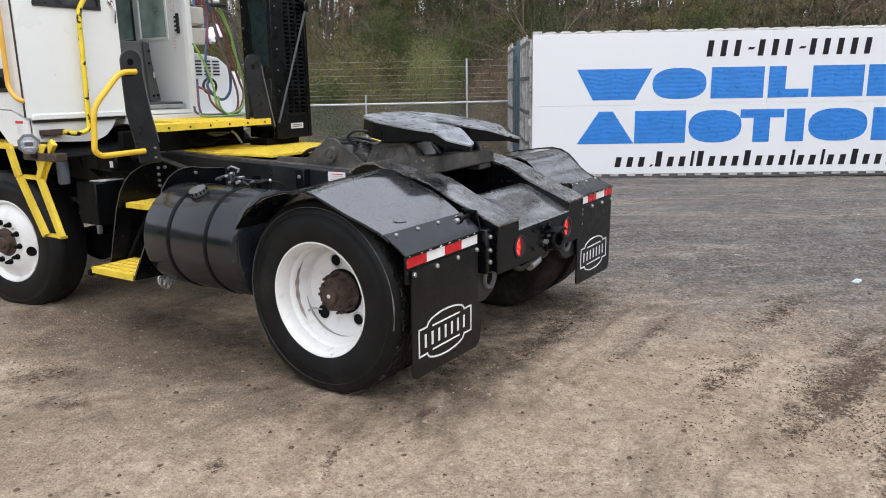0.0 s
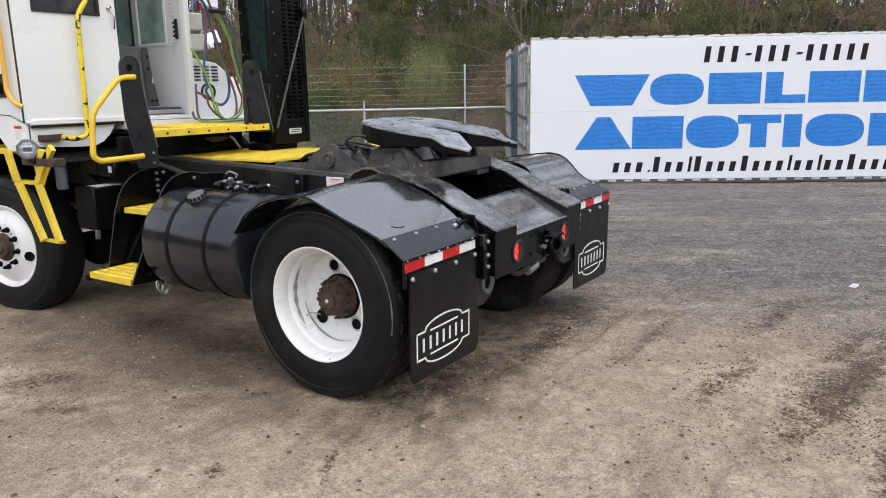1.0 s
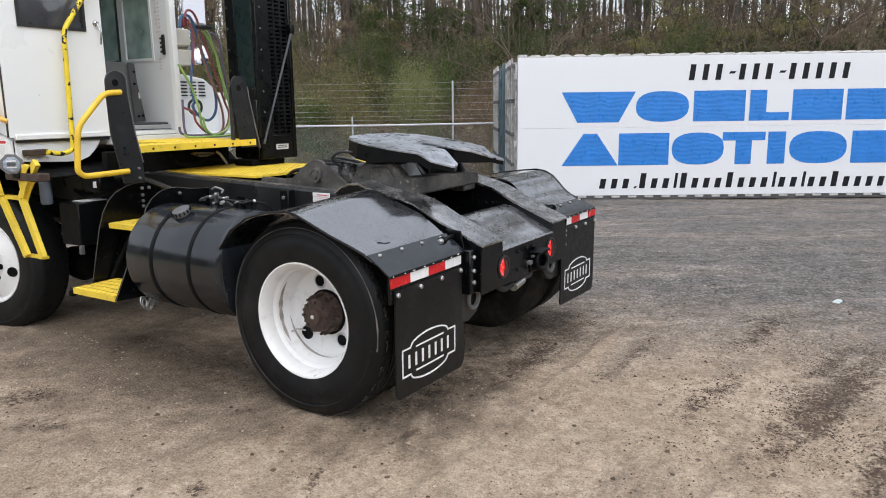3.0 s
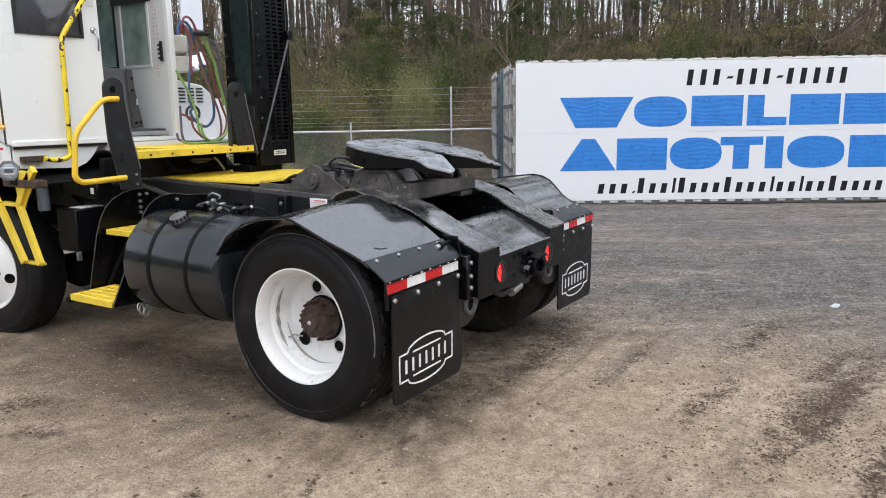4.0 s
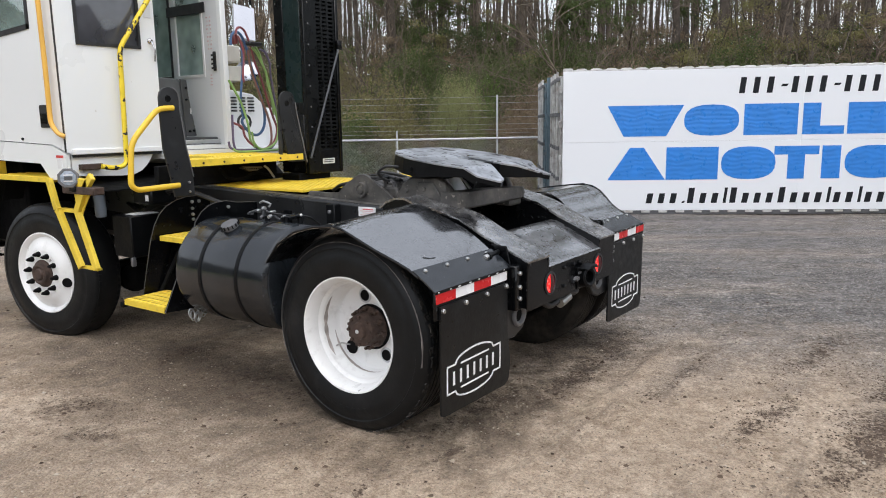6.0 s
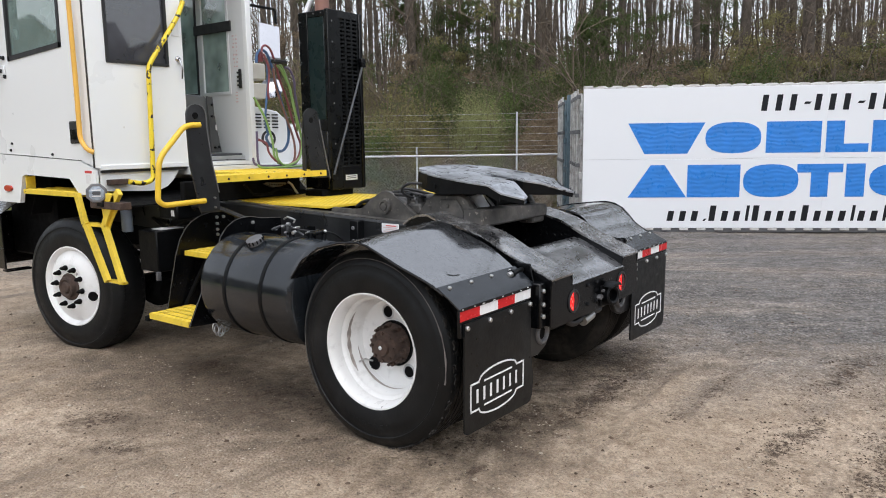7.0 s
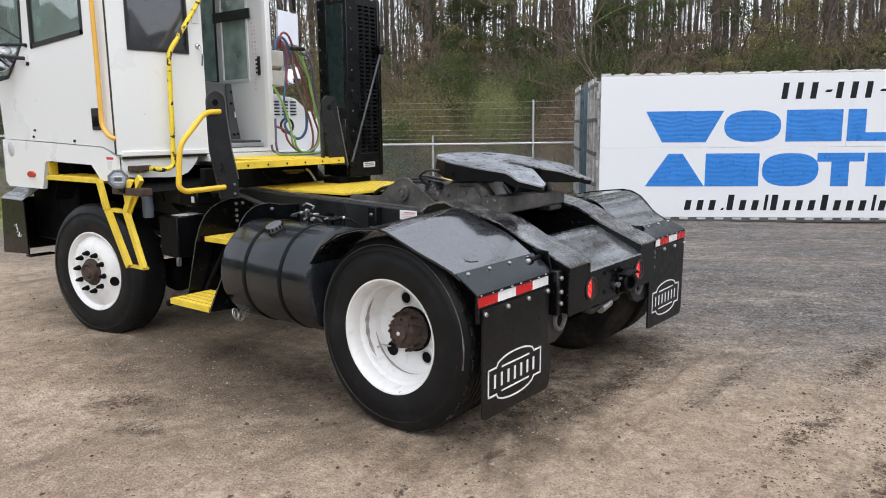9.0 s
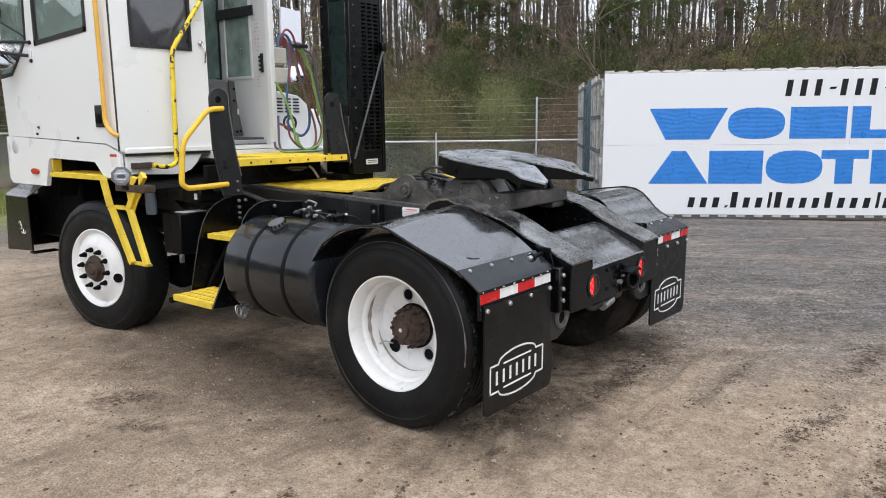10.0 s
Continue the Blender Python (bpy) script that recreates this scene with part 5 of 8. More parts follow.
# axles, springs and drive line underneath
bm = bmesh.new()
rod(bm, (-0.95, 0, AXLE_Z), (0.95, 0, AXLE_Z), 0.075, 16)
revolve(bm, [(0, -0.2), (0.12, -0.17), (0.2, -0.06), (0.2, 0.06), (0.12, 0.17), (0, 0.2)], axis_m((0, 0, AXLE_Z), (0, 1, 0)), 20)
part("rear_axle", bm, UNDER, truck, "dusty rear axle with its round casing")
bm = bmesh.new()
box(bm, -0.95, 0.95, 2.89, 3.01, AXLE_Z - 0.12, AXLE_Z + 0.0, 0.02)
part("front_axle", bm, UNDER, truck)
for s in (-1, 1):
    part("leaf_spring", sheet(bmesh.new(), [(2.3, 0.66), (2.6, 0.585), (2.95, 0.565), (3.3, 0.585), (3.7, 0.66)], "x", 0.40 * s - 0.04, 0.40 * s + 0.04, 0.035), UNDER, truck)
    part("brake_drum", revolve(bmesh.new(), [(0.05, 0), (0.2, 0), (0.205, 0.16), (0.05, 0.17)], side_m(0.74 * s, 2.95, AXLE_Z, s), 28), UNDER, truck)
bm = bmesh.new()
rod(bm, (0, 0.2, AXLE_Z + 0.02), (0, 2.2, 0.75), 0.05, 12)
part("drive_shaft", bm, UNDER, truck)
bm = bmesh.new()
box(bm, -0.34, 0.36, 2.0, 3.7, 0.62, 1.22, 0.06)
box(bm, -0.25, 0.25, 1.6, 2.1, 0.68, 1.02, 0.05)
part("engine", bm, UNDER, truck, "dark greasy engine and gearbox")
# black drums added to hide lit ground where it should lie in shade
for s in (-1, 1):
    bm = bmesh.new()
    revolve(bm, [(0, 0.0), (0.07, 0.005), (0.10, 0.04), (0.105, 0.11), (0.115, 0.115), (0.115, 0.13), (0.105, 0.135), (0.10, 0.20), (0.07, 0.235), (0, 0.24)], axis_m((0.66 * s, 2.50, 0.44), (0, 1, -0.12)), 20)
    part("blocking_drum", bm, UNDER, truck, "added round black drum hiding lit ground behind the front axle")
# black cylinders added under the rails to keep the underside dark
for s in (-1, 1):
    bm = bmesh.new()
    revolve(bm, [(0, -0.03), (0.09, -0.02), (0.125, 0.03), (0.13, 0.06), (0.13, 0.94), (0.125, 0.97), (0.09, 1.02), (0, 1.03)], axis_m((0.50 * s, 1.45, 0.56), (0, 1, 0)), 24)
    at_ = part("blocking_cylinder", bm, UNDER, truck, "added black cylinder under the frame rail, hiding lit ground beyond")
    for y in (1.62, 2.28):
        part("hanger", box(bmesh.new(), *sorted((0.49 * s, 0.51 * s)), y - 0.02, y + 0.02, 0.66, 0.86), UNDER, at_)

# frame rails, raked a little up towards the cab
def rail_z(y):
    return 1.052 + 0.036 * y


for s in (-1, 1):
    bm = bmesh.new()
    y0, y1 = -0.62, 4.25
    o = 0.497 * s
    prism(bm, [(y0, 0.62), (0.15, rail_z(0.15) - 0.30), (y1, rail_z(y1) - 0.28), (y1, rail_z(y1) - 0.012), (0.15, rail_z(0.15) - 0.012), (-0.15, 0.985), (y0, 0.79)], "x", o - 0.008, o + 0.008)
    for z in (0, -0.265):
        prism(bm, [(0.15, rail_z(0.15) + z - 0.015), (y1, rail_z(y1) + z - 0.015), (y1, rail_z(y1) + z), (0.15, rail_z(0.15) + z)], "x", o - 0.11 * s, o - 0.010 * s)
    fr = part("frame_rail", bm, PILLAR_BLACK, truck, "black frame rail")
    part("bent_edge", rod(bmesh.new(), (o - 0.009 * s, 0.15, rail_z(0.15) - 0.017), (o - 0.009 * s, y1, rail_z(y1) - 0.017), 0.018, 16), PILLAR_BLACK, fr)
    # grey strip: dust, and the sheen of the rail's top as colour
    part("dust_sheen_strip", prism(bmesh.new(), [(0.2, rail_z(0.2) + 0.0005), (2.4, rail_z(2.4) + 0.0005), (2.4, rail_z(2.4) + 0.004), (0.2, rail_z(0.2) + 0.004)], "x", *sorted((o - 0.10 * s, o - 0.016 * s))), STEEL_DUST, fr, "dusty grey top of the rail, its sheen put into the colour")
for y in (-0.30, 0.62, 1.5, 2.3):
    part("cross_member", box(bmesh.new(), -0.42, 0.42, y, y + 0.08, 0.70 if y < 0 else 0.80, 0.86 if y < 0 else rail_z(y) - 0.03, 0.01), UNDER, truck)

# rear fenders: bent plates over the wheels, a flat lip and a bracket strip
FENDER = [(0.445, 0.848), (0.42, 0.875), (0.36, 0.945), (0.24, 1.018), (0.10, 1.055), (-0.03, 1.066), (-0.09, 1.054), (-0.15, 1.030), (-0.28, 0.976), (-0.38, 0.942), (-0.475, 0.906), (-0.525, 0.876)]
FENDER_FAR = [(0.445, 0.848), (0.42, 0.875), (0.36, 0.945), (0.24, 1.018), (0.13, 1.043), (0.0, 1.060), (-0.15, 1.077), (-0.225, 1.066), (-0.283, 1.036), (-0.332, 0.99), (-0.376, 0.94), (-0.425, 0.905), (-0.50, 0.868), (-0.525, 0.848)]
def fender_bm(shape, s, rise):
    """A bent plate, crowned towards the frame and slightly dented."""
    fine = [(y0 + (y1 - y0) * k / 6, z0 + (z1 - z0) * k / 6) for (y0, z0), (y1, z1) in zip(shape, shape[1:]) for k in range(6)] + [shape[-1]]
    for _ in range(8):
        fine = [fine[0]] + [((p[0] + 2 * q[0] + r[0]) / 4, (p[1] + 2 * q[1] + r[1]) / 4) for p, q, r in zip(fine, fine[1:], fine[2:])] + [fine[-1]]
    bm, n = bmesh.new(), 32
    layers = []
    for drop in (0.0, -0.006):
        grid = []
        for i in range(n + 1):
            u = i / n
            x = (1.255 - 0.655 * u) * s
            row = []
            for y, z in fine:
                lift = rise * u * step(-0.52, -0.30, y) * (1 - step(0.0, 0.32, y))
                dent = (0.0035 if s < 0 else 0.0012) * noise.noise((x * 3.1, y * 3.6, 2.0)) * step(0.0, 0.12, u) * step(-0.52, -0.42, y)
                dent -= 0.012 * math.exp(-((x + 1.03) / 0.05) ** 2 - ((y + 0.425 + 0.15 * (x + 1.03)) / 0.016) ** 2)
                if s < 0:
                    # dent in the crown, beside the ramp
                    dent += 0.005 * math.exp(-((u - 0.60) / 0.17) ** 2 - ((y + 0.085) / 0.04) ** 2)
                row.append(bm.verts.new((x, y, z + lift + dent + drop)))
            grid.append(row)
        layers.append(grid)
    m_ = len(fine)
    for g in layers:
        for i in range(n):
            for j in range(m_ - 1):
                bm.faces.new((g[i][j], g[i + 1][j], g[i + 1][j + 1], g[i][j + 1]))
    t_, u_ = layers
    for i in range(n):
        for j in (0, m_ - 1):
            bm.faces.new((t_[i][j], t_[i + 1][j], u_[i + 1][j], u_[i][j]))
    for i in (0, n):
        for j in range(m_ - 1):
            bm.faces.new((t_[i][j], t_[i][j + 1], u_[i][j + 1], u_[i][j]))
    return bm


for s in (-1, 1):
    shape = FENDER if s < 0 else FENDER_FAR
    a, b = sorted((1.255 * s, 0.60 * s))
    f = part("rear_fender", fender_bm(shape, s, 0.042 if s < 0 else 0.0), BLACK_WET, truck, "curved black steel fender, wet and shiny", smooth=60)
    # rolled outer edge
    part("edge", tube(bmesh.new(), [(1.255 * s, y, z) for y, z in shape], 0.006, 6), BLACK, f)
    top_z, riv_z = (0.898, 0.893) if s < 0 else (0.876, 0.875)
    # the lip's separate, duller black stands for its weaker sky reflection
    lip = part("rear_lip", sheet(bmesh.new(), [(-0.624, 0.812), (-0.610, 0.817), (-0.56, 0.855 if s < 0 else 0.840), (-0.495, top_z)], "x", a, b, 0.007), TANK_BLACK, f, "flat black lip plate riveted to the fender")
    for k in range(4):
        x = (1.19 - 0.17 * k) * s
        part("rivet", bolt((x, -0.52, riv_z), (0, -0.45, 0.89), 0.010, 0.007), BOLT, lip)
    # folded edge with chipped paint; the black strip stands for its downward reflection
    fold = part("fold", box(bmesh.new(), a, b, -0.6262, -0.6245, 0.811, 0.824), BLACK, lip, "folded edge with chipped paint, its dark reflection put into the colour")
    rngc = random.Random(31)
    for k in range(8):
        x = (1.24 - 0.078 * k - 0.02 * rngc.random()) * s
        w_ = rngc.uniform(0.004, 0.015)
        z_ = 0.814 + 0.006 * rngc.random()
        part("paint_chip", prism(bmesh.new(), [(x - w_, z_), (x + w_ * 0.4, z_ - 0.002), (x + w_, z_ + 0.003), (x - w_ * 0.3, z_ + 0.005)], "y", -0.6275, -0.6262), LABEL_GREY, fold, "pale chip in the paint")
    # angle that holds the flap
    hang = part("flap_hanger", box(bmesh.new(), a, b, -0.618, -0.603, 0.69, 0.813, 0.003), BLACK, truck, "black steel flap hanger")
    bolts(hang, "bolt", [((1.215 - 0.18 * k) * s, -0.629, 0.730 + 0.002 * k) for k in range(4)], (0, -1, 0), 0.012)
    # reflective tape: red and white lengths
    w = 0.6 / 4
    for k in range(4):
        x0, x1 = sorted(((1.252 - w * k) * s, (1.252 - w * (k + 1)) * s))
        part("reflective_tape", box(bmesh.new(), x0, x1, -0.6215, -0.6185, 0.764, 0.810), (RED_REFL, WHITE_REFL)[k % 2], hang, ("red reflective tape", "white reflective tape")[k % 2])
    # mud flap, hanging a little askew, with rounded lower corners
    bm = bmesh.new()
    x0, x1 = sorted((1.228 * s, 0.632 * s))
    pts = [(x0, 0.75), (x0, 0.27)] + arc(x0 + 0.025, 0.262, 0.025, 180, 270, 4) + arc(x1 - 0.05, 0.275, 0.05, 270, 360, 4) + ([(x1 + 0.010, 0.34), (x1 - 0.020, 0.50), (x1 - 0.026, 0.75)] if s < 0 else [(x1, 0.75)])
    swing = Matrix.Translation((0, -0.62, 0.75)) @ Matrix.Rotation(radians(0.6), 4, 'X') @ Matrix.Translation((0, 0.62, -0.75))
    prism(bm, pts, "y", -0.628, -0.619, m=swing)
    flap = part("mud_flap", bm, FLAP, truck, "black rubber mud flap with a white printed emblem")
    # emblem: a framed arch outline with a plain bar inside
    c = (-0.956 if s < 0 else 0.925, 0.398)

    def ring(pts, wd):
        bm = bmesh.new()
        n = len(pts)
        for i in range(n):
            p, q = Vector(pts[i]), Vector(pts[(i + 1) % n])
            d = (q - p)
            d.normalize()
            nn = Vector((-d.y, d.x)) * wd
            p, q = p - d * wd, q + d * wd
            prism(bm, [tuple(v) for v in (p + nn, q + nn, q - nn, p - nn)], "y", -0.6305, -0.6278, m=swing)
        return bm
    hw, hh = 0.228, 0.064
    top = [(c[0] - hw, c[1] + hh), (c[0] - hw * 0.72, c[1] + hh)] + [(c[0] + hw * 0.72 * math.sin(radians(q)), c[1] + hh + 0.045 * math.cos(radians(q))) for q in range(-66, 67, 12)] + [(c[0] + hw * 0.72, c[1] + hh), (c[0] + hw, c[1] + hh)]
    bot = [(2 * c[0] - x, 2 * c[1] - z) for x, z in top]
    part("emblem_outline", ring(top + bot, 0.0040), WHITE_INK, flap, "white emblem outline")
    for k in range(7):
        x = c[0] - 0.183 + 0.056 * k
        hgt = 0.032
        part("emblem_bar", prism(bmesh.new(), [(x, c[1] - hgt), (x + 0.015, c[1] - hgt), (x + 0.015, c[1] + hgt), (x, c[1] + hgt)], "y", -0.6305, -0.6285, m=swing), WHITE_INK, flap, "plain white bar")
    for z, wd in ((0.058, 0.12), (-0.058, 0.12)):
        part("emblem_line", prism(bmesh.new(), [(c[0] - wd, c[1] + z - 0.004), (c[0] + wd, c[1] + z - 0.004), (c[0] + wd, c[1] + z + 0.004), (c[0] - wd, c[1] + z + 0.004)], "y", -0.6305, -0.6285, m=swing), WHITE_INK, flap)

# rear ramps, the sloping plate between them and the light plate
RAMP = [(-0.690, 0.834), (-0.60, 0.873), (-0.47, 0.928), (-0.41, 0.953), (-0.36, 0.980), (-0.27, 1.024), (-0.12, 1.066), (0.04, 1.098), (0.10, 1.120), (0.16, 1.116), (0.22, 1.095), (0.27, 1.06)]
for s in (-1, 1):
    a, b = sorted((0.555 * s, 0.33 * s))
    r = part("rear_ramp", sheet(bmesh.new(), RAMP, "x", a, b, 0.012), RAMP_WORN, truck, "sloping black ramp plate with scuffed wet paint")
    e = 0.548 * s
    bm = bmesh.new()
    prism(bm, [(-0.675, 0.60), (-0.45, 0.62), (-0.1, 0.80), (0.2, 0.9), (0.26, 1.05)] + [(y, z - 0.003) for y, z in reversed(RAMP[:-1])], "x", e - 0.006, e + 0.006)
    part("side_plate", bm, BLACK, r)
    e = 0.336 * s
    bm = bmesh.new()
    prism(bm, [(-0.672, 0.70), (-0.1, 0.80), (0.2, 0.9), (0.25, 1.05)] + [(y, z - 0.003) for y, z in reversed(RAMP[:-1])], "x", e - 0.005, e + 0.005)
    part("inner_plate", bm, BLACK, r)
    # scuffed bare edges along the top
    part("worn_edge", tube(bmesh.new(), [(0.553 * s, y, z + 0.008) for y, z in RAMP[:8]], 0.0045, 5), RAMP_WORN, r, "worn bare edge")
part("centre_plate", sheet(bmesh.new(), [(-0.685, 0.775), (-0.672, 0.787), (-0.56, 0.842), (-0.45, 0.90), (-0.40, 0.921), (-0.36, 0.926), (-0.32, 0.915), (-0.28, 0.88), (-0.26, 0.82)], "x", -0.33, 0.33, 0.01), PEELING, truck, "sloping black plate with peeling wet paint")
bm = bmesh.new()
pts = [(-0.56, 0.60), (-0.54, 0.585), (0.54, 0.585), (0.56, 0.60), (0.555, 0.842), (0.325, 0.842), (0.322, 0.785), (-0.322, 0.785), (-0.325, 0.842), (-0.555, 0.842)]
prism(bm, pts, "y", -0.686, -0.675, 0.003)
rear_plate = part("light_plate", bm, BLACK, truck, "black rear cross plate holding the tail lights")
for s in (-1, 1):
    # recessed round lamp: lit half of its lens, other half painted as rim shade
    m = axis_m((0.312 * s, -0.687, 0.690), (0, -1, 0))
    part("lamp_grommet", revolve(bmesh.new(), [(0.064, 0), (0.064, 0.005), (0.052, 0.007), (0.050, 0.0)], m, 28, closed=True), RUBBER_SEAL, rear_plate)
    for lit in (True, False):
        bm = bmesh.new()
        edge = [(0.052 * math.cos(q), 0.052 * math.sin(q)) for q in (math.pi / 2 + math.pi * k / 12 * (1 if lit else -1) for k in range(13))]
        if lit:
            edge = edge + [(-0.004, -0.04), (0.004, 0.0), (-0.004, 0.04)]
        else:
            edge = edge + [(-0.003, -0.04), (0.005, 0.0), (-0.003, 0.04)]
        prism(bm, [(0.312 * s + x, 0.690 + z) for x, z in edge], "y", -0.690, -0.6865)
        part("tail_light", bm, RED_LENS if lit else DULL_RED, rear_plate, "lit red tail light" if lit else "dark red half of the lens, the rim's shade in its colour")
    for dx, dz in ((-0.034, 0.018), (-0.034, -0.018), (-0.018, 0.034), (-0.018, 0.0), (-0.018, -0.034)):
        part("diode", revolve(bmesh.new(), [(0, 0.003), (0.005, 0.002), (0.007, 0.0)], axis_m((0.312 * s + dx, -0.690, 0.690 + dz), (0, -1, 0)), 8), LED_RED, rear_plate, "small lit red diode")
bolts(rear_plate, "bolt", [(x, -0.686, z) for x in (-0.14, -0.03, 0.05) for z in (0.64, 0.745)], (0, -1, 0), 0.011, BLACK)
# trailer socket with its sprung lid
SX, SZ = 0.085, 0.655
sock = part("trailer_socket", revolve(bmesh.new(), [(0.034, 0.0), (0.036, 0.058), (0.046, 0.064), (0.058, 0.058), (0.060, 0.0)], axis_m((SX, -0.687, SZ), (-0.25, -1, 0.1)), 26, closed=True), BLACK_MATT, rear_plate, "dull black round trailer socket with an open bore")
part("bore", revolve(bmesh.new(), [(0, 0.022), (0.035, 0.022)], axis_m((SX, -0.687, SZ), (-0.25, -1, 0.1)), 20), UNDER, sock, "dark contact face inside the socket")
bm = bmesh.new()
prism(bm, [(SX - 0.07, SZ + 0.058), (SX - 0.035, SZ + 0.078), (SX + 0.04, SZ + 0.074), (SX + 0.062, SZ + 0.05), (SX + 0.045, SZ + 0.06), (SX - 0.03, SZ + 0.062)], "y", -0.765, -0.70, 0.004)
part("lid", bm, BLACK_MATT, sock, "worn black socket lid")
part("flange", prism(bmesh.new(), [(SX - 0.072, SZ - 0.06), (SX + 0.06, SZ - 0.06), (SX + 0.06, SZ + 0.06), (SX - 0.072, SZ + 0.06)], "y", -0.694, -0.6862, 0.003), BLACK_MATT, sock)
part("hinge_pin", rod(bmesh.new(), (SX - 0.075, -0.705, SZ + 0.034), (SX + 0.07, -0.705, SZ + 0.034), 0.008, 8), GALV_DARK, sock)
for dx in (-0.085, -0.10):
    part("nut", rod(bmesh.new(), (SX + dx, -0.71, SZ + 0.03 + dx * 0.3), (SX + dx, -0.686, SZ + 0.03 + dx * 0.3), 0.011, 6), GALV_DARK, sock)
# tow eye, chrome valve and brackets under the plate
for s in (-1, 1):
    # tow plate facing back, with a thick-walled eye
    bm = bmesh.new()
    pts = [(0.68 * s, 0.64), (0.68 * s, 0.47), (0.645 * s, 0.44), (0.53 * s, 0.435), (0.45 * s, 0.465), (0.40 * s, 0.53), (0.39 * s, 0.64)]
    prism(bm, pts, "y", -0.60, -0.565, 0.006)
    hook = part("tow_bracket", bm, PILLAR_BLACK, truck, "black tow plate with a round eye")
    part("eye_ring", revolve(bmesh.new(), [(0.032, -0.02), (0.062, -0.02), (0.062, 0.008), (0.056, 0.016), (0.046, 0.016), (0.036, 0.004)], axis_m((0.50 * s, -0.60, 0.548), (0, -1, 0)), 22, closed=True), GALV_DARK, hook, "worn steel ring")
    part("eye_bore", revolve(bmesh.new(), [(0, 0.001), (0.036, 0.001), (0.036, 0.003)], axis_m((0.50 * s, -0.60, 0.548), (0, -1, 0)), 22), UNDER, hook)
    bm = bmesh.new()
    box(bm, *sorted((0.565 * s, 0.625 * s)), -0.66, -0.60, 0.60, 0.83, 0.006)
    p = part("hanger_post", bm, BLACK, truck)
    bolts(p, "bolt", [(0.595 * s, -0.66, z) for z in (0.66, 0.72, 0.79)], (0, -1, 0), 0.012, BOLT)
    # spring pin sticking out over the fender
    bm = bmesh.new()
    rod(bm, (0.54 * s, -0.52, 0.885), (0.69 * s, -0.535, 0.880), 0.013, 12)
    revolve(bm, [(0.010, 0), (0.022, 0), (0.022, 0.018), (0.010, 0.018)], axis_m((0.68 * s, -0.534, 0.880), (s, -0.1, -0.03)), 14, closed=True)
    pin = part("support_pin", bm, BLACK_MATT, truck, "black support pin with a bright end")
    part("pin_end", revolve(bmesh.new(), [(0, 0.034), (0.011, 0.034), (0.015, 0.028), (0.016, 0.0), (0, 0.0)], axis_m((0.692 * s, -0.5355, 0.880), (s, -0.1, -0.03)), 12), BOLT, pin, "bare metal end of the pin")
    part("pin_bracket", prism(bmesh.new(), [(-0.60, 0.80), (-0.47, 0.80), (-0.48, 0.92), (-0.57, 0.915)], "x", *sorted((0.560 * s, 0.572 * s)), 0.003), BLACK, pin)
bm = bmesh.new()
rod(bm, (-0.10, -0.64, 0.527), (0.03, -0.63, 0.54), 0.026, 14)
part("air_canister", bm, BOLT, truck, "bare metal air canister under the plate")
bm = bmesh.new()
tube(bm, curve([(-0.3, -0.6, 0.6), (-0.18, -0.62, 0.53), (0.0, -0.63, 0.56), (0.2, -0.6, 0.54), (0.4, -0.5, 0.6)], 8), 0.018, 8)
part("brake_hose", bm, HOSE_BLACK, truck)

# lifting boom, pivots and coupling plate
for s in (-1, 1):
    e = 0.40 * s
    bm = bmesh.new()
    hump = [(1.02, 1.06), (0.98, 1.12), (0.82, 1.115), (0.72, 1.12), (0.66, 1.175)] + arc(0.53, 1.145, 0.095, 50, 120, 6) + [(0.40, 1.175), (0.30, 1.11), (0.24, 1.045), (0.5, 1.03)]
    prism(bm, hump, "x", e - 0.012, e + 0.012, 0.003)
    pv = part("pivot_bracket", bm, STEEL_DUST, truck, "dusty grey boom pivot bracket")
    part("pivot_pin", revolve(bmesh.new(), [(0, 0.02), (0.022, 0.02), (0.026, 0.012), (0.030, 0.02), (0.045, 0.02), (0.048, 0.0)], axis_m((e + 0.012 * s, 0.53, 1.145), (s, 0, 0)), 22), STEEL_DUST, pv)
    # arm of the boom, low beside the rail, and the pedestal that carries the plate
    part("boom_arm", prism(bmesh.new(), [(0.60, 1.07), (0.60, 1.14), (0.50, 1.18), (0.34, 1.12), (0.20, 1.11), (-0.13, 1.11), (-0.13, 1.06), (0.1, 1.03)], "x", *sorted((0.27 * s, 0.33 * s)), 0.006), STEEL_DUST, truck, "thick dusty boom arm")
    ped = [(0.335, 1.06), (0.30, 1.14), (0.254, 1.187), (0.195, 1.232), (0.0, 1.237), (-0.045, 1.19), (-0.075, 1.15), (-0.09, 1.06)]
    pd = part("pedestal", prism(bmesh.new(), ped, "x", *sorted((0.305 * s, 0.36 * s)), 0.014), STEEL_DUST, truck, "rounded dusty pedestal under the coupling plate")
    part("rib", prism(bmesh.new(), [(0.16, 1.07), (0.14, 1.20), (0.03, 1.205), (-0.02, 1.13), (-0.03, 1.07)], "x", *sorted((0.36 * s, 0.372 * s)), 0.004), STEEL_DUST, pd)
    bolts(pd, "bolt", [(0.36 * s, 0.225, 1.15), (0.372 * s, 0.09, 1.165), (0.372 * s, 0.06, 1.105)], (s, 0, 0), 0.013, STEEL_DUST)
bm = bmesh.new()
prism(bm, [(-0.39, 1.052), (0.36, 1.056), (0.36, 1.130), (0.30, 1.134), (-0.34, 1.152), (-0.39, 1.15)], "y", -0.16, -0.03, 0.010)
box(bm, 0.20, 0.34, -0.15, -0.04, 1.02, 1.06, 0.01)
part("boom_beam", bm, STEEL_DUST, truck, "dusty cross beam of the boom")
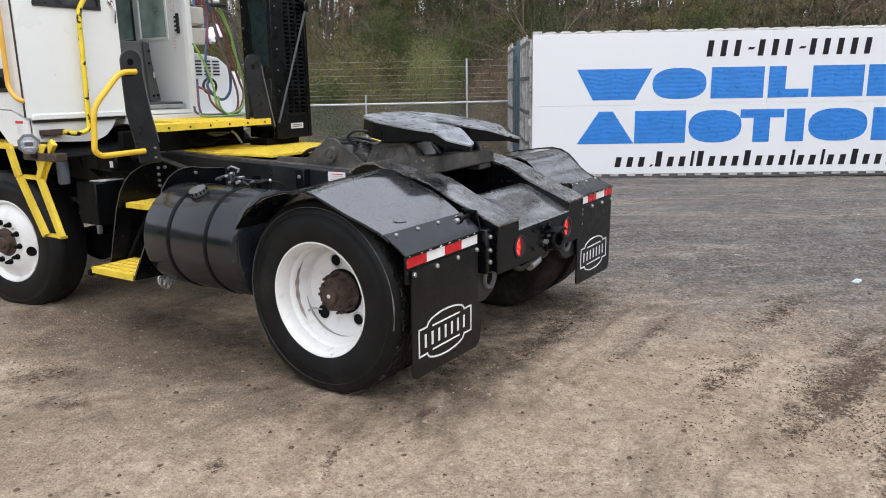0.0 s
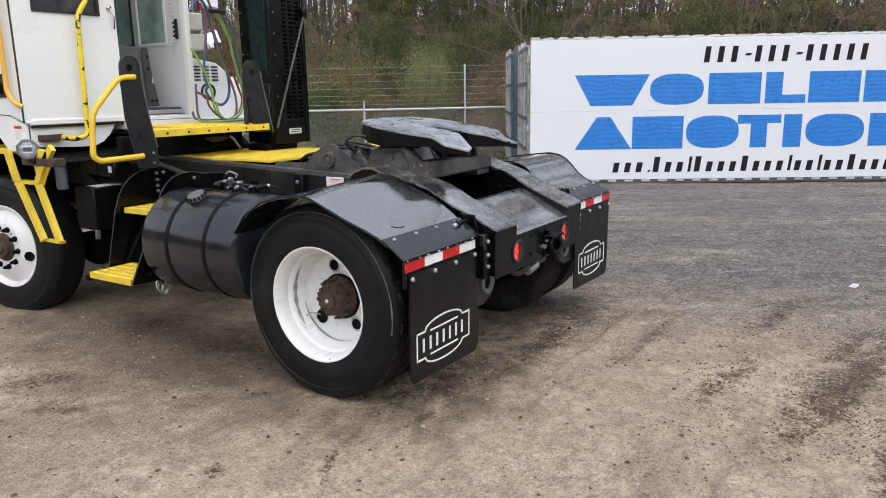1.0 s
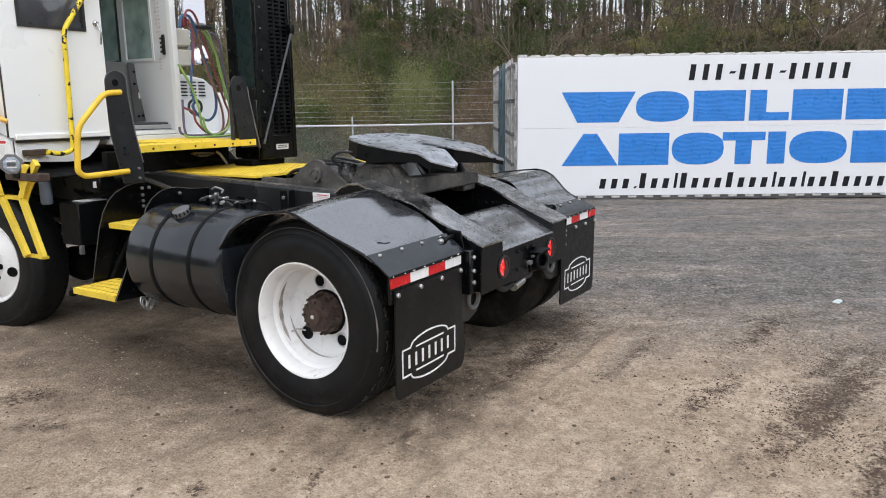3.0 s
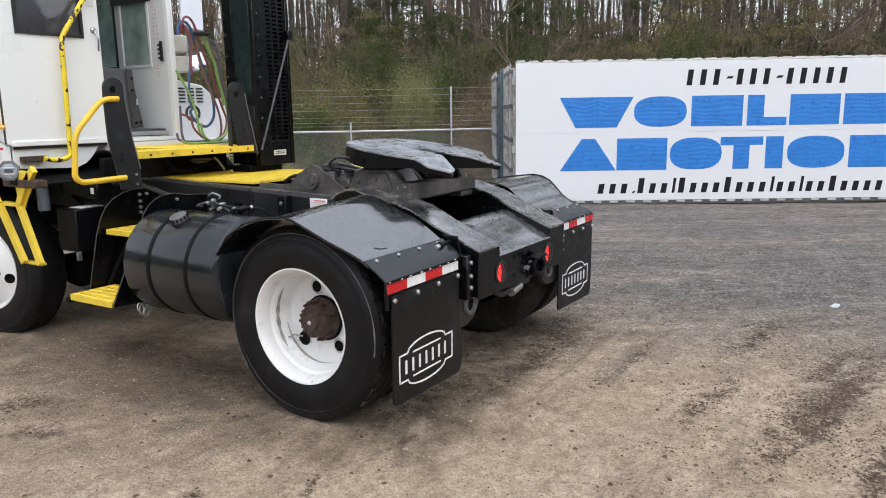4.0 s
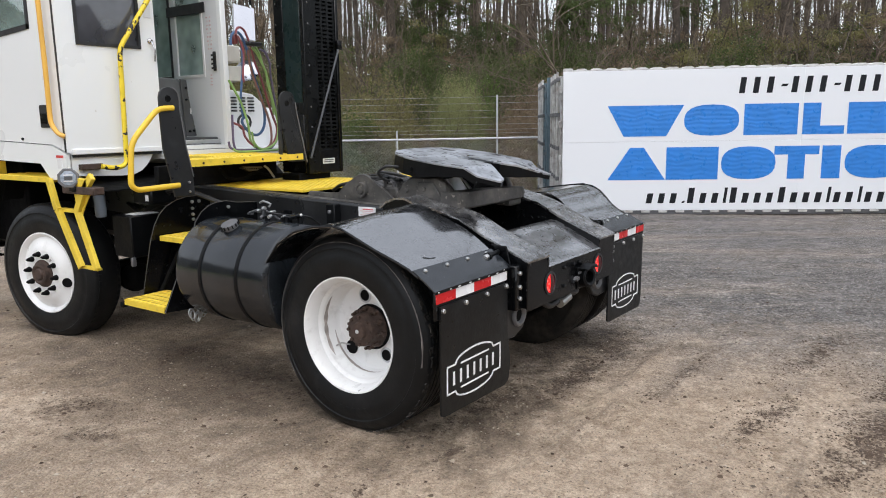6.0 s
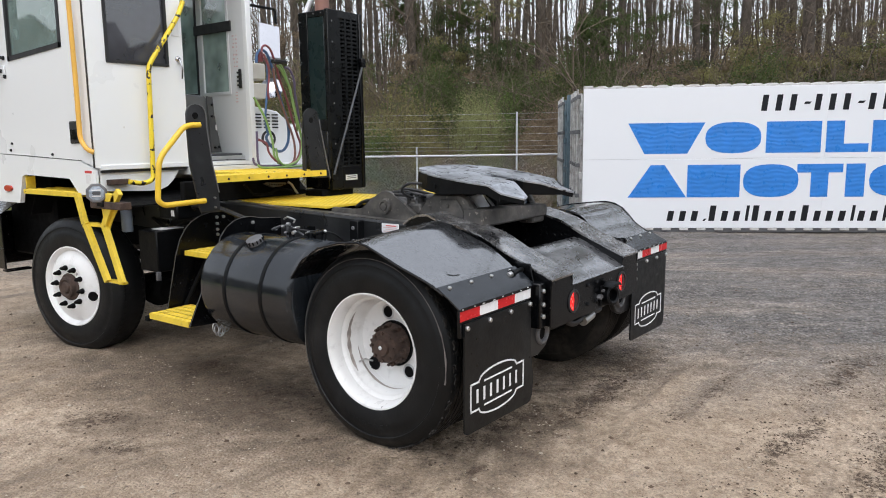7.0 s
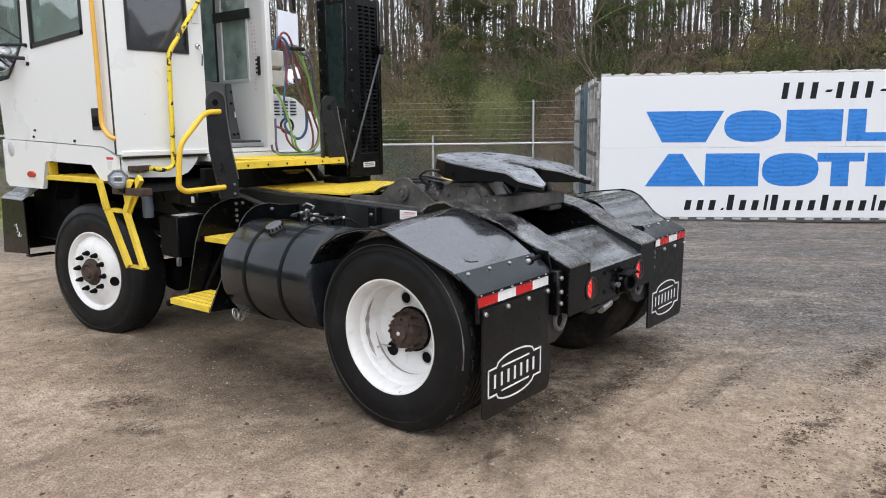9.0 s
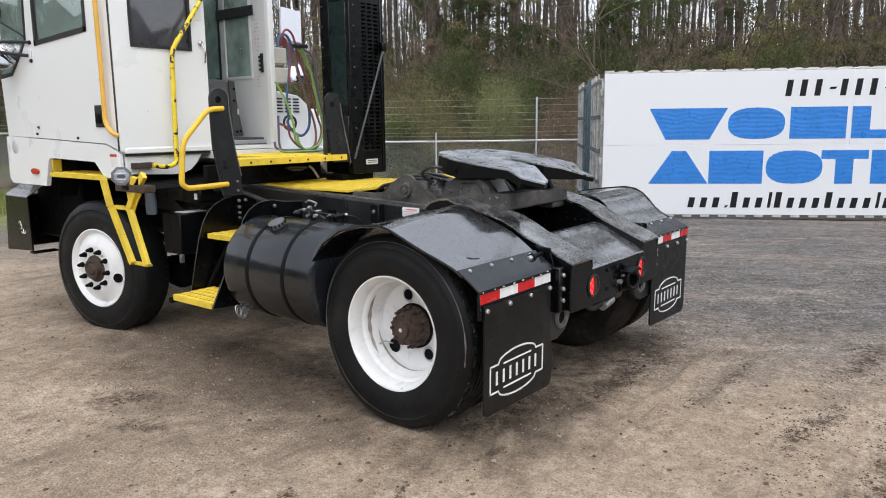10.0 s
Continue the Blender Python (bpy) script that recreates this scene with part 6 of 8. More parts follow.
part("boom_web", box(bmesh.new(), -0.24, 0.24, -0.03, 0.30, 1.05, 1.085, 0.01), BLACK_MATT, truck)
part("pivot_tube", rod(bmesh.new(), (-0.38, 0.53, 1.145), (0.38, 0.53, 1.145), 0.045, 16), STEEL_DUST, truck)
# guide plate: its near-white colour stands for the sky it reflects
bm = bmesh.new()
quad = [Vector(c) for c in ((-0.102, 0.045, 1.119), (0.023, 0.045, 1.123), (-0.025, 0.10, 1.232), (-0.135, 0.10, 1.216))]
face_n = (quad[1] - quad[0]).cross(quad[3] - quad[0]).normalized()
lo_, hi_ = [bm.verts.new(c + face_n * -0.006) for c in quad], [bm.verts.new(c) for c in quad]
bm.faces.new(lo_)
bm.faces.new(hi_)
for i in range(4):
    bm.faces.new((lo_[i], lo_[(i + 1) % 4], hi_[(i + 1) % 4], hi_[i]))
part("bright_strap", bm, PALE_STEEL, truck, "steel guide plate with reflected sky put into its pale colour")
part("bright_rod", rod(bmesh.new(), (-0.005, 0.01, 1.135), (0.105, 0.20, 1.250), 0.009, 8), BOLT, truck, "bright steel rod")
part("saddle", prism(bmesh.new(), [(0.0, 1.08), (0.36, 1.08), (0.36, 1.19), (0.30, 1.235), (0.05, 1.235)], "y", 0.0, 0.10, 0.006), BLACK_MATT, truck, "black saddle block under the plate")
for s in (-1, 1):
    bm = bmesh.new()
    rod(bm, (0.12 * s, -0.10, 0.85), (0.12 * s, 0.35, 1.05), 0.05, 14)
    part("lift_cylinder", bm, BLACK_MATT, truck, "black hydraulic lift cylinder")

# coupling plate: a horseshoe, tipped back a little
def coupling_plate():
    tilt = Matrix.Translation((0.004, -0.006, 1.317)) @ Matrix.Rotation(radians(8.3), 4, 'X') @ Matrix.Diagonal((0.98, 0.98, 1, 1))
    # flat body, then two ramp ends that fold down either side of the flared slot
    outer = [(0.385, -0.19), (0.43, -0.05), (0.44, 0.10), (0.42, 0.22), (0.365, 0.33), (0.26, 0.41), (0.10, 0.445)]
    throat = [(0.055, -0.16), (0.046, -0.06), (0.042, 0.05), (0.033, 0.095), (0.014, 0.12)]
    half = throat[::-1] + outer
    outline = half + [(-x, y) for x, y in reversed(half)]
    end = [(0.385, -0.19, 0.0), (0.358, -0.26, -0.032), (0.312, -0.382, -0.044), (0.300, -0.388, -0.045), (0.245, -0.372, -0.038), (0.13, -0.235, -0.006), (0.055, -0.16, 0.0)]
    bm = bmesh.new()
    prism(bm, outline, "z", -0.007, 0.0, m=tilt)
    for s in (-1, 1):
        hi = [bm.verts.new(tilt @ Vector((x * s, y, z))) for x, y, z in end]
        lo = [bm.verts.new(tilt @ Vector((x * s, y, z - 0.009))) for x, y, z in end]
        mid = bm.verts.new(tilt @ Vector((0.235 * s, -0.25, -0.014)))
        k = len(end)
        for i in range(k):
            j = (i + 1) % k
            bm.faces.new((hi[i], hi[j], mid))
            if i < k - 1:
                bm.faces.new((hi[i], hi[j], lo[j], lo[i]))
        bm.faces.new(lo)
    bmesh.ops.triangulate(bm, faces=[f for f in bm.faces if len(f.verts) > 4])
    plate = part("coupling_plate", bm, PLATE_STEEL, truck, "greased steel horseshoe coupling plate with ramped ends", smooth=20)
    for s in (-1, 1):
        bm = bmesh.new()
        ring_ = [(0.225 + (x - 0.225) * 0.97, -0.26 + (y + 0.26) * 0.97, z) for x, y, z in end]
        hi = [bm.verts.new(tilt @ Vector((x * s, y, z - 0.010))) for x, y, z in ring_]
        lo = [bm.verts.new(tilt @ Vector((x * s, y, z - 0.034))) for x, y, z in ring_]
        for i in range(len(ring_)):
            j = (i + 1) % len(ring_)
            bm.faces.new((hi[i], hi[j], lo[j], lo[i]))
        bm.faces.new(lo)
        part("end_web", bm, BLACK_MATT, plate)
    # deep skirt under the rim of the plate
    bm = bmesh.new()
    rim = outer + [(-x, y) for x, y in reversed(outer)]
    rim = [(0.358, -0.26)] + rim + [(-0.358, -0.26)]

    def deep(p):
        return 0.046 + 0.045 * step(-0.15, 0.1, p.y) - 0.022 * step(0.2, 0.42, p.y)
    for i in range(len(rim) - 1):
        p, q = Vector(rim[i]) * 0.995, Vector(rim[i + 1]) * 0.995
        nn = Vector((-(q - p).y, (q - p).x)).normalized() * 0.016
        tp, tq = (-0.040 if abs(v.y + 0.26) < 0.01 else -0.0075 for v in (p, q))
        vs = [bm.verts.new(tilt @ Vector(v)) for v in ((p.x, p.y, tp), (q.x, q.y, tq), (q.x, q.y, tq - deep(q)), (p.x, p.y, tp - deep(p)),
                                                      (p.x + nn.x, p.y + nn.y, tp), (q.x + nn.x, q.y + nn.y, tq), (q.x + nn.x, q.y + nn.y, tq - deep(q)), (p.x + nn.x, p.y + nn.y, tp - deep(p)))]
        for f in ((0, 1, 2, 3), (4, 7, 6, 5), (3, 2, 6, 7), (0, 3, 7, 4), (1, 5, 6, 2)):
            bm.faces.new([vs[k] for k in f])
    bmesh.ops.remove_doubles(bm, verts=bm.verts, dist=0.0005)
    part("skirt", bm, BLACK_MATT, plate)
    # walls of the slot, shallower towards the ends
    for s in (-1, 1):
        way = [(0.014, 0.12, 0, 0.075), (0.042, 0.05, 0, 0.08), (0.055, -0.16, 0, 0.085), (0.13, -0.235, -0.006, 0.075), (0.245, -0.372, -0.038, 0.024)]
        bm = bmesh.new()
        for (x0, y0, z0, d0), (x1, y1, z1, d1) in zip(way, way[1:]):
            c_ = [tilt @ Vector(((x + o) * s, y, z - dz)) for o in (0.002, 0.012) for x, y, z, dz in ((x0, y0, z0, 0.010), (x1, y1, z1, 0.010), (x1, y1, z1, d1), (x0, y0, z0, d0))]
            v_ = [bm.verts.new(c) for c in c_]
            for f in ((0, 1, 2, 3), (7, 6, 5, 4), (3, 2, 6, 7), (0, 4, 5, 1), (0, 3, 7, 4), (1, 5, 6, 2)):
                bm.faces.new([v_[k] for k in f])
        part("slot_wall", bm, BLACK_MATT, plate)
    for s in (-1, 1):
        bm = bmesh.new()
        prism(bm, [(-0.08, -0.02), (0.16, -0.02), (0.12, -0.09), (-0.04, -0.09)], "x", 0.31 * s - 0.05, 0.31 * s + 0.05, 0.008, m=tilt)
        part("pivot_pocket", bm, BLACK_MATT, plate)
    bm = bmesh.new()
    rod(bm, tilt @ Vector((-0.44, 0.15, -0.06)), tilt @ Vector((0.05, 0.16, -0.06)), 0.014, 8)
    part("release_rod", bm, BLACK_MATT, plate)
    # jaw with a bright worn face
    part("jaw", box(bmesh.new(), -0.08, 0.08, 0.12, 0.26, -0.08, -0.03, 0.01, tilt), STEEL_DUST, plate)
    bm = bmesh.new()
    tube(bm, curve([(-0.36, 0.26, 1.285), (-0.42, 0.33, 1.29), (-0.425, 0.385, 1.25), (-0.37, 0.37, 1.205), (-0.28, 0.32, 1.20)], 8), 0.008, 8)
    part("air_line", bm, HOSE_BLACK, plate, "black air line looping to the plate")


coupling_plate()
for k in range(5):
    x = -0.22 + 0.09 * k
    part("hydraulic_hose", tube(bmesh.new(), curve([(x, 0.95, 1.11), (x - 0.05, 0.80, 1.16 + 0.012 * k), (x + 0.04, 0.62, 1.17), (x, 0.5, 1.12)], 6), 0.012, 7), HOSE_BLACK, truck, "black hydraulic hose")

# valve block, fittings and pins between the pivot and the pedestal
vb = part("valve_block", box(bmesh.new(), -0.36, -0.24, 0.30, 0.44, 1.10, 1.165, 0.012), STEEL_DUST, truck, "dusty valve block beside the pivot")
part("knob", revolve(bmesh.new(), [(0, 0.05), (0.020, 0.048), (0.026, 0.036), (0.022, 0.022), (0.012, 0.018), (0.012, 0)], axis_m((-0.30, 0.43, 1.178), (-0.2, -0.1, 1)), 14), BLACK_MATT, vb, "black valve knob")
for k, (px_, py_, ln_) in enumerate(((-0.345, 0.40, 0.05), (-0.34, 0.34, 0.035), (-0.26, 0.36, 0.045), (-0.22, 0.41, 0.04))):
    bm = bmesh.new()
    rod(bm, (px_, py_, 1.15), (px_, py_, 1.165 + ln_), 0.011, 6)
    rod(bm, (px_, py_, 1.16 + ln_), (px_ - 0.045, py_ - 0.02, 1.165 + ln_), 0.008, 6)
    part("fitting", bm, GALV_DARK if k % 2 else STEEL_DUST, vb, "dull metal hose fitting")
for pts_ in ([(-0.39, 0.38, 1.215), (-0.40, 0.44, 1.22), (-0.34, 0.56, 1.20), (-0.28, 0.70, 1.15)], [(-0.30, 0.36, 1.21), (-0.28, 0.48, 1.23), (-0.22, 0.60, 1.19), (-0.15, 0.72, 1.14)]):
    part("valve_hose", tube(bmesh.new(), curve(pts_, 7), 0.009, 7), HOSE_BLACK, vb)

# fuel tank with straps, cap and fittings
TX, TZ, TR, TY0, TY1 = -0.945, 0.700, 0.300, 0.50, 1.26
m = axis_m((TX, TY0, TZ), (0, 1, 0))
L = TY1 - TY0
tank = part("fuel_tank", revolve(bmesh.new(), [(0, -0.012), (TR - 0.05, -0.008), (TR - 0.02, 0.0), (TR - 0.004, 0.012), (TR, 0.03), (TR, L - 0.03), (TR - 0.004, L - 0.012), (TR - 0.02, L), (TR - 0.05, L + 0.008), (0, L + 0.012)], m, 64), TANK_BLACK, truck, "round black fuel tank held by two straps")
for h in (0.215, 0.525):
    part("strap", revolve(bmesh.new(), [(TR + 0.001, h - 0.013), (TR + 0.005, h - 0.011), (TR + 0.005, h + 0.011), (TR + 0.001, h + 0.013)], m, 64), BLACK_MATT, tank, "black rubber-lined strap")
cm = axis_m((TX - 0.13, 0.935, TZ + 0.268), (-0.42, 0, 0.9))
cap = part("filler_cap", revolve(bmesh.new(), [(0, 0.036), (0.040, 0.036), (0.050, 0.032), (0.052, 0.012), (0.043, 0.010), (0.043, -0.01)], cm, 24), GALV_DARK, tank, "ribbed dull grey filler cap")
for i in range(14):
    a = 2 * math.pi * i / 14
    part("rib", box(bmesh.new(), 0.048, 0.056, -0.004, 0.004, 0.014, 0.033, m=cm @ Matrix.Rotation(a, 4, 'Z')), BLACK_MATT, cap)
for x, y, hgt in ((TX + 0.02, 0.80, 0.05), (TX + 0.07, 0.70, 0.04), (TX + 0.1, 0.62, 0.05)):
    bm = bmesh.new()
    rod(bm, (x, y, TZ + TR - 0.02), (x, y, TZ + TR + hgt * 0.6), 0.016, 10)
    rod(bm, (x - 0.03, y, TZ + TR + hgt * 0.4), (x + 0.04, y + 0.03, TZ + TR + hgt * 0.5), 0.008, 8)
    part("fitting", bm, BLACK_MATT, tank, "black fuel line fitting")
bm = bmesh.new()
tube(bm, curve([(TX + 0.02, 0.80, TZ + TR + 0.05), (TX + 0.08, 0.86, TZ + TR + 0.035), (TX + 0.2, 0.82, TZ + TR + 0.01), (TX + 0.32, 0.9, TZ + TR)], 8), 0.006, 6)
tube(bm, curve([(TX + 0.07, 0.7, TZ + TR + 0.02), (TX + 0.14, 0.68, TZ + TR + 0.02), (TX + 0.25, 0.7, TZ + TR + 0.0), (TX + 0.36, 0.72, TZ + TR - 0.06)], 8), 0.006, 6)
part("fuel_line", bm, HOSE_BLACK, tank)
part("silver_clip", box(bmesh.new(), TX + 0.05, TX + 0.09, 0.80, 0.82, TZ + TR + 0.04, TZ + TR + 0.052, 0.003), BOLT, tank, "bare metal clip")
for x, y, z in ((TX + 0.03, 0.78, 0.035), (TX + 0.08, 0.72, 0.03), (TX + 0.11, 0.63, 0.03)):
    part("pipe_nut", rod(bmesh.new(), (x - 0.02, y, TZ + TR + z - 0.012), (x + 0.01, y + 0.012, TZ + TR + z - 0.008), 0.010, 6), BOLT, tank, "bare metal pipe nut")
valve = part("fuel_valve", rod(bmesh.new(), (-0.86, 0.905, 0.985), (-0.86, 0.905, 1.062), 0.011, 10), STRUT_GREY, tank, "dull metal fuel valve with a bright lever")
part("lever", tube(bmesh.new(), [(-0.86, 0.935, 1.088), (-0.86, 0.905, 1.102), (-0.87, 0.86, 1.098), (-0.875, 0.822, 1.090), (-0.875, 0.838, 1.074)], 0.006, 7), BOLT, valve, "bright bent lever")
part("elbow", tube(bmesh.new(), rounded([(-0.88, 1.02, 1.022), (-0.87, 0.96, 1.045), (-0.86, 0.905, 1.05), (-0.84, 0.87, 1.03), (-0.80, 0.84, 0.99)], 0.02), 0.008, 8), STRUT_GREY, valve, "grey pipe elbow")
for y_, z_ in ((1.0, 1.032), (0.93, 1.048), (0.885, 1.066), (0.905, 1.012)):
    part("union_nut", rod(bmesh.new(), (-0.872, y_ - 0.011, z_ - 0.004), (-0.872, y_ + 0.011, z_ - 0.004), 0.011, 6), BOLT if z_ > 1.04 else GALV_DARK, valve)
tail = part("return_pipe", tube(bmesh.new(), rounded([(-0.87, 0.75, 0.985), (-0.865, 0.70, 1.012), (-0.86, 0.60, 1.036)], 0.02), 0.012, 8), BLACK, tank, "black return pipe")
part("pipe_end", revolve(bmesh.new(), [(0, 0.014), (0.007, 0.011), (0.010, 0.004), (0.009, -0.006), (0, -0.008)], axis_m((-0.86, 0.595, 1.038), (-0.5, -0.8, 0.2)), 12), BOLT, tail, "bright pipe end")
for y in (0.66, 1.08):
    part("tank_bracket", prism(bmesh.new(), [(-0.70, 0.44), (-0.44, 0.50), (-0.44, 1.0), (-0.52, 1.0), (-0.56, 0.56), (-0.70, 0.50)], "y", y - 0.03, y + 0.03, 0.004), BLACK, truck)

# warning decal on the rail
d = part("warning_decal", box(bmesh.new(), -0.512, -0.506, 0.345, 0.475, 1.000, 1.056, 0.001), WHITE_REFL, truck, "white decal with faint red print")
for k in range(4):
    part("print_bar", box(bmesh.new(), -0.5135, -0.512, 0.36, 0.46 - 0.02 * (k % 2), 1.008 + 0.011 * k, 1.013 + 0.011 * k), (PALE_RED_INK if k < 3 else RED_INK), d)
# brackets and bolts on the rail's outer face
for y in (0.66,):
    b = part("rail_bracket", box(bmesh.new(), -0.56, -0.50, y - 0.035, y + 0.035, 0.90, 1.045 + 0.03 * y, 0.005), BLACK_MATT, truck)
    bolts(b, "bolt", [(-0.56, y, 0.94), (-0.56, y, 1.02)], (-1, 0, 0), 0.012, GALV_DARK)


def grating(name, x0, x1, y0, y1, z, parent, label, lip=0.045, tooth=0.007):
    """A pressed safety step: a frame with a folded lip and rows of toothed openings."""
    t = part(name, box(bmesh.new(), x0, x1, y0, y1, z - 0.006, z, 0.001), YELLOW, parent, label)
    bm = bmesh.new()
    for b in ((x0 - 0.004, x0, y0 - 0.004, y1 + 0.004), (x1, x1 + 0.004, y0 - 0.004, y1 + 0.004), (x0, x1, y0 - 0.004, y0), (x0, x1, y1, y1 + 0.004)):
        box(bm, *b, z - lip, z + 0.002)
    part("lip", bm, YELLOW, t)
    n_x, n_y = max(2, int((x1 - x0) / 0.058)), max(2, int((y1 - y0) / 0.042))
    vs, fs = [], []
    for i in range(n_x):
        for j in range(n_y):
            cx, cy = x0 + (i + 0.5) * (x1 - x0) / n_x, y0 + (j + 0.5) * (y1 - y0) / n_y
            b = len(vs)
            r0, r1 = 0.021, 0.013
            for r, h in ((r0, 0.0005), (r1, tooth)):
                vs.extend([(cx + r * math.cos(math.pi * k / 4), cy + r * 0.7 * math.sin(math.pi * k / 4), z + h) for k in range(8)])
            fs.extend([(b + k, b + (k + 1) % 8, b + 8 + (k + 1) % 8, b + 8 + k) for k in range(8)])
    ob = mesh_ob("tread_teeth", vs, fs, YELLOW, t)
    tagged(ob, "raised anti-slip rims", kind="stuff")
    # flat dim discs put the shade of the openings into colour
    vs, fs = [], []
    for i in range(n_x):
        for j in range(n_y):
            cx, cy = x0 + (i + 0.5) * (x1 - x0) / n_x, y0 + (j + 0.5) * (y1 - y0) / n_y
            b = len(vs)
            vs.extend([(cx + 0.0132 * math.cos(math.pi * k / 4), cy + 0.0093 * math.sin(math.pi * k / 4), z + tooth - 0.001) for k in range(8)])
            fs.append(tuple(range(b, b + 8)))
    ob = mesh_ob("tread_openings", vs, fs, YELLOW_DIM, t)
    tagged(ob, "dim yellow discs for the shaded openings", kind="stuff")
    return t


# steps behind the cab, on curved brackets
grating("lower_step", -1.225, -0.93, 1.42, 1.83, 0.468, truck, "yellow anti-slip lower step", lip=0.035)
grating("upper_step", -0.935, -0.60, 1.42, 1.84, 0.832, truck, "yellow anti-slip upper step", lip=0.03)
for y, edge in ((1.385, [(-1.245, 0.445), (-1.135, 0.665), (-1.03, 0.85), (-0.988, 0.964), (-0.94, 1.02), (-0.88, 1.055), (-0.82, 1.068), (-0.75, 1.07), (-0.67, 1.053), (-0.50, 1.04)]),
                (1.875, [(-1.08, 0.435), (-0.99, 0.80), (-0.952, 0.905), (-0.91, 0.97), (-0.856, 1.018), (-0.78, 1.052), (-0.70, 1.067), (-0.62, 1.068), (-0.50, 1.06)])):
    inner = [(-0.50, 0.78), (-0.80, 0.62), (-1.05, 0.432)] if y < 1.5 else [(-0.50, 0.78), (-0.64, 0.74), (-0.87, 0.435)]
    p = part("step_bracket", prism(bmesh.new(), edge + inner, "y", y - 0.005, y + 0.005), BLACK, truck, "curved black step bracket plate")
    part("worn_edge", tube(bmesh.new(), [(x, y - 0.004, z) for x, z in edge], 0.0024, 5), STEEL_DUST, p, "worn grey edge")
bm = bmesh.new()
box(bm, -1.22, -0.60, 1.875, 1.905, 0.405, 0.440, 0.004)
rod(bm, (-0.95, 1.86, 0.46), (-0.78, 1.80, 0.80), 0.014, 8)
part("step_brace", bm, UNDER, truck)
bolts(truck, "bracket_bolt", [(-0.655, 1.868, z) for z in (1.03, 0.985, 0.945, 0.91)] + [(-0.60, 1.868, 1.03), (-0.74, 1.378, 1.03)], (0, -1, 0), 0.011)
# loose chain hanging from the step
bm = bmesh.new()
for k in range(7):
    c = Vector((-1.12 + 0.014 * k, 1.30 + 0.01 * math.sin(k * 2), 0.425 - 0.03 * math.sin(k * 0.6)))
    tube(bm, [c + Vector((0.02 * math.cos(q), 0.008 * math.sin(q + k), 0.03 * math.sin(q))) for q in (2 * math.pi * i / 10 for i in range(11))], 0.004, 5, cap=False)
part("hanging_wire", bm, BOLT, truck, "coil of bare wire hanging by the step")

# battery or tool box, air filter can and small things behind the front wheel
box1 = part("tool_box", box(bmesh.new(), -0.98, -0.76, 2.10, 2.32, 0.665, 0.95, 0.008), BLACK_MATT, truck, "black steel box behind the front wheel")
part("box_paper", box(bmesh.new(), -0.93, -0.75, 2.12, 2.24, 0.951, 0.955), LABEL_GREY, box1, "pale sheet lying on the box")
part("box_latch", box(bmesh.new(), -0.995, -0.965, 2.09, 2.115, 0.61, 0.67, 0.004), GALV_DARK, box1, "bare metal latch")
part("dark_module", box(bmesh.new(), -0.86, -0.66, 2.02, 2.24, 1.02, 1.12, 0.01), BLACK_MATT, truck)
part("module_label", box(bmesh.new(), -0.90, -0.895, 2.0, 2.03, 1.05, 1.09), LABEL_GREY, truck)
can = part("filter_can", revolve(bmesh.new(), [(0, 0), (0.033, 0), (0.037, 0.01), (0.037, 0.14), (0.033, 0.155), (0.026, 0.16), (0.026, 0.19), (0, 0.19)], axis_m((-1.065, 2.30, 0.945), (0, 0, 1)), 22), CAN_BLUE, truck, "blue-grey screw-on filter can")
bm = bmesh.new()
for a in (((-0.6, 1.5, 1.0), (-0.75, 1.8, 1.12), (-0.7, 2.2, 1.08), (-0.6, 2.6, 1.1)), ((-0.55, 1.9, 0.85), (-0.7, 2.1, 0.98), (-0.62, 2.5, 0.9), (-0.5, 2.9, 0.95)), ((-0.7, 1.95, 1.2), (-0.72, 2.05, 1.05), (-0.66, 2.1, 0.9), (-0.6, 2.3, 0.7))):
    tube(bm, curve(a, 8), 0.016, 7)
part("cable_bundle", bm, HOSE_BLACK, truck)

# yellow access ladder and platform ahead of it
lad = grating("arch_step", -1.215, -0.95, 2.64, 3.44, 1.207, truck, "yellow step platform in the wheel arch", lip=0.03)
part("arch_end", box(bmesh.new(), -1.19, -1.12, 3.452, 3.464, 1.21, 1.305, 0.003), YELLOW, lad, "yellow end plate inside the arch")


def flat_bar(bm, pts, w, t, side):
    """A flat bar along a path in the y, z plane at x = side."""
    for (y0, z0), (y1, z1) in zip(pts, pts[1:]):
        p, q = Vector((y0, z0)), Vector((y1, z1))
        d = (q - p).normalized()
        n = Vector((-d.y, d.x)) * w / 2
        prism(bm, [tuple(p + n), tuple(p - n), tuple(q - n), tuple(q + n)], "x", side - t, side, 0.002)
    return bm
part("ladder_rail", flat_bar(bmesh.new(), [(2.615, 1.20), (2.545, 1.005), (2.525, 0.99), (2.305, 0.625)], 0.05, 0.03, -1.215), YELLOW, truck, "yellow ladder side bar")
part("ladder_rail", flat_bar(bmesh.new(), [(2.10, 1.235), (2.23, 1.115), (2.315, 1.0), (2.145, 0.625)], 0.05, 0.03, -1.2), YELLOW, truck, "yellow ladder side bar")
part("ladder_rail", flat_bar(bmesh.new(), [(2.42, 1.20), (2.15, 1.185)], 0.055, 0.04, -1.19), YELLOW, truck)
part("ladder_rail", prism(bmesh.new(), [(2.36, 1.12), (2.16, 1.12), (2.235, 1.04), (2.285, 0.97), (2.335, 0.99)], "x", -1.205, -1.197), YELLOW, truck, "flat yellow gusset plate")
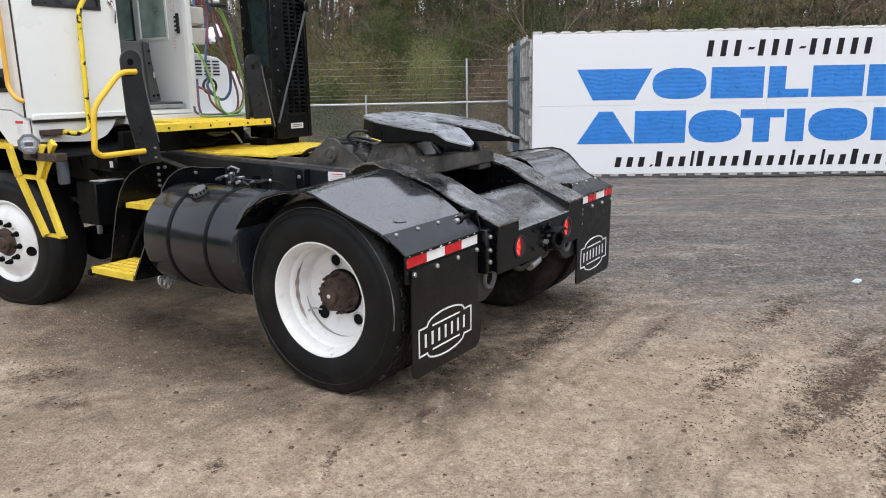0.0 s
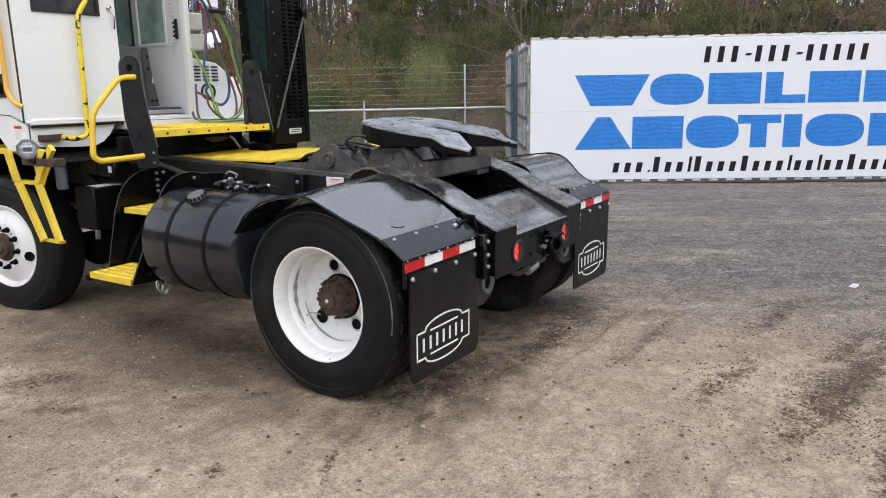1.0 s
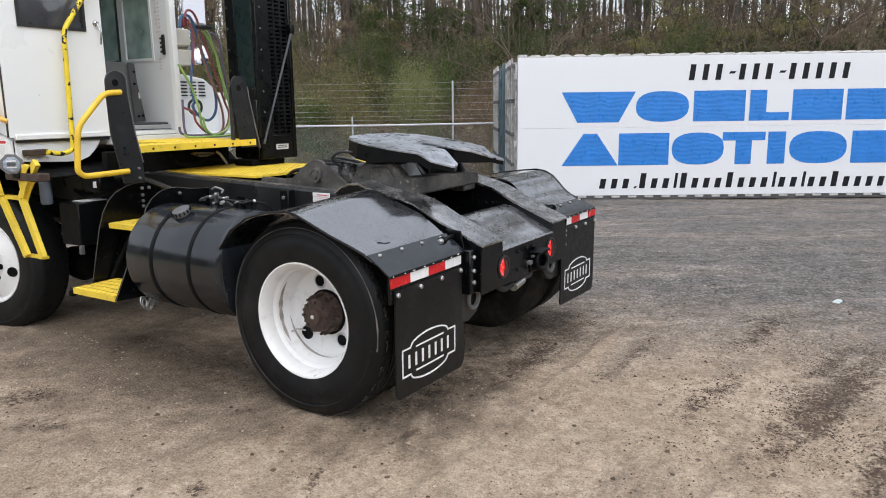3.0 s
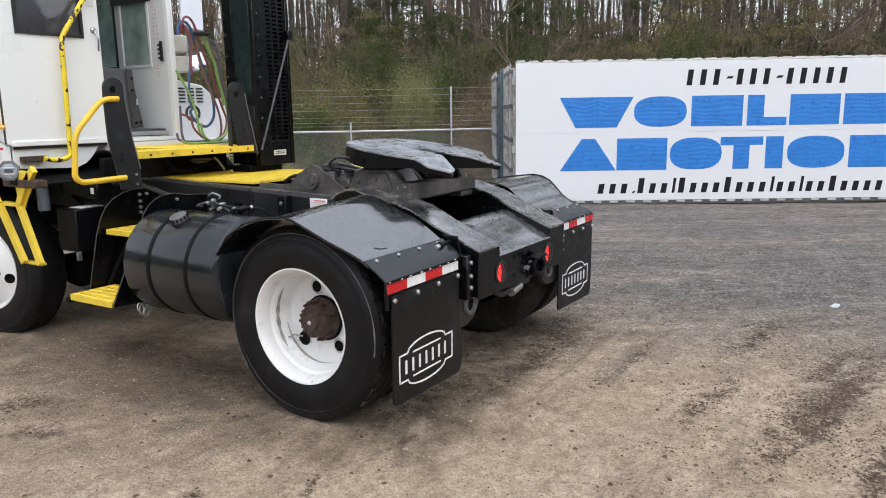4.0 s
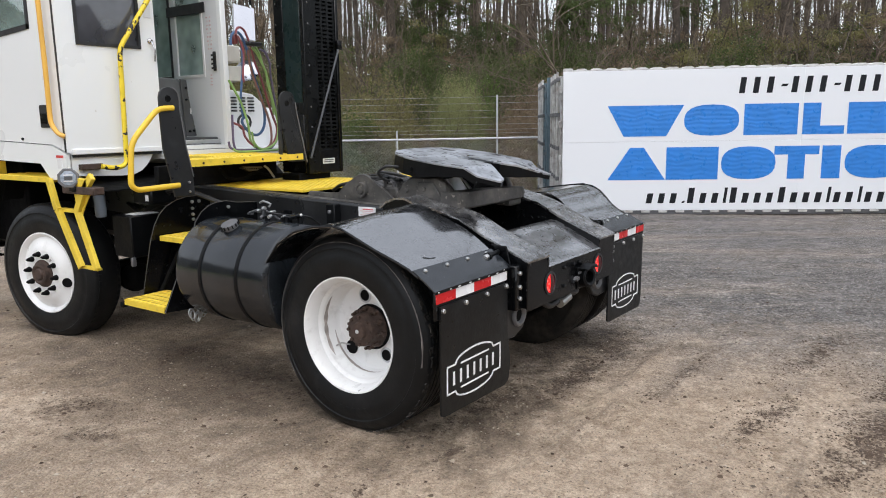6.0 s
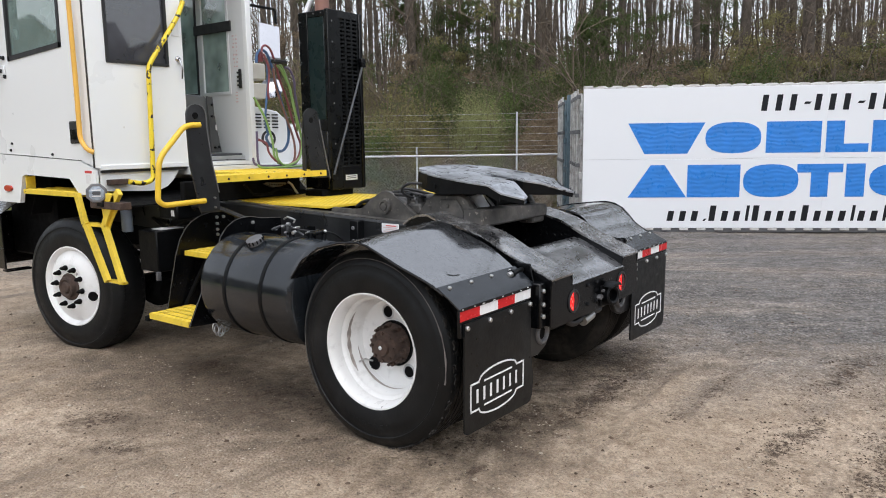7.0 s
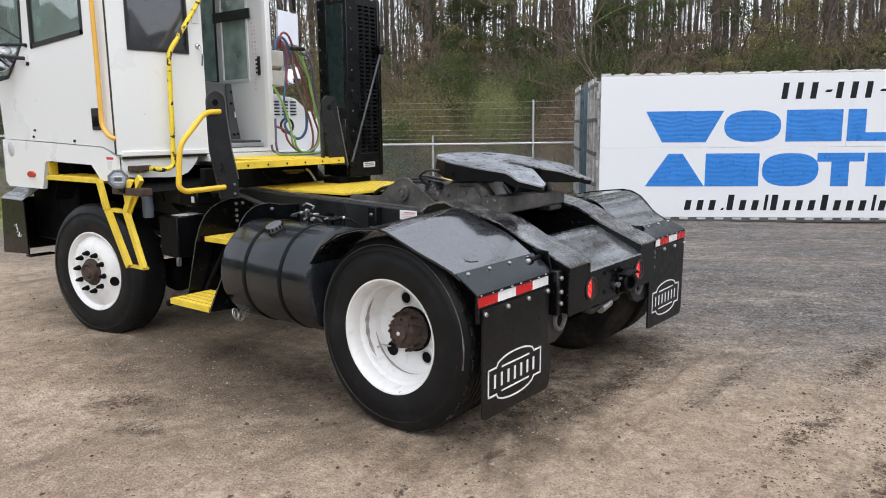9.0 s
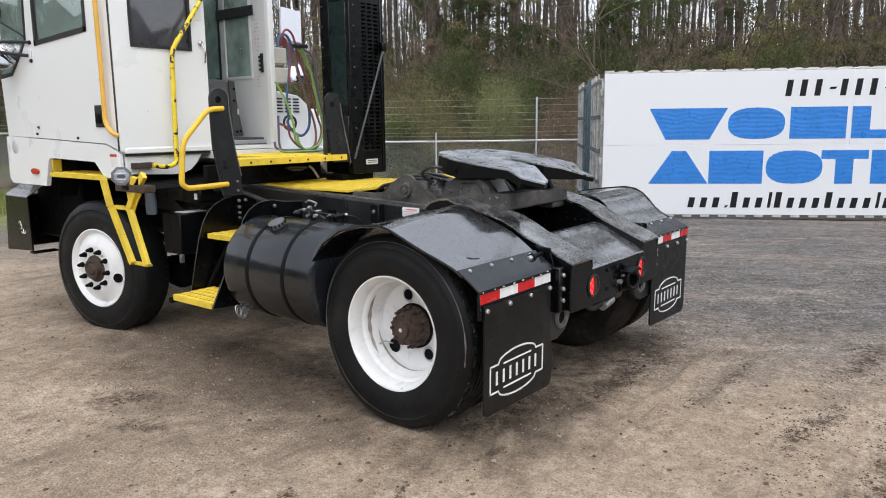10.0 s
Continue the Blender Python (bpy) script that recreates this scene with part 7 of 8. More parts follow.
part("ladder_rung", box(bmesh.new(), -1.22, -1.17, 2.33, 2.56, 0.985, 1.008, 0.003), YELLOW, truck)
part("ladder_rung", box(bmesh.new(), -1.222, -1.18, 2.14, 2.33, 0.615, 0.632, 0.003), YELLOW, truck, "worn yellow bottom rung")
part("lamp_bracket", box(bmesh.new(), -1.24, -1.16, 2.06, 2.44, 1.115, 1.165, 0.006), RUST, truck, "rusty brown lamp bracket")
# square work lamp
m = axis_m((-1.27, 2.285, 1.222), (-0.55, -0.83, 0.05))
turn8 = m @ Matrix.Rotation(radians(22.5), 4, 'Z')
lamp = part("work_lamp", revolve(bmesh.new(), [(0, -0.055), (0.045, -0.05), (0.066, -0.03), (0.068, 0.0), (0.062, 0.006), (0.052, 0.006), (0.050, 0.0), (0, 0.0)], turn8, 8), GALV_DARK, truck, "grey eight-sided work lamp with a clear lens", smooth=20)
part("lens", revolve(bmesh.new(), [(0, 0.010), (0.035, 0.008), (0.050, 0.003), (0.050, 0.0)], turn8, 8), GLASS_LENS, lamp, "clear ribbed lens")
part("lens_core", prism(bmesh.new(), [(-0.020, -0.012), (0.020, -0.012), (0.026, 0.0), (0.020, 0.012), (-0.020, 0.012), (-0.026, 0.0)], "z", 0.009, 0.012, m=m), STRUT_GREY, lamp, "dark reflector core")
for k in (-1, 1):
    part("lens_rib", box(bmesh.new(), -0.028, 0.028, 0.020 * k - 0.004, 0.020 * k + 0.004, 0.0065, 0.0095, m=m), LABEL_GREY, lamp)
part("stand", box(bmesh.new(), -1.25, -1.21, 2.26, 2.33, 1.13, 1.165, 0.004), BLACK_MATT, lamp)

# ---- cab ----
CX0, CX1, CY0, CY1, CZ0, CZ1 = -1.20, 0.15, 2.41, 4.24, 1.37, 2.98
cab = part("cab", box(bmesh.new(), CX0 + 0.02, CX1 - 0.02, CY0 + 0.05, CY1 - 0.02, CZ0 - 0.03, CZ0, 0.004), WHITE_IN, truck, "white single-seat cab with an open rear doorway")


# the whole cab is set a touch back and shorter
cab.location.y = 0.0155
cab.scale.y = 0.985


def framed(axis, at, thick, outline, holes, bm):
    """A flat wall with rectangular holes, made of strips. outline and holes: (a0, a1, z0, z1)."""
    a0, a1, z0, z1 = outline
    cuts_a = sorted({a0, a1} | {v for h in holes for v in h[:2]})
    cuts_z = sorted({z0, z1} | {v for h in holes for v in h[2:]})
    for i in range(len(cuts_a) - 1):
        # join cells upwards where no hole lies between
        run = None
        for j in range(len(cuts_z) - 1):
            ca, cz = (cuts_a[i] + cuts_a[i + 1]) / 2, (cuts_z[j] + cuts_z[j + 1]) / 2
            solid = not any(h[0] < ca < h[1] and h[2] < cz < h[3] for h in holes)
            if solid:
                run = [cuts_z[j], cuts_z[j + 1]] if run is None else [run[0], cuts_z[j + 1]]
            if run and (not solid or j == len(cuts_z) - 2):
                if axis == "x":
                    box(bm, at, at + thick, cuts_a[i], cuts_a[i + 1], run[0], run[1])
                else:
                    box(bm, cuts_a[i], cuts_a[i + 1], at, at + thick, run[0], run[1])
                run = None
    bmesh.ops.remove_doubles(bm, verts=bm.verts, dist=0.0001)
    return bm


def seal(axis, at, a0, a1, z0, z1, w, t):
    bm = bmesh.new()
    for b in ((a0, a0 + w, z0, z1), (a1 - w, a1, z0, z1), (a0 + w, a1 - w, z0, z0 + w), (a0 + w, a1 - w, z1 - w, z1)):
        if axis == "x":
            box(bm, at - t, at + t, b[0], b[1], b[2], b[3])
        else:
            box(bm, b[0], b[1], at - t, at + t, b[2], b[3])
    return bm


# left side: wall with the slanting window, lower skirt with the wheel arch
bm = bmesh.new()
win = [(2.745, 2.195), (3.565, 2.155), (3.55, 2.80), (2.735, 2.80)]
prism(bm, [(CY0, CZ0 + 0.01), (2.60, 1.432), (2.745, 1.437), win[0], win[3], (2.735, CZ1), (CY0, CZ1)], "x", CX0, CX0 + 0.03)
prism(bm, [(2.745, 1.437), (3.565, 1.467), win[1], win[0]], "x", CX0, CX0 + 0.03)
prism(bm, [win[3], win[2], (3.55, CZ1), (2.735, CZ1)], "x", CX0, CX0 + 0.03)
prism(bm, [(3.565, 1.467), (4.21, 1.485), (4.24, 1.94), (4.01, 1.955), (3.81, 2.11), (3.705, 2.21), (3.64, CZ1), (3.55, CZ1), win[2], win[1]], "x", CX0, CX0 + 0.03)
part("side_panel", bm, WHITE, cab, "white painted cab side")
g = part("side_window", prism(bmesh.new(), win, "x", CX0 + 0.012, CX0 + 0.016), GLASS, cab, "side window in a black rubber frame", smooth=0)
bm = bmesh.new()
for p, q in zip(win, win[1:] + win[:1]):
    p, q = Vector(p), Vector(q)
    d = (q - p).normalized()
    n = Vector((-d.y, d.x)) * 0.035
    prism(bm, [tuple(p), tuple(q), tuple(q + n), tuple(p + n)], "x", CX0 - 0.006, CX0 + 0.02)
part("window_frame", bm, RUBBER_SEAL, g)
skirt = part("lower_skirt", prism(bmesh.new(), [(2.605, 1.425), (CY0 + 0.02, 1.365), (CY0 + 0.02, 1.215), (2.655, 1.19), (2.665, 1.20), (2.785, 1.303), (3.475, 1.318), (3.515, 1.30), (3.59, 1.10), (CY1 - 0.03, 1.10), (CY1 + 0.02, 1.14), (CY1 + 0.01, 1.478), (CY1 - 0.05, 1.482)], "x", CX0 - 0.004, CX0 + 0.028), WHITE, cab, "white lower skirt with the wheel arch cut into it")
# vertical seam and the black gap at the rear corner
part("corner_seal", box(bmesh.new(), CX0 - 0.002, CX0 + 0.004, 2.424, 2.446, CZ0 + 0.012, CZ1), RUBBER_SEAL, cab, "black door seam")
h = part("door_handle", box(bmesh.new(), CX0 - 0.010, CX0 + 0.0, 2.595, 2.715, 1.545, 1.695, 0.008), RUBBER_SEAL, cab, "black recessed door handle")
part("paddle", box(bmesh.new(), CX0 - 0.016, CX0 - 0.010, 2.615, 2.695, 1.57, 1.64, 0.004), BLACK, h)
part("side_marker", prism(bmesh.new(), [(3.755 + 0.07 * math.cos(q), 1.208 + 0.024 * math.sin(q)) for q in (2 * math.pi * k / 20 for k in range(20))], "x", CX0 - 0.018, CX0 - 0.004, 0.004), MARKER_RED, cab, "orange-red side marker lamp")
em = part("round_badge", revolve(bmesh.new(), [(0, 0.004), (0.055, 0.004), (0.06, 0.0)], axis_m((CX0 - 0.004, 4.10, 1.40), (-1, 0, 0)), 28), GALV, cab, "plain grey round badge")
bolts(cab, "screw", [(CX0 - 0.0, 3.66, 1.50), (CX0 - 0.0, 3.63, 1.55), (CX0, 3.0, 1.47)], (-1, 0, 0), 0.010, DARK_INK)
tag_ = part("red_label", box(bmesh.new(), CX0 - 0.006, CX0 - 0.004, 2.47, 2.56, 1.345, 1.362), RED_INK, cab, "small red and white label")
part("scratched_label", box(bmesh.new(), CX0 - 0.006, CX0 - 0.004, 2.49, 2.55, 1.275, 1.335), WHITE_REFL, cab)

# rear wall: pillar panel with a dark window, then the doorway
DOOR_X0, DOOR_X1 = -0.485, 0.10
rear = part("rear_panel", framed("y", CY0, 0.035, (CX0 + 0.0302, DOOR_X0, CZ0, CZ1), [(-1.062, -0.622, 2.095, 2.80)], bmesh.new()), WHITE, cab, "white rear door panel standing shut")
part("panel_foot", box(bmesh.new(), CX0 + 0.03, DOOR_X0 + 0.01, CY0 - 0.012, CY0 + 0.03, CZ0 - 0.005, CZ0 + 0.03, 0.004), WHITE, rear)
part("foot_gap", box(bmesh.new(), CX0 + 0.035, DOOR_X0, CY0 + 0.004, CY0 + 0.03, CZ0 - 0.024, CZ0 - 0.0065), RUBBER_SEAL, rear, "dark gap under the panel")
rw = part("rear_window", box(bmesh.new(), -1.061, -0.623, CY0 + 0.010, CY0 + 0.015, 2.096, 2.798), DARK_GLASS, cab, "dark tinted rear window in a black frame")
part("window_frame", seal("y", CY0, -1.076, -0.608, 2.08, 2.814, 0.02, 0.01), RUBBER_SEAL, rw)
part("wiper_bar", rod(bmesh.new(), (-0.98, CY0 + 0.03, 2.12), (-0.66, CY0 + 0.03, 2.62), 0.005, 6), RUBBER_SEAL, rw)
bm = bmesh.new()
low = [(CX0 + 0.02, 1.365), (CX0 + 0.02, 1.225), (-0.82, 1.205), (-0.73, 1.207), (-0.665, 1.232), (-0.615, 1.275), (-0.575, 1.33), (-0.56, 1.365)]
prism(bm, low, "y", CY0 + 0.02, CY0 + 0.04)
part("rear_skirt", bm, WHITE, cab, "white lower rear skirt with a curved cut")
bm = bmesh.new()
box(bm, -1.13, -0.98, CY0 - 0.03, CY0 + 0.02, 1.262, 1.30, 0.004)
part("grab_bracket", bm, RUST, cab, "rusty brown grab rail bracket")
part("right_post", box(bmesh.new(), DOOR_X1, CX1, CY0, CY0 + 0.05, CZ0 - 0.02, CZ1, 0.004), WHITE, cab, "white door post")
bm = bmesh.new()
box(bm, DOOR_X0 - 0.02, DOOR_X1 + 0.05, CY0 - 0.03, CY0 + 0.30, CZ0 - 0.065, CZ0 - 0.01, 0.004)
box(bm, DOOR_X0 - 0.02, DOOR_X1 + 0.05, CY0 - 0.006, CY0 + 0.25, CZ0 - 0.005, CZ0 + 0.022, 0.004)
part("door_sill", bm, WHITE_IN, cab, "pale grey door sill")
for k, (y_, z_) in enumerate(((0.012, 1.372), (0.065, 1.402))):
    part("sill_strip", box(bmesh.new(), DOOR_X0 + 0.01, DOOR_X1 - 0.02, CY0 + y_, CY0 + y_ + 0.05, z_ + 0.002, z_ + 0.026 + 0.006 * k, 0.004), WET_STEEL, cab, "bare metal sill strip")
    part("sill_gap", box(bmesh.new(), DOOR_X0 + 0.01, DOOR_X1 - 0.015, CY0 + y_ + 0.008, CY0 + y_ + 0.053, z_ - 0.010, z_ + 0.001), STRUT_GREY, cab, "dark gap under the strip")
part("floor_mat", box(bmesh.new(), CX0 + 0.05, CX1 - 0.045, CY0 + 0.13, CY1 - 0.07, 1.40, 1.452, 0.006), STRUT_GREY, cab, "dark grey rubber floor mat")
part("roof", box(bmesh.new(), CX0, CX1, CY0, CY1 - 0.22, CZ1, CZ1 + 0.06, 0.025, None, 2), WHITE, cab)
# latch plate on the panel's edge
bm = bmesh.new()
revolve(bm, [(0, 0.018), (0.012, 0.018), (0.022, 0.008), (0.024, 0)], axis_m((-0.53, CY0, 2.14), (0, -1, 0)), 14)
tube(bm, [(-0.53, CY0 - 0.02, 2.14), (-0.515, CY0 - 0.03, 2.08), (-0.52, CY0 - 0.025, 2.0)], 0.007, 6)
part("latch_plate", box(bmesh.new(), -0.57, -0.51, CY0 - 0.005, CY0, 2.30, 2.40, 0.002), WHITE_IN, cab)
part("door_latch", bm, CHROME, cab, "small chrome latch")

# right side seen through the doorway
right = part("right_wall", framed("x", CX1 - 0.04, 0.04, (CY0 + 0.05, CY1 - 0.03, CZ0, CZ1), [(2.66, 3.02, 1.94, 2.80), (3.09, 3.75, 1.955, 2.80)], bmesh.new()), WHITE_IN, cab, "pale inner right wall with two windows")
for y0, y1 in ((2.66, 3.02), (3.09, 3.75)):
    p = part("right_window", box(bmesh.new(), CX1 - 0.022, CX1 - 0.018, y0, y1, 1.94, 2.80), HAZED_GLASS, cab, "right-hand cab window", smooth=0)
    part("window_frame", seal("x", CX1 - 0.041, y0 - 0.01, y1 + 0.01, 1.93, 2.81, 0.022, 0.006), RUBBER_SEAL if y0 > 3 else WHITE_IN, p)
part("dark_strap", box(bmesh.new(), CX1 - 0.06, CX1 - 0.048, 2.60, 3.10, 2.425, 2.505, 0.003), RUBBER_SEAL, cab, "dark strap across the window")
lock = part("door_lock", box(bmesh.new(), CX1 - 0.055, CX1 - 0.04, 2.505, 2.535, 1.97, 2.12, 0.004), RUBBER_SEAL, cab, "black lock plate")
for k in range(4):
    part("tooth", box(bmesh.new(), CX1 - 0.062, CX1 - 0.055, 2.495, 2.545, 1.985 + 0.033 * k, 2.0 + 0.033 * k), RUBBER_SEAL, lock)
for k in range(9):
    for j in range(2):
        part("faint_print_bar", box(bmesh.new(), CX1 - 0.0425, CX1 - 0.0405, 2.548 + 0.036 * j, 2.572 + 0.036 * j - 0.008 * ((k + j) % 3), 2.14 + 0.03 * k, 2.150 + 0.03 * k + 0.004 * (k % 2)), PALE_RED_INK, cab)
for k in range(4):
    part("faint_print_bar", box(bmesh.new(), CX1 - 0.0425, CX1 - 0.0405, 2.568, 2.598 - 0.008 * (k % 2), 1.86 + 0.025 * k, 1.870 + 0.025 * k), PALE_RED_INK, cab)

# front wall, windscreen, dash and wheel
fw = part("front_wall", framed("y", CY1 - 0.06, 0.03, (CX0 + 0.03, CX1 - 0.04, CZ0, CZ1 - 0.1), [(CX0 + 0.1, CX1 - 0.1, 1.95, 2.80)], bmesh.new()), WHITE_IN, cab)
part("windscreen", box(bmesh.new(), CX0 + 0.1, CX1 - 0.1, CY1 - 0.05, CY1 - 0.045, 1.95, 2.80), GLASS, cab, "windscreen", smooth=0)
part("dash", box(bmesh.new(), CX0 + 0.05, CX1 - 0.1, CY1 - 0.42, CY1 - 0.07, 1.80, 2.0, 0.03), RUBBER_SEAL, cab)
bm = bmesh.new()
wm = axis_m((-0.75, CY1 - 0.62, 2.08), (0, -0.5, 0.86))
tube(bm, [wm @ Vector((0.22 * math.cos(q), 0.22 * math.sin(q), 0)) for q in (2 * math.pi * i / 32 for i in range(33))], 0.014, 8, cap=False)
for q in (0.5, 2.6, 4.7):
    rod(bm, wm @ Vector((0, 0, -0.02)), wm @ Vector((0.22 * math.cos(q), 0.22 * math.sin(q), 0)), 0.012, 6)
rod(bm, wm @ Vector((0, 0, 0)), wm @ Vector((0, 0, -0.35)), 0.03, 10)
part("steering_wheel", bm, RUBBER_SEAL, cab, "black steering wheel")
seat = part("driver_seat", box(bmesh.new(), -0.95, -0.48, 2.95, 3.45, 1.74, 1.88, 0.04, None, 2), SEAT, cab, "grey driver's seat")
part("seat_back", box(bmesh.new(), -0.93, -0.50, 2.86, 3.00, 1.86, 2.50, 0.05, None, 2), SEAT, seat)
part("seat_base", box(bmesh.new(), -0.86, -0.58, 3.0, 3.4, CZ0, 1.76, 0.02), BLACK_MATT, seat)
# grey inner guard beside the doorway
gd = part("inner_guard", prism(bmesh.new(), [(-0.40, 1.40), (-0.12, 1.40), (-0.125, 1.80), (-0.135, 1.87), (-0.165, 1.905), (-0.40, 1.91)], "y", CY0 + 0.22, CY0 + 0.27, 0.01), SEAT, cab, "grey kick panel inside the doorway")
part("guard_frame", flat_bar(bmesh.new(), [(2.75, 1.42), (2.75, 1.75)], 0.01, 0.01, -0.2), GALV, gd)
gp = part("guard_plate", prism(bmesh.new(), [(-0.165, 1.90), (-0.108, 1.895), (-0.100, 1.76), (-0.048, 1.465), (-0.143, 1.460)], "y", CY0 + 0.198, CY0 + 0.21, 0.003), STRUT_GREY, gd, "dark grey bolted plate with a bright slot")
part("slot", box(bmesh.new(), -0.098, -0.084, CY0 + 0.195, CY0 + 0.198, 1.635, 1.68, 0.001), LABEL_GREY, gp, "bright slot")
bolts(gp, "bolt", [(-0.12, CY0 + 0.198, 1.835), (-0.125, CY0 + 0.198, 1.745), (-0.112, CY0 + 0.198, 1.50), (-0.075, CY0 + 0.198, 1.505)], (0, -1, 0), 0.010, BLACK_MATT)

# corner glass and mirrors at the left front
cg = part("corner_glass", prism(bmesh.new(), [(4.01, 1.955), (4.24, 1.945), (4.10, 2.75), (3.655, 2.75), (3.705, 2.21), (3.81, 2.11)], "x", CX0 + 0.006, CX0 + 0.012), GLASS, cab, "front corner glass with a black edge", smooth=0)
bm = bmesh.new()
edge = [(3.65, 2.95), (3.705, 2.21), (3.81, 2.11), (4.01, 1.955), (4.24, 1.945)]
for p, q in zip(edge, edge[1:]):
    p, q = Vector(p), Vector(q)
    d = (q - p).normalized()
    n = Vector((-d.y, d.x)) * 0.03
    prism(bm, [tuple(p), tuple(q), tuple(q + n), tuple(p + n)], "x", CX0 - 0.004, CX0 + 0.02)
part("glass_edge", bm, RUBBER_SEAL, cab)
part("mirror_arm", tube(bmesh.new(), [(CX0 - 0.01, 3.66, 2.19), (CX0 - 0.10, 3.80, 2.195), (CX0 - 0.18, 4.0, 2.20)], 0.012, 8), RUBBER_SEAL, cab, "black mirror arm")
part("mirror_arm", tube(bmesh.new(), [(CX0 - 0.01, 3.72, 2.24), (CX0 - 0.12, 3.88, 2.36), (CX0 - 0.17, 3.95, 2.45)], 0.008, 8), RUBBER_SEAL, cab)
part("mirror_arm", tube(bmesh.new(), [(CX0 - 0.01, 3.66, 2.09), (CX0 - 0.06, 3.76, 2.10), (CX0 - 0.12, 3.88, 2.12)], 0.014, 8), RUBBER_SEAL, cab)
part("arm_foot", box(bmesh.new(), CX0 - 0.012, CX0 - 0.002, 3.625, 3.70, 2.04, 2.13, 0.004), WHITE_IN, cab, "pale mirror arm foot")
bolts(cab, "screw", [(CX0 - 0.004, 3.635, 2.05), (CX0 - 0.004, 3.635, 2.185)], (-1, 0, 0), 0.016, DARK_INK)
part("side_mirror", box(bmesh.new(), CX0 - 0.24, CX0 - 0.06, 3.92, 3.99, 2.37, 2.75, 0.03, None, 2), BLACK_MATT, cab, "black side mirror head")
part("round_mirror", revolve(bmesh.new(), [(0, 0.045), (0.07, 0.034), (0.12, 0.008), (0.135, 0.0), (0.135, -0.012), (0.10, -0.05), (0, -0.07)], axis_m((CX0 - 0.11, 3.955, 2.120), (-0.38, -0.80, 0.42)), 32), MIRROR_DULL, cab, "round convex mirror")

# grab rails
rail = part("grab_rail", tube(bmesh.new(), rounded([(CX0, 2.425, 1.485), (CX0 - 0.03, 2.455, 1.505), (CX0 - 0.035, 2.525, 1.57), (CX0 - 0.04, 2.51, 1.94), (CX0 - 0.04, 2.52, 2.85)], 0.06), 0.016, 10), AMBER, cab, "amber-yellow grab rail on the cab side")
rail2 = part("grab_rail", tube(bmesh.new(), rounded([(-1.00, CY0 - 0.04, 1.280), (-0.90, CY0 - 0.05, 1.262), (-0.82, CY0 - 0.05, 1.285), (-0.805, CY0 - 0.06, 2.07), (-0.55, CY0 - 0.06, 2.43), (-0.46, CY0, 2.55)], 0.05), 0.017, 10), YELLOW_CHIP, cab, "yellow grab rail with chipped paint")

# front bumper end and dark wheel well
bm = bmesh.new()
prism(bm, [(3.945, 0.545), (4.43, 0.515), (4.365, 0.985), (3.945, 0.98)], "x", -1.20, -1.185, 0.004)
bump = part("front_bumper", bm, BLACK, truck, "black steel bumper end with white scrawl")
part("bumper_face", box(bmesh.new(), -1.185, 1.2, 4.34, 4.42, 0.53, 0.98, 0.01), BLACK, bump)
part("bumper_top", sheet(bmesh.new(), [(-1.20, 0.984), (-1.03, 1.09), (-0.90, 1.10)], "y", 3.95, 4.37, 0.006), BLACK_WET, bump)
part("bumper_foot", box(bmesh.new(), -1.2, -1.0, 3.92, 4.0, 0.52, 0.535, 0.002), BLACK, bump)
for k, (y, z) in enumerate(((4.13, 0.76), (4.12, 0.735), (4.09, 0.70), (4.06, 0.70))):
    bm = bmesh.new()
    tube(bm, [(-1.2015, y + 0.02 * math.cos(q), z + 0.02 * math.sin(q)) for q in (i * 0.5 + k for i in range(9))], 0.003, 5)
    part("scrawl", bm, WHITE_INK, bump, "white paint scrawl")
bm = bmesh.new()
box(bm, -0.95, -0.5, 3.55, 4.35, 0.62, 1.3, 0.02)
sheet(bm, [(2.2, 1.12), (2.5, 1.17), (3.5, 1.19), (3.62, 1.0)], "x", -1.1, -0.45, 0.008)
part("wheel_well", bm, UNDER, truck, "dark wheel well")
part("front_cover", box(bmesh.new(), -1.16, 1.18, 4.15, 4.28, 1.12, 1.5, 0.02), WHITE, truck)
part("hood_right", box(bmesh.new(), 0.17, 1.18, 2.95, 4.28, 1.15, 1.70, 0.05, None, 2), WHITE, truck, "white engine cover")

# ---- deck, pillars, guard tower, hoses ----
grating("rear_deck", -0.83, 0.14, 1.60, 1.80, 1.325, truck, "yellow anti-slip deck edge behind the cab", lip=0.042, tooth=0.005)
grating("rear_deck", -0.44, 0.14, 1.806, 2.37, 1.325, truck, "yellow anti-slip deck plate at the doorway", lip=0.042, tooth=0.005)
# first beam is added to close off the dark void under the deck
bm = bmesh.new()
box(bm, -0.84, 0.20, 1.95, 2.0, 1.13, 1.28, 0.005)
box(bm, -0.42, 0.12, 2.2, 2.26, 1.18, 1.27, 0.005)
part("deck_beam", bm, UNDER, truck)
shield = part("heat_shield", prism(bmesh.new(), [(-0.20, 1.232), (-0.17, 1.241), (-0.01, 1.233), (0.0, 1.222), (-0.06, 1.206), (-0.13, 1.203)], "y", 1.88, 1.92, 0.003), GALV_DARK, truck, "perforated dull grey heat shield under the deck")
for k in range(9):
    part("hole", rod(bmesh.new(), (-0.168 + 0.017 * k, 1.8785, 1.226 - 0.001 * k), (-0.168 + 0.017 * k, 1.8805, 1.226 - 0.001 * k), 0.005, 8), UNDER, shield)
part("cable_stay", tube(bmesh.new(), [(0.03, 1.9, 1.235), (0.055, 1.89, 1.215), (0.105, 1.88, 1.142)], 0.009, 7), GALV, truck, "bare metal stay under the deck")
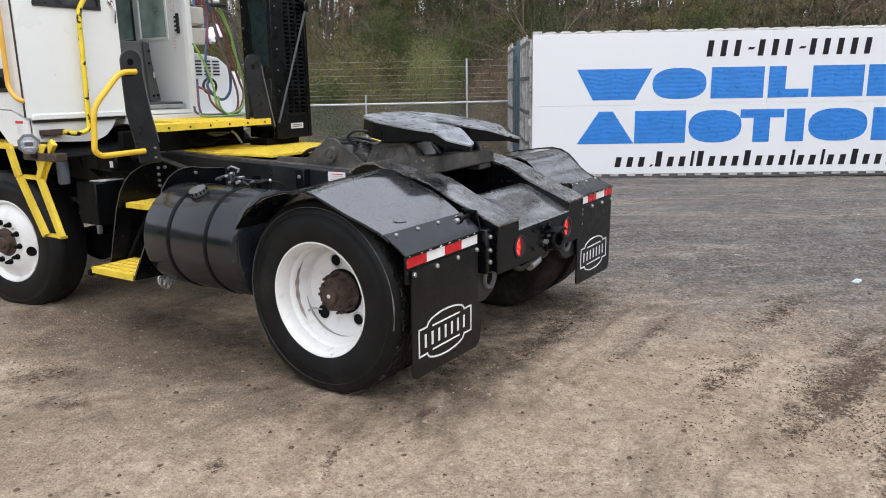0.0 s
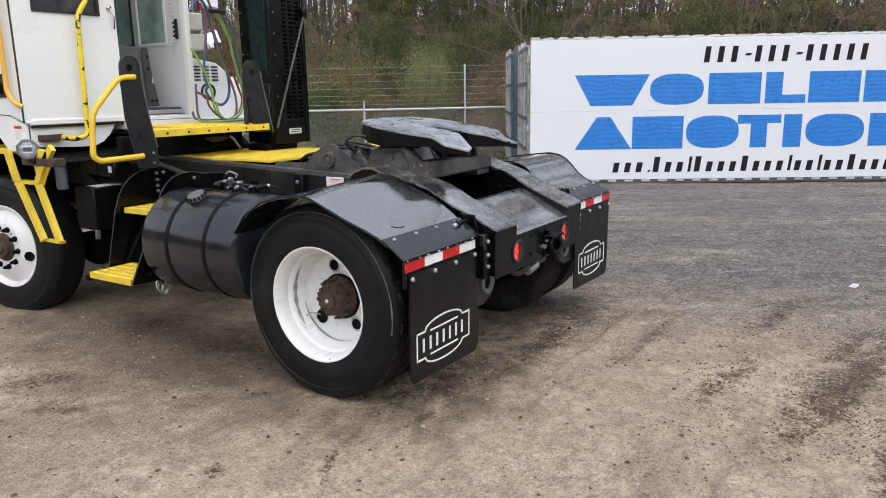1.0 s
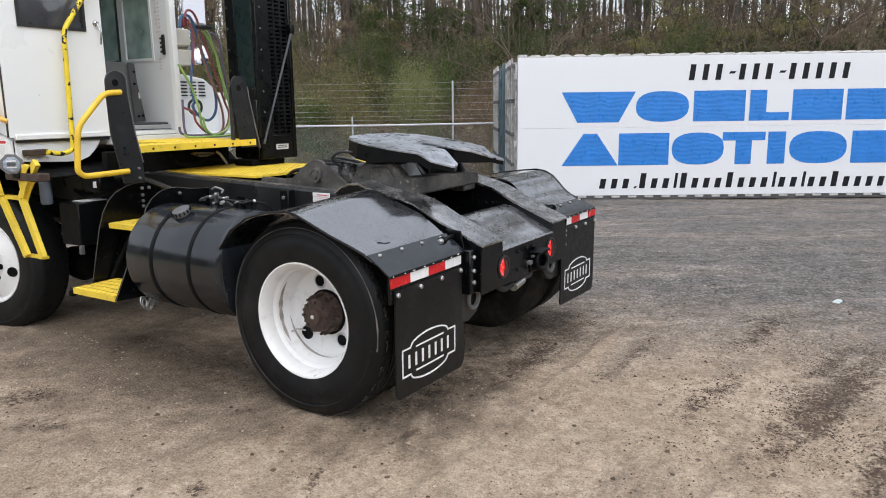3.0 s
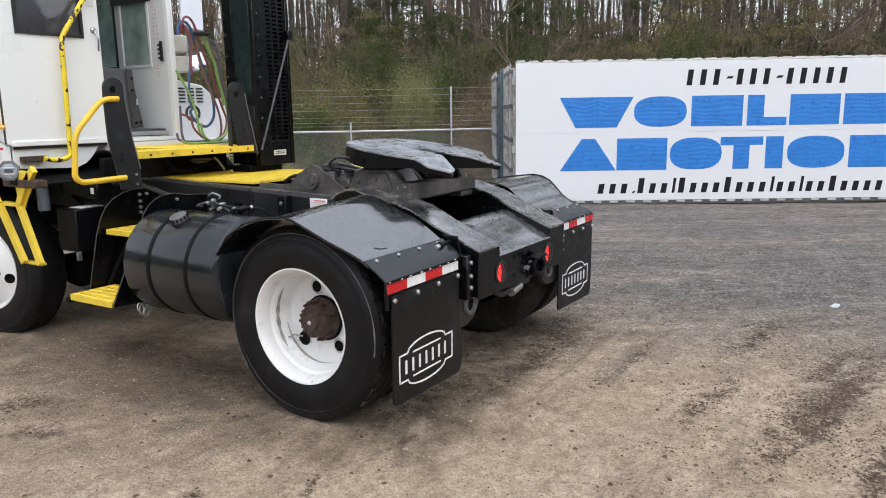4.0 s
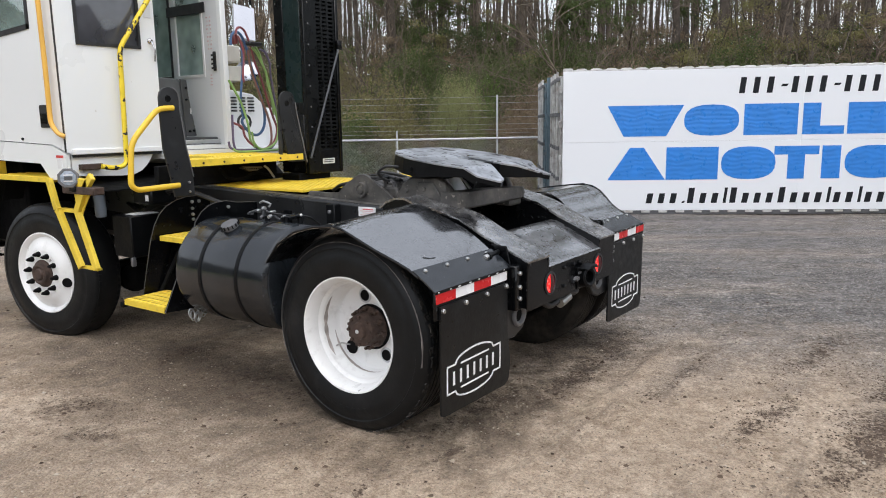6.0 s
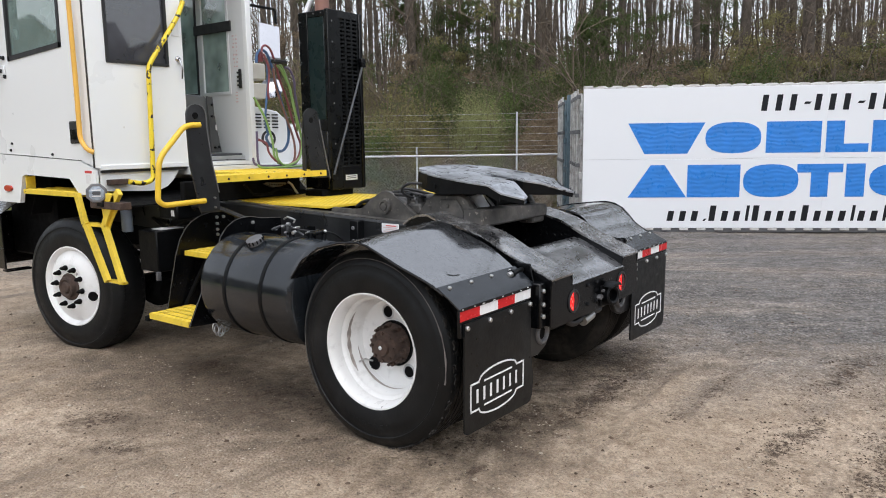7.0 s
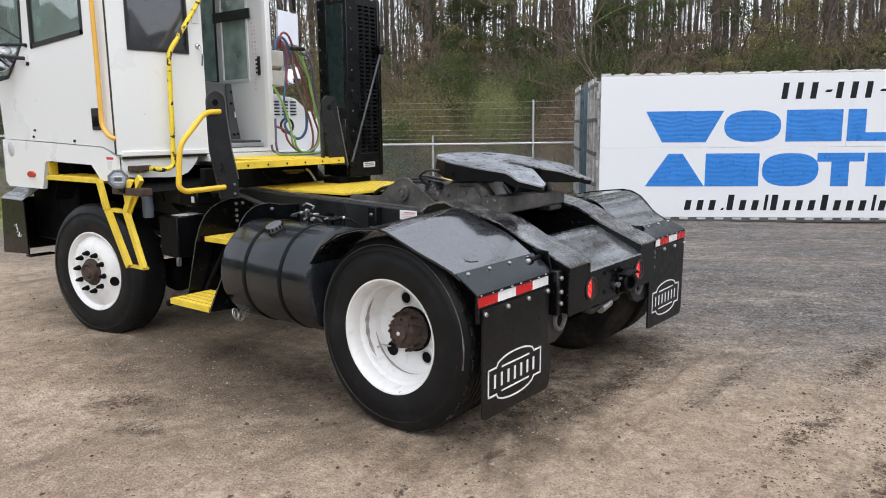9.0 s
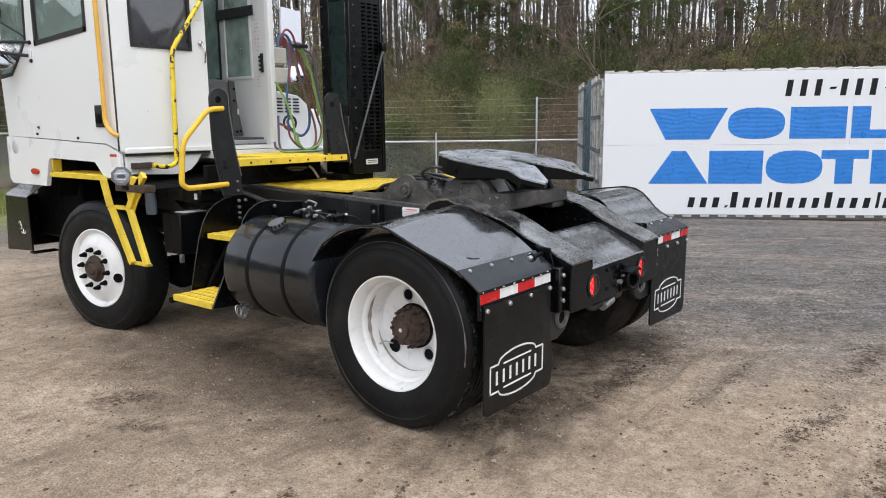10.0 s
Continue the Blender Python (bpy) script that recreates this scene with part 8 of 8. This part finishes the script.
part("hydraulic_hose", tube(bmesh.new(), curve([(-0.42, 1.85, 1.24), (-0.36, 1.83, 1.17), (-0.22, 1.84, 1.16), (-0.10, 1.86, 1.19), (0.08, 1.9, 1.16)], 8), 0.011, 8), UNDER, truck)
for k in range(6):
    part("deck_screw", bolt((-0.74 + 0.165 * k, 1.5955, 1.303), (0, -1, 0), 0.008, 0.004), RUST, truck)
low = grating("lower_deck", -0.425, 0.51, 1.02, 2.0, 1.122, truck, "yellow anti-slip plate over the frame rails", lip=0.012, tooth=0.0035)

grating("side_deck", 0.60, 1.12, 1.16, 1.42, 1.118, truck, "yellow anti-slip step on the far side", lip=0.03)
part("side_bracket", box(bmesh.new(), 0.44, 1.10, 1.24, 1.32, 1.02, 1.085, 0.005), BLACK_MATT, truck)


def pillar(x0, x1, xb0, xb1, label, top=1.80, foot=1.03, at=1.585):
    bm = bmesh.new()
    rc = 0.062
    side = [(xb1, 1.24), (x1 + 0.01, 1.66)] if x0 > -0.5 else [(-0.833, 1.223), (-0.871, 1.407), (x1, 1.645)]
    pts = [(xb0, foot), (xb1, foot)] + side + arc(x1 - rc, top - rc, rc, 0, 90, 6) + arc(x0 + rc, top - rc, rc, 90, 180, 6) + [(x0, 1.60)] + ([(x0 + 0.004, 1.41)] if x0 < -0.5 else [])
    prism(bm, pts, "y", at, at + 0.015, 0.002)
    p = part("pillar", bm, PILLAR_BLACK, truck, label)
    if x0 < -0.5:
        part("pin_hole", revolve(bmesh.new(), [(0, 0.001), (0.015, 0.001), (0.018, 0.004), (0.021, 0)], axis_m(((x0 + x1) / 2 - 0.007, at, top - 0.069), (0, -1, 0)), 16), UNDER, p)
        return p
    # folded flange along its far edge
    bm = bmesh.new()
    prism(bm, [(at + 0.005, foot), (at + 0.04, foot), (at + 0.03, 1.66), (at + 0.005, 1.72)], "x", x0, x0 + 0.012)
    part("flange", bm, PILLAR_BLACK, p)
    part("pin_hole", revolve(bmesh.new(), [(0, 0.001), (0.015, 0.001), (0.018, 0.004), (0.021, 0)], axis_m(((x0 + x1) / 2 - 0.005, at, top - 0.085), (0, -1, 0)), 16), UNDER, p)
    return p


pl = pillar(-1.034, -0.898, -0.972, -0.825, "black upright plate with a rounded top beside the deck", 1.777, 1.105)
pr = pillar(-0.046, 0.100, 0.022, 0.196, "black upright plate with a rounded top beside the hoses", 1.777, 1.27, 1.612)
part("edge_strip", tube(bmesh.new(), [(0.102, 1.610, 1.70), (0.114, 1.610, 1.62), (0.196, 1.610, 1.26)], 0.005, 6), GALV_DARK, pr)
part("worn_edge", tube(bmesh.new(), [(-0.945, 1.583, 1.776), (-0.92, 1.583, 1.764), (-0.903, 1.583, 1.742), (-0.897, 1.583, 1.71), (-0.898, 1.583, 1.645), (-0.869, 1.583, 1.407), (-0.831, 1.583, 1.223)], 0.004, 6), GALV_DARK, pl, "worn grey edge")
rl = part("hand_rail", tube(bmesh.new(), rounded([(-0.95, 1.575, 1.652), (-1.062, 1.57, 1.647), (-1.252, 1.57, 1.45), (-1.277, 1.57, 1.20), (-1.235, 1.57, 1.170), (-0.945, 1.575, 1.177)], 0.06), 0.017, 10), OCHRE, truck, "bent yellow tube handrail beside the step")
bolts(pl, "bolt", [(-0.87, 1.58, z) for z in (1.13, 1.19)], (0, -1, 0), 0.008)

# guard tower: smooth left face, slotted rear face
tower = part("guard_tower", box(bmesh.new(), 0.215, 0.555, 1.63, 1.905, 1.175, 2.497, 0.008), BLACK, truck, "tall black exhaust guard with a slotted rear face")
part("tower_post", box(bmesh.new(), 0.205, 0.325, 1.595, 1.63, 1.17, 2.505, 0.004), TOWER_BLACK, tower, "riveted black corner strip")
part("tower_post", box(bmesh.new(), 0.545, 0.575, 1.595, 1.63, 1.17, 2.505, 0.004), BLACK, tower)
part("slot_frame", box(bmesh.new(), 0.325, 0.545, 1.604, 1.612, 1.17, 1.345, 0.002), BLACK, tower)
part("slot_frame", box(bmesh.new(), 0.325, 0.545, 1.604, 1.612, 2.45, 2.505, 0.002), BLACK, tower)
tg = part("tower_label", box(bmesh.new(), 0.355, 0.485, 1.601, 1.604, 1.238, 1.278, 0.001), LABEL_GREY, tower, "small pale label")
for k in range(2):
    part("print_bar", box(bmesh.new(), 0.37, 0.47, 1.5995, 1.601, 1.25 + 0.014 * k, 1.256 + 0.014 * k), DARK_INK, tg)
# slotted plate: strips with real gaps, three columns of slots
bm = bmesh.new()
z = 1.345
while z < 2.44:
    box(bm, 0.326, 0.544, 1.606, 1.611, z, z + 0.013)
    z += 0.030
for x in (0.336, 0.402, 0.468, 0.534):
    box(bm, x - 0.010, x + 0.010, 1.6055, 1.6115, 1.345, 2.45)
part("slotted_plate", bm, TOWER_BLACK, tower, "black plate punched with rows of slots", smooth=0)
for zz in range(8):
    part("rivet", bolt((0.248, 1.595, 1.37 + 0.15 * zz), (0, -1, 0), 0.007, 0.005), GALV_DARK, tower)
part("strut", rod(bmesh.new(), (0.19, 1.56, 1.29), (0.555, 1.57, 2.14), 0.008, 8), STRUT_GREY, tower, "slanting grey steel strut")
part("strut_end", box(bmesh.new(), 0.53, 0.575, 1.56, 1.60, 2.10, 2.17, 0.005), BLACK, tower)
part("side_cover", box(bmesh.new(), 0.577, 0.60, 1.62, 1.9, 1.18, 1.50, 0.006), TOWER_BLACK, tower)
part("tower_foot", box(bmesh.new(), 0.16, 0.50, 1.66, 1.86, 1.04, 1.172, 0.01), UNDER, tower, "dark foot under the guard")
# left face: dark panel in a riveted black frame, louvred plate below
part("dark_panel", box(bmesh.new(), 0.2085, 0.2165, 1.640, 1.81, 1.70, 2.455, 0.003), DARK_GREEN, tower, "smooth dark green-black panel")
for nm, y0, y1, z0, z1 in (("side_strip", 1.812, 1.905, 1.62, 2.50), ("top_strip", 1.632, 1.811, 2.457, 2.50), ("bottom_strip", 1.632, 1.811, 1.62, 1.698)):
    part(nm, box(bmesh.new(), 0.2055, 0.2165, y0, y1, z0, z1, 0.003), TOWER_BLACK, tower)
for zz in range(6):
    part("rivet", bolt((0.2055, 1.885, 1.68 + 0.15 * zz), (-1, 0, 0), 0.006, 0.004), GALV_DARK, tower)
for y in (1.66, 1.74):
    part("rivet", bolt((0.2055, y, 2.48), (-1, 0, 0), 0.006, 0.004), GALV_DARK, tower)
lp = part("louvre_plate", box(bmesh.new(), 0.205, 0.2165, 1.632, 1.88, 1.18, 1.612, 0.004), BLACK, tower)
for k in range(8):
    part("louvre", box(bmesh.new(), 0.200, 0.206, 1.68, 1.76, 1.42 + 0.020 * k, 1.427 + 0.020 * k), RUBBER_SEAL, lp)
# exhaust stack out of the top, and a slanting pipe behind it
part("exhaust_stack", rod(bmesh.new(), (0.31, 1.75, 2.45), (0.31, 1.75, 3.1), 0.055, 20), HOSE_BROWN, tower, "reddish-brown exhaust pipe")
part("slanting_pipe", rod(bmesh.new(), (0.24, 1.875, 2.48), (0.44, 1.90, 2.78), 0.022, 14), GALV, tower, "slanting pale grey pipe")
part("slanting_pipe", rod(bmesh.new(), (0.29, 1.84, 2.48), (0.49, 1.87, 2.78), 0.02, 14), BLACK, tower)

# white louvred engine cover
cov = part("louvred_cover", prism(bmesh.new(), [(0.17, 1.30), (0.70, 1.30), (0.70, 1.62), (0.66, 1.73), (0.56, 1.80), (0.17, 1.86)], "y", 2.60, 2.95, 0.012), WHITE, truck, "white engine cover with black louvres")
for r in range(5):
    for c in range(3):
        x, z = 0.31 + 0.092 * c, 1.655 + 0.027 * r
        part("louvre", box(bmesh.new(), x, x + 0.065, 2.592, 2.602, z, z + 0.012, 0.002), RUBBER_SEAL, cov)
part("lower_tray", box(bmesh.new(), 0.16, 0.75, 2.3, 2.95, 1.22, 1.36, 0.01), WHITE_IN, truck, "pale engine side tray")
# square and round mirrors of the far side, ivory box on the cab's rear
mr = part("square_mirror", box(bmesh.new(), -0.095, 0.095, -0.162, 0.162, -0.03, 0.0, 0.012, axis_m((0.51, 2.6, 2.39), (-0.30, -0.90, 0.42)) @ Matrix.Rotation(radians(-10), 4, 'Z'), 2), LABEL_GREY, truck, "square mirror head reflecting the pale sky")
part("mirror_glass", box(bmesh.new(), -0.088, 0.088, -0.155, 0.155, 0.0, 0.003, m=axis_m((0.51, 2.6, 2.39), (-0.30, -0.90, 0.42)) @ Matrix.Rotation(radians(-10), 4, 'Z')), MIRROR_DULL, mr, "mirror glass")
part("mirror_stay", tube(bmesh.new(), rounded([(0.30, 2.62, 2.60), (0.32, 2.62, 2.66), (0.60, 2.62, 2.66), (0.605, 2.62, 2.54)], 0.04), 0.012, 8), BLACK, mr, "black bent tube bracket")
part("mirror_stay", rod(bmesh.new(), (0.27, 2.62, 2.68), (0.42, 2.62, 2.50), 0.009, 8), GALV, mr)
part("round_mirror", revolve(bmesh.new(), [(0, 0.014), (0.05, 0.010), (0.092, 0.0), (0.094, -0.012), (0.07, -0.05), (0, -0.07)], axis_m((0.512, 2.6, 2.0), (-0.545, -0.726, 0.42)), 26), MIRROR_DULL, mr, "bright round convex mirror")
jb = part("junction_box", box(bmesh.new(), 0.155, 0.30, 2.42, 2.56, 2.04, 2.17, 0.008), PALE_BOX, truck, "ivory junction box on the cab's rear")
part("shelf", box(bmesh.new(), 0.155, 0.32, 2.42, 2.58, 1.89, 2.01, 0.006), PALE_BOX, truck)

# coiled air lines and cables
def hose(material, pts, r, label):
    part("air_line", tube(bmesh.new(), curve(pts, 8), r, 8), material, truck, label)


def loop(points, y):
    return [(x, y, z) for x, z in points]


hose(HOSE_RED, loop([(0.084, 2.233), (0.098, 2.27), (0.136, 2.28), (0.18, 2.242), (0.224, 2.13), (0.256, 2.024), (0.306, 1.908), (0.342, 1.804), (0.378, 1.691), (0.416, 1.591), (0.446, 1.513), (0.429, 1.436), (0.38, 1.375), (0.313, 1.345), (0.234, 1.36), (0.162, 1.40), (0.11, 1.459), (0.089, 1.526), (0.008, 1.56)], 2.2), 0.009, "faded red air line")
hose(HOSE_RED, loop([(0.12, 2.22), (0.163, 2.12), (0.16, 2.017), (0.147, 1.93), (0.153, 1.871)], 2.22), 0.009, "faded red air line")
hose(HOSE_GREEN, loop([(0.206, 2.135), (0.249, 2.10), (0.295, 2.026), (0.335, 1.954), (0.352, 1.849), (0.386, 1.745), (0.415, 1.638), (0.434, 1.545), (0.425, 1.452), (0.38, 1.385), (0.288, 1.35), (0.22, 1.358), (0.171, 1.412), (0.159, 1.488)], 2.17), 0.009, "green electric cable")
hose(HOSE_GREEN, loop([(0.275, 2.15), (0.313, 2.095), (0.338, 2.029), (0.373, 1.941), (0.4, 1.836), (0.42, 1.73), (0.428, 1.62)], 2.21), 0.009, "green electric cable")
hose(HOSE_GREEN, loop([(-0.011, 1.88), (0.045, 1.796), (0.096, 1.709), (0.129, 1.621), (0.153, 1.532), (0.164, 1.428), (0.203, 1.366)], 2.2), 0.009, "pale green electric cable")
hose(HOSE_GREEN, loop([(-0.055, 1.362), (-0.013, 1.342), (0.149, 1.337), (0.304, 1.338), (0.404, 1.345), (0.434, 1.385)], 2.14), 0.009, "green electric cable on the deck")
hose(HOSE_BROWN, loop([(0.218, 2.12), (0.233, 1.993), (0.278, 1.862), (0.333, 1.728), (0.389, 1.591), (0.411, 1.483), (0.398, 1.39), (0.34, 1.352), (0.25, 1.345)], 2.23), 0.009, "dull brown air line")
hose(HOSE_PURPLE, loop([(0.313, 2.13), (0.365, 2.11), (0.405, 2.033), (0.408, 1.943), (0.424, 1.837), (0.439, 1.73), (0.448, 1.62)], 2.2), 0.009, "dull purple air line")
hose(HOSE_PURPLE, loop([(-0.049, 1.418), (-0.034, 1.371), (0.036, 1.352), (0.151, 1.347), (0.253, 1.347), (0.36, 1.352), (0.406, 1.38)], 2.2), 0.0095, "dull purple air line")
hose(HOSE_PURPLE, loop([(0, 1.621), (-0.002, 1.519), (-0.003, 1.417), (0.01, 1.36)], 2.2), 0.009, "dull purple air line")
hose(HOSE_BLUE, loop([(0.167, 2.16), (0.164, 1.989), (0.143, 1.857), (0.125, 1.724), (0.138, 1.607)], 2.24), 0.009, "dull blue air line")
hose(HOSE_BLUE, loop([(0.07, 2.15), (0.08, 2.215), (0.119, 2.251), (0.175, 2.23), (0.221, 2.132), (0.261, 1.988), (0.321, 1.811), (0.364, 1.675), (0.357, 1.537), (0.292, 1.465), (0.212, 1.478), (0.147, 1.539), (0.136, 1.584), (0.181, 1.614)], 2.25), 0.011, "blue air line")
hose(HOSE_BLACK, [(0.174 + 0.062 * math.cos(q), 2.27, 1.565 + 0.056 * math.sin(q)) for q in (2 * math.pi * k / 10 for k in range(11))], 0.010, "dark coiled hose")
part("hose_clamp", box(bmesh.new(), 0.15, 0.275, 2.12, 2.18, 2.145, 2.175, 0.008), RUBBER_SEAL, truck)
part("gladhand", box(bmesh.new(), 0.125, 0.165, 2.27, 2.33, 2.165, 2.245, 0.008), HOSE_RED, truck, "red hose coupling")
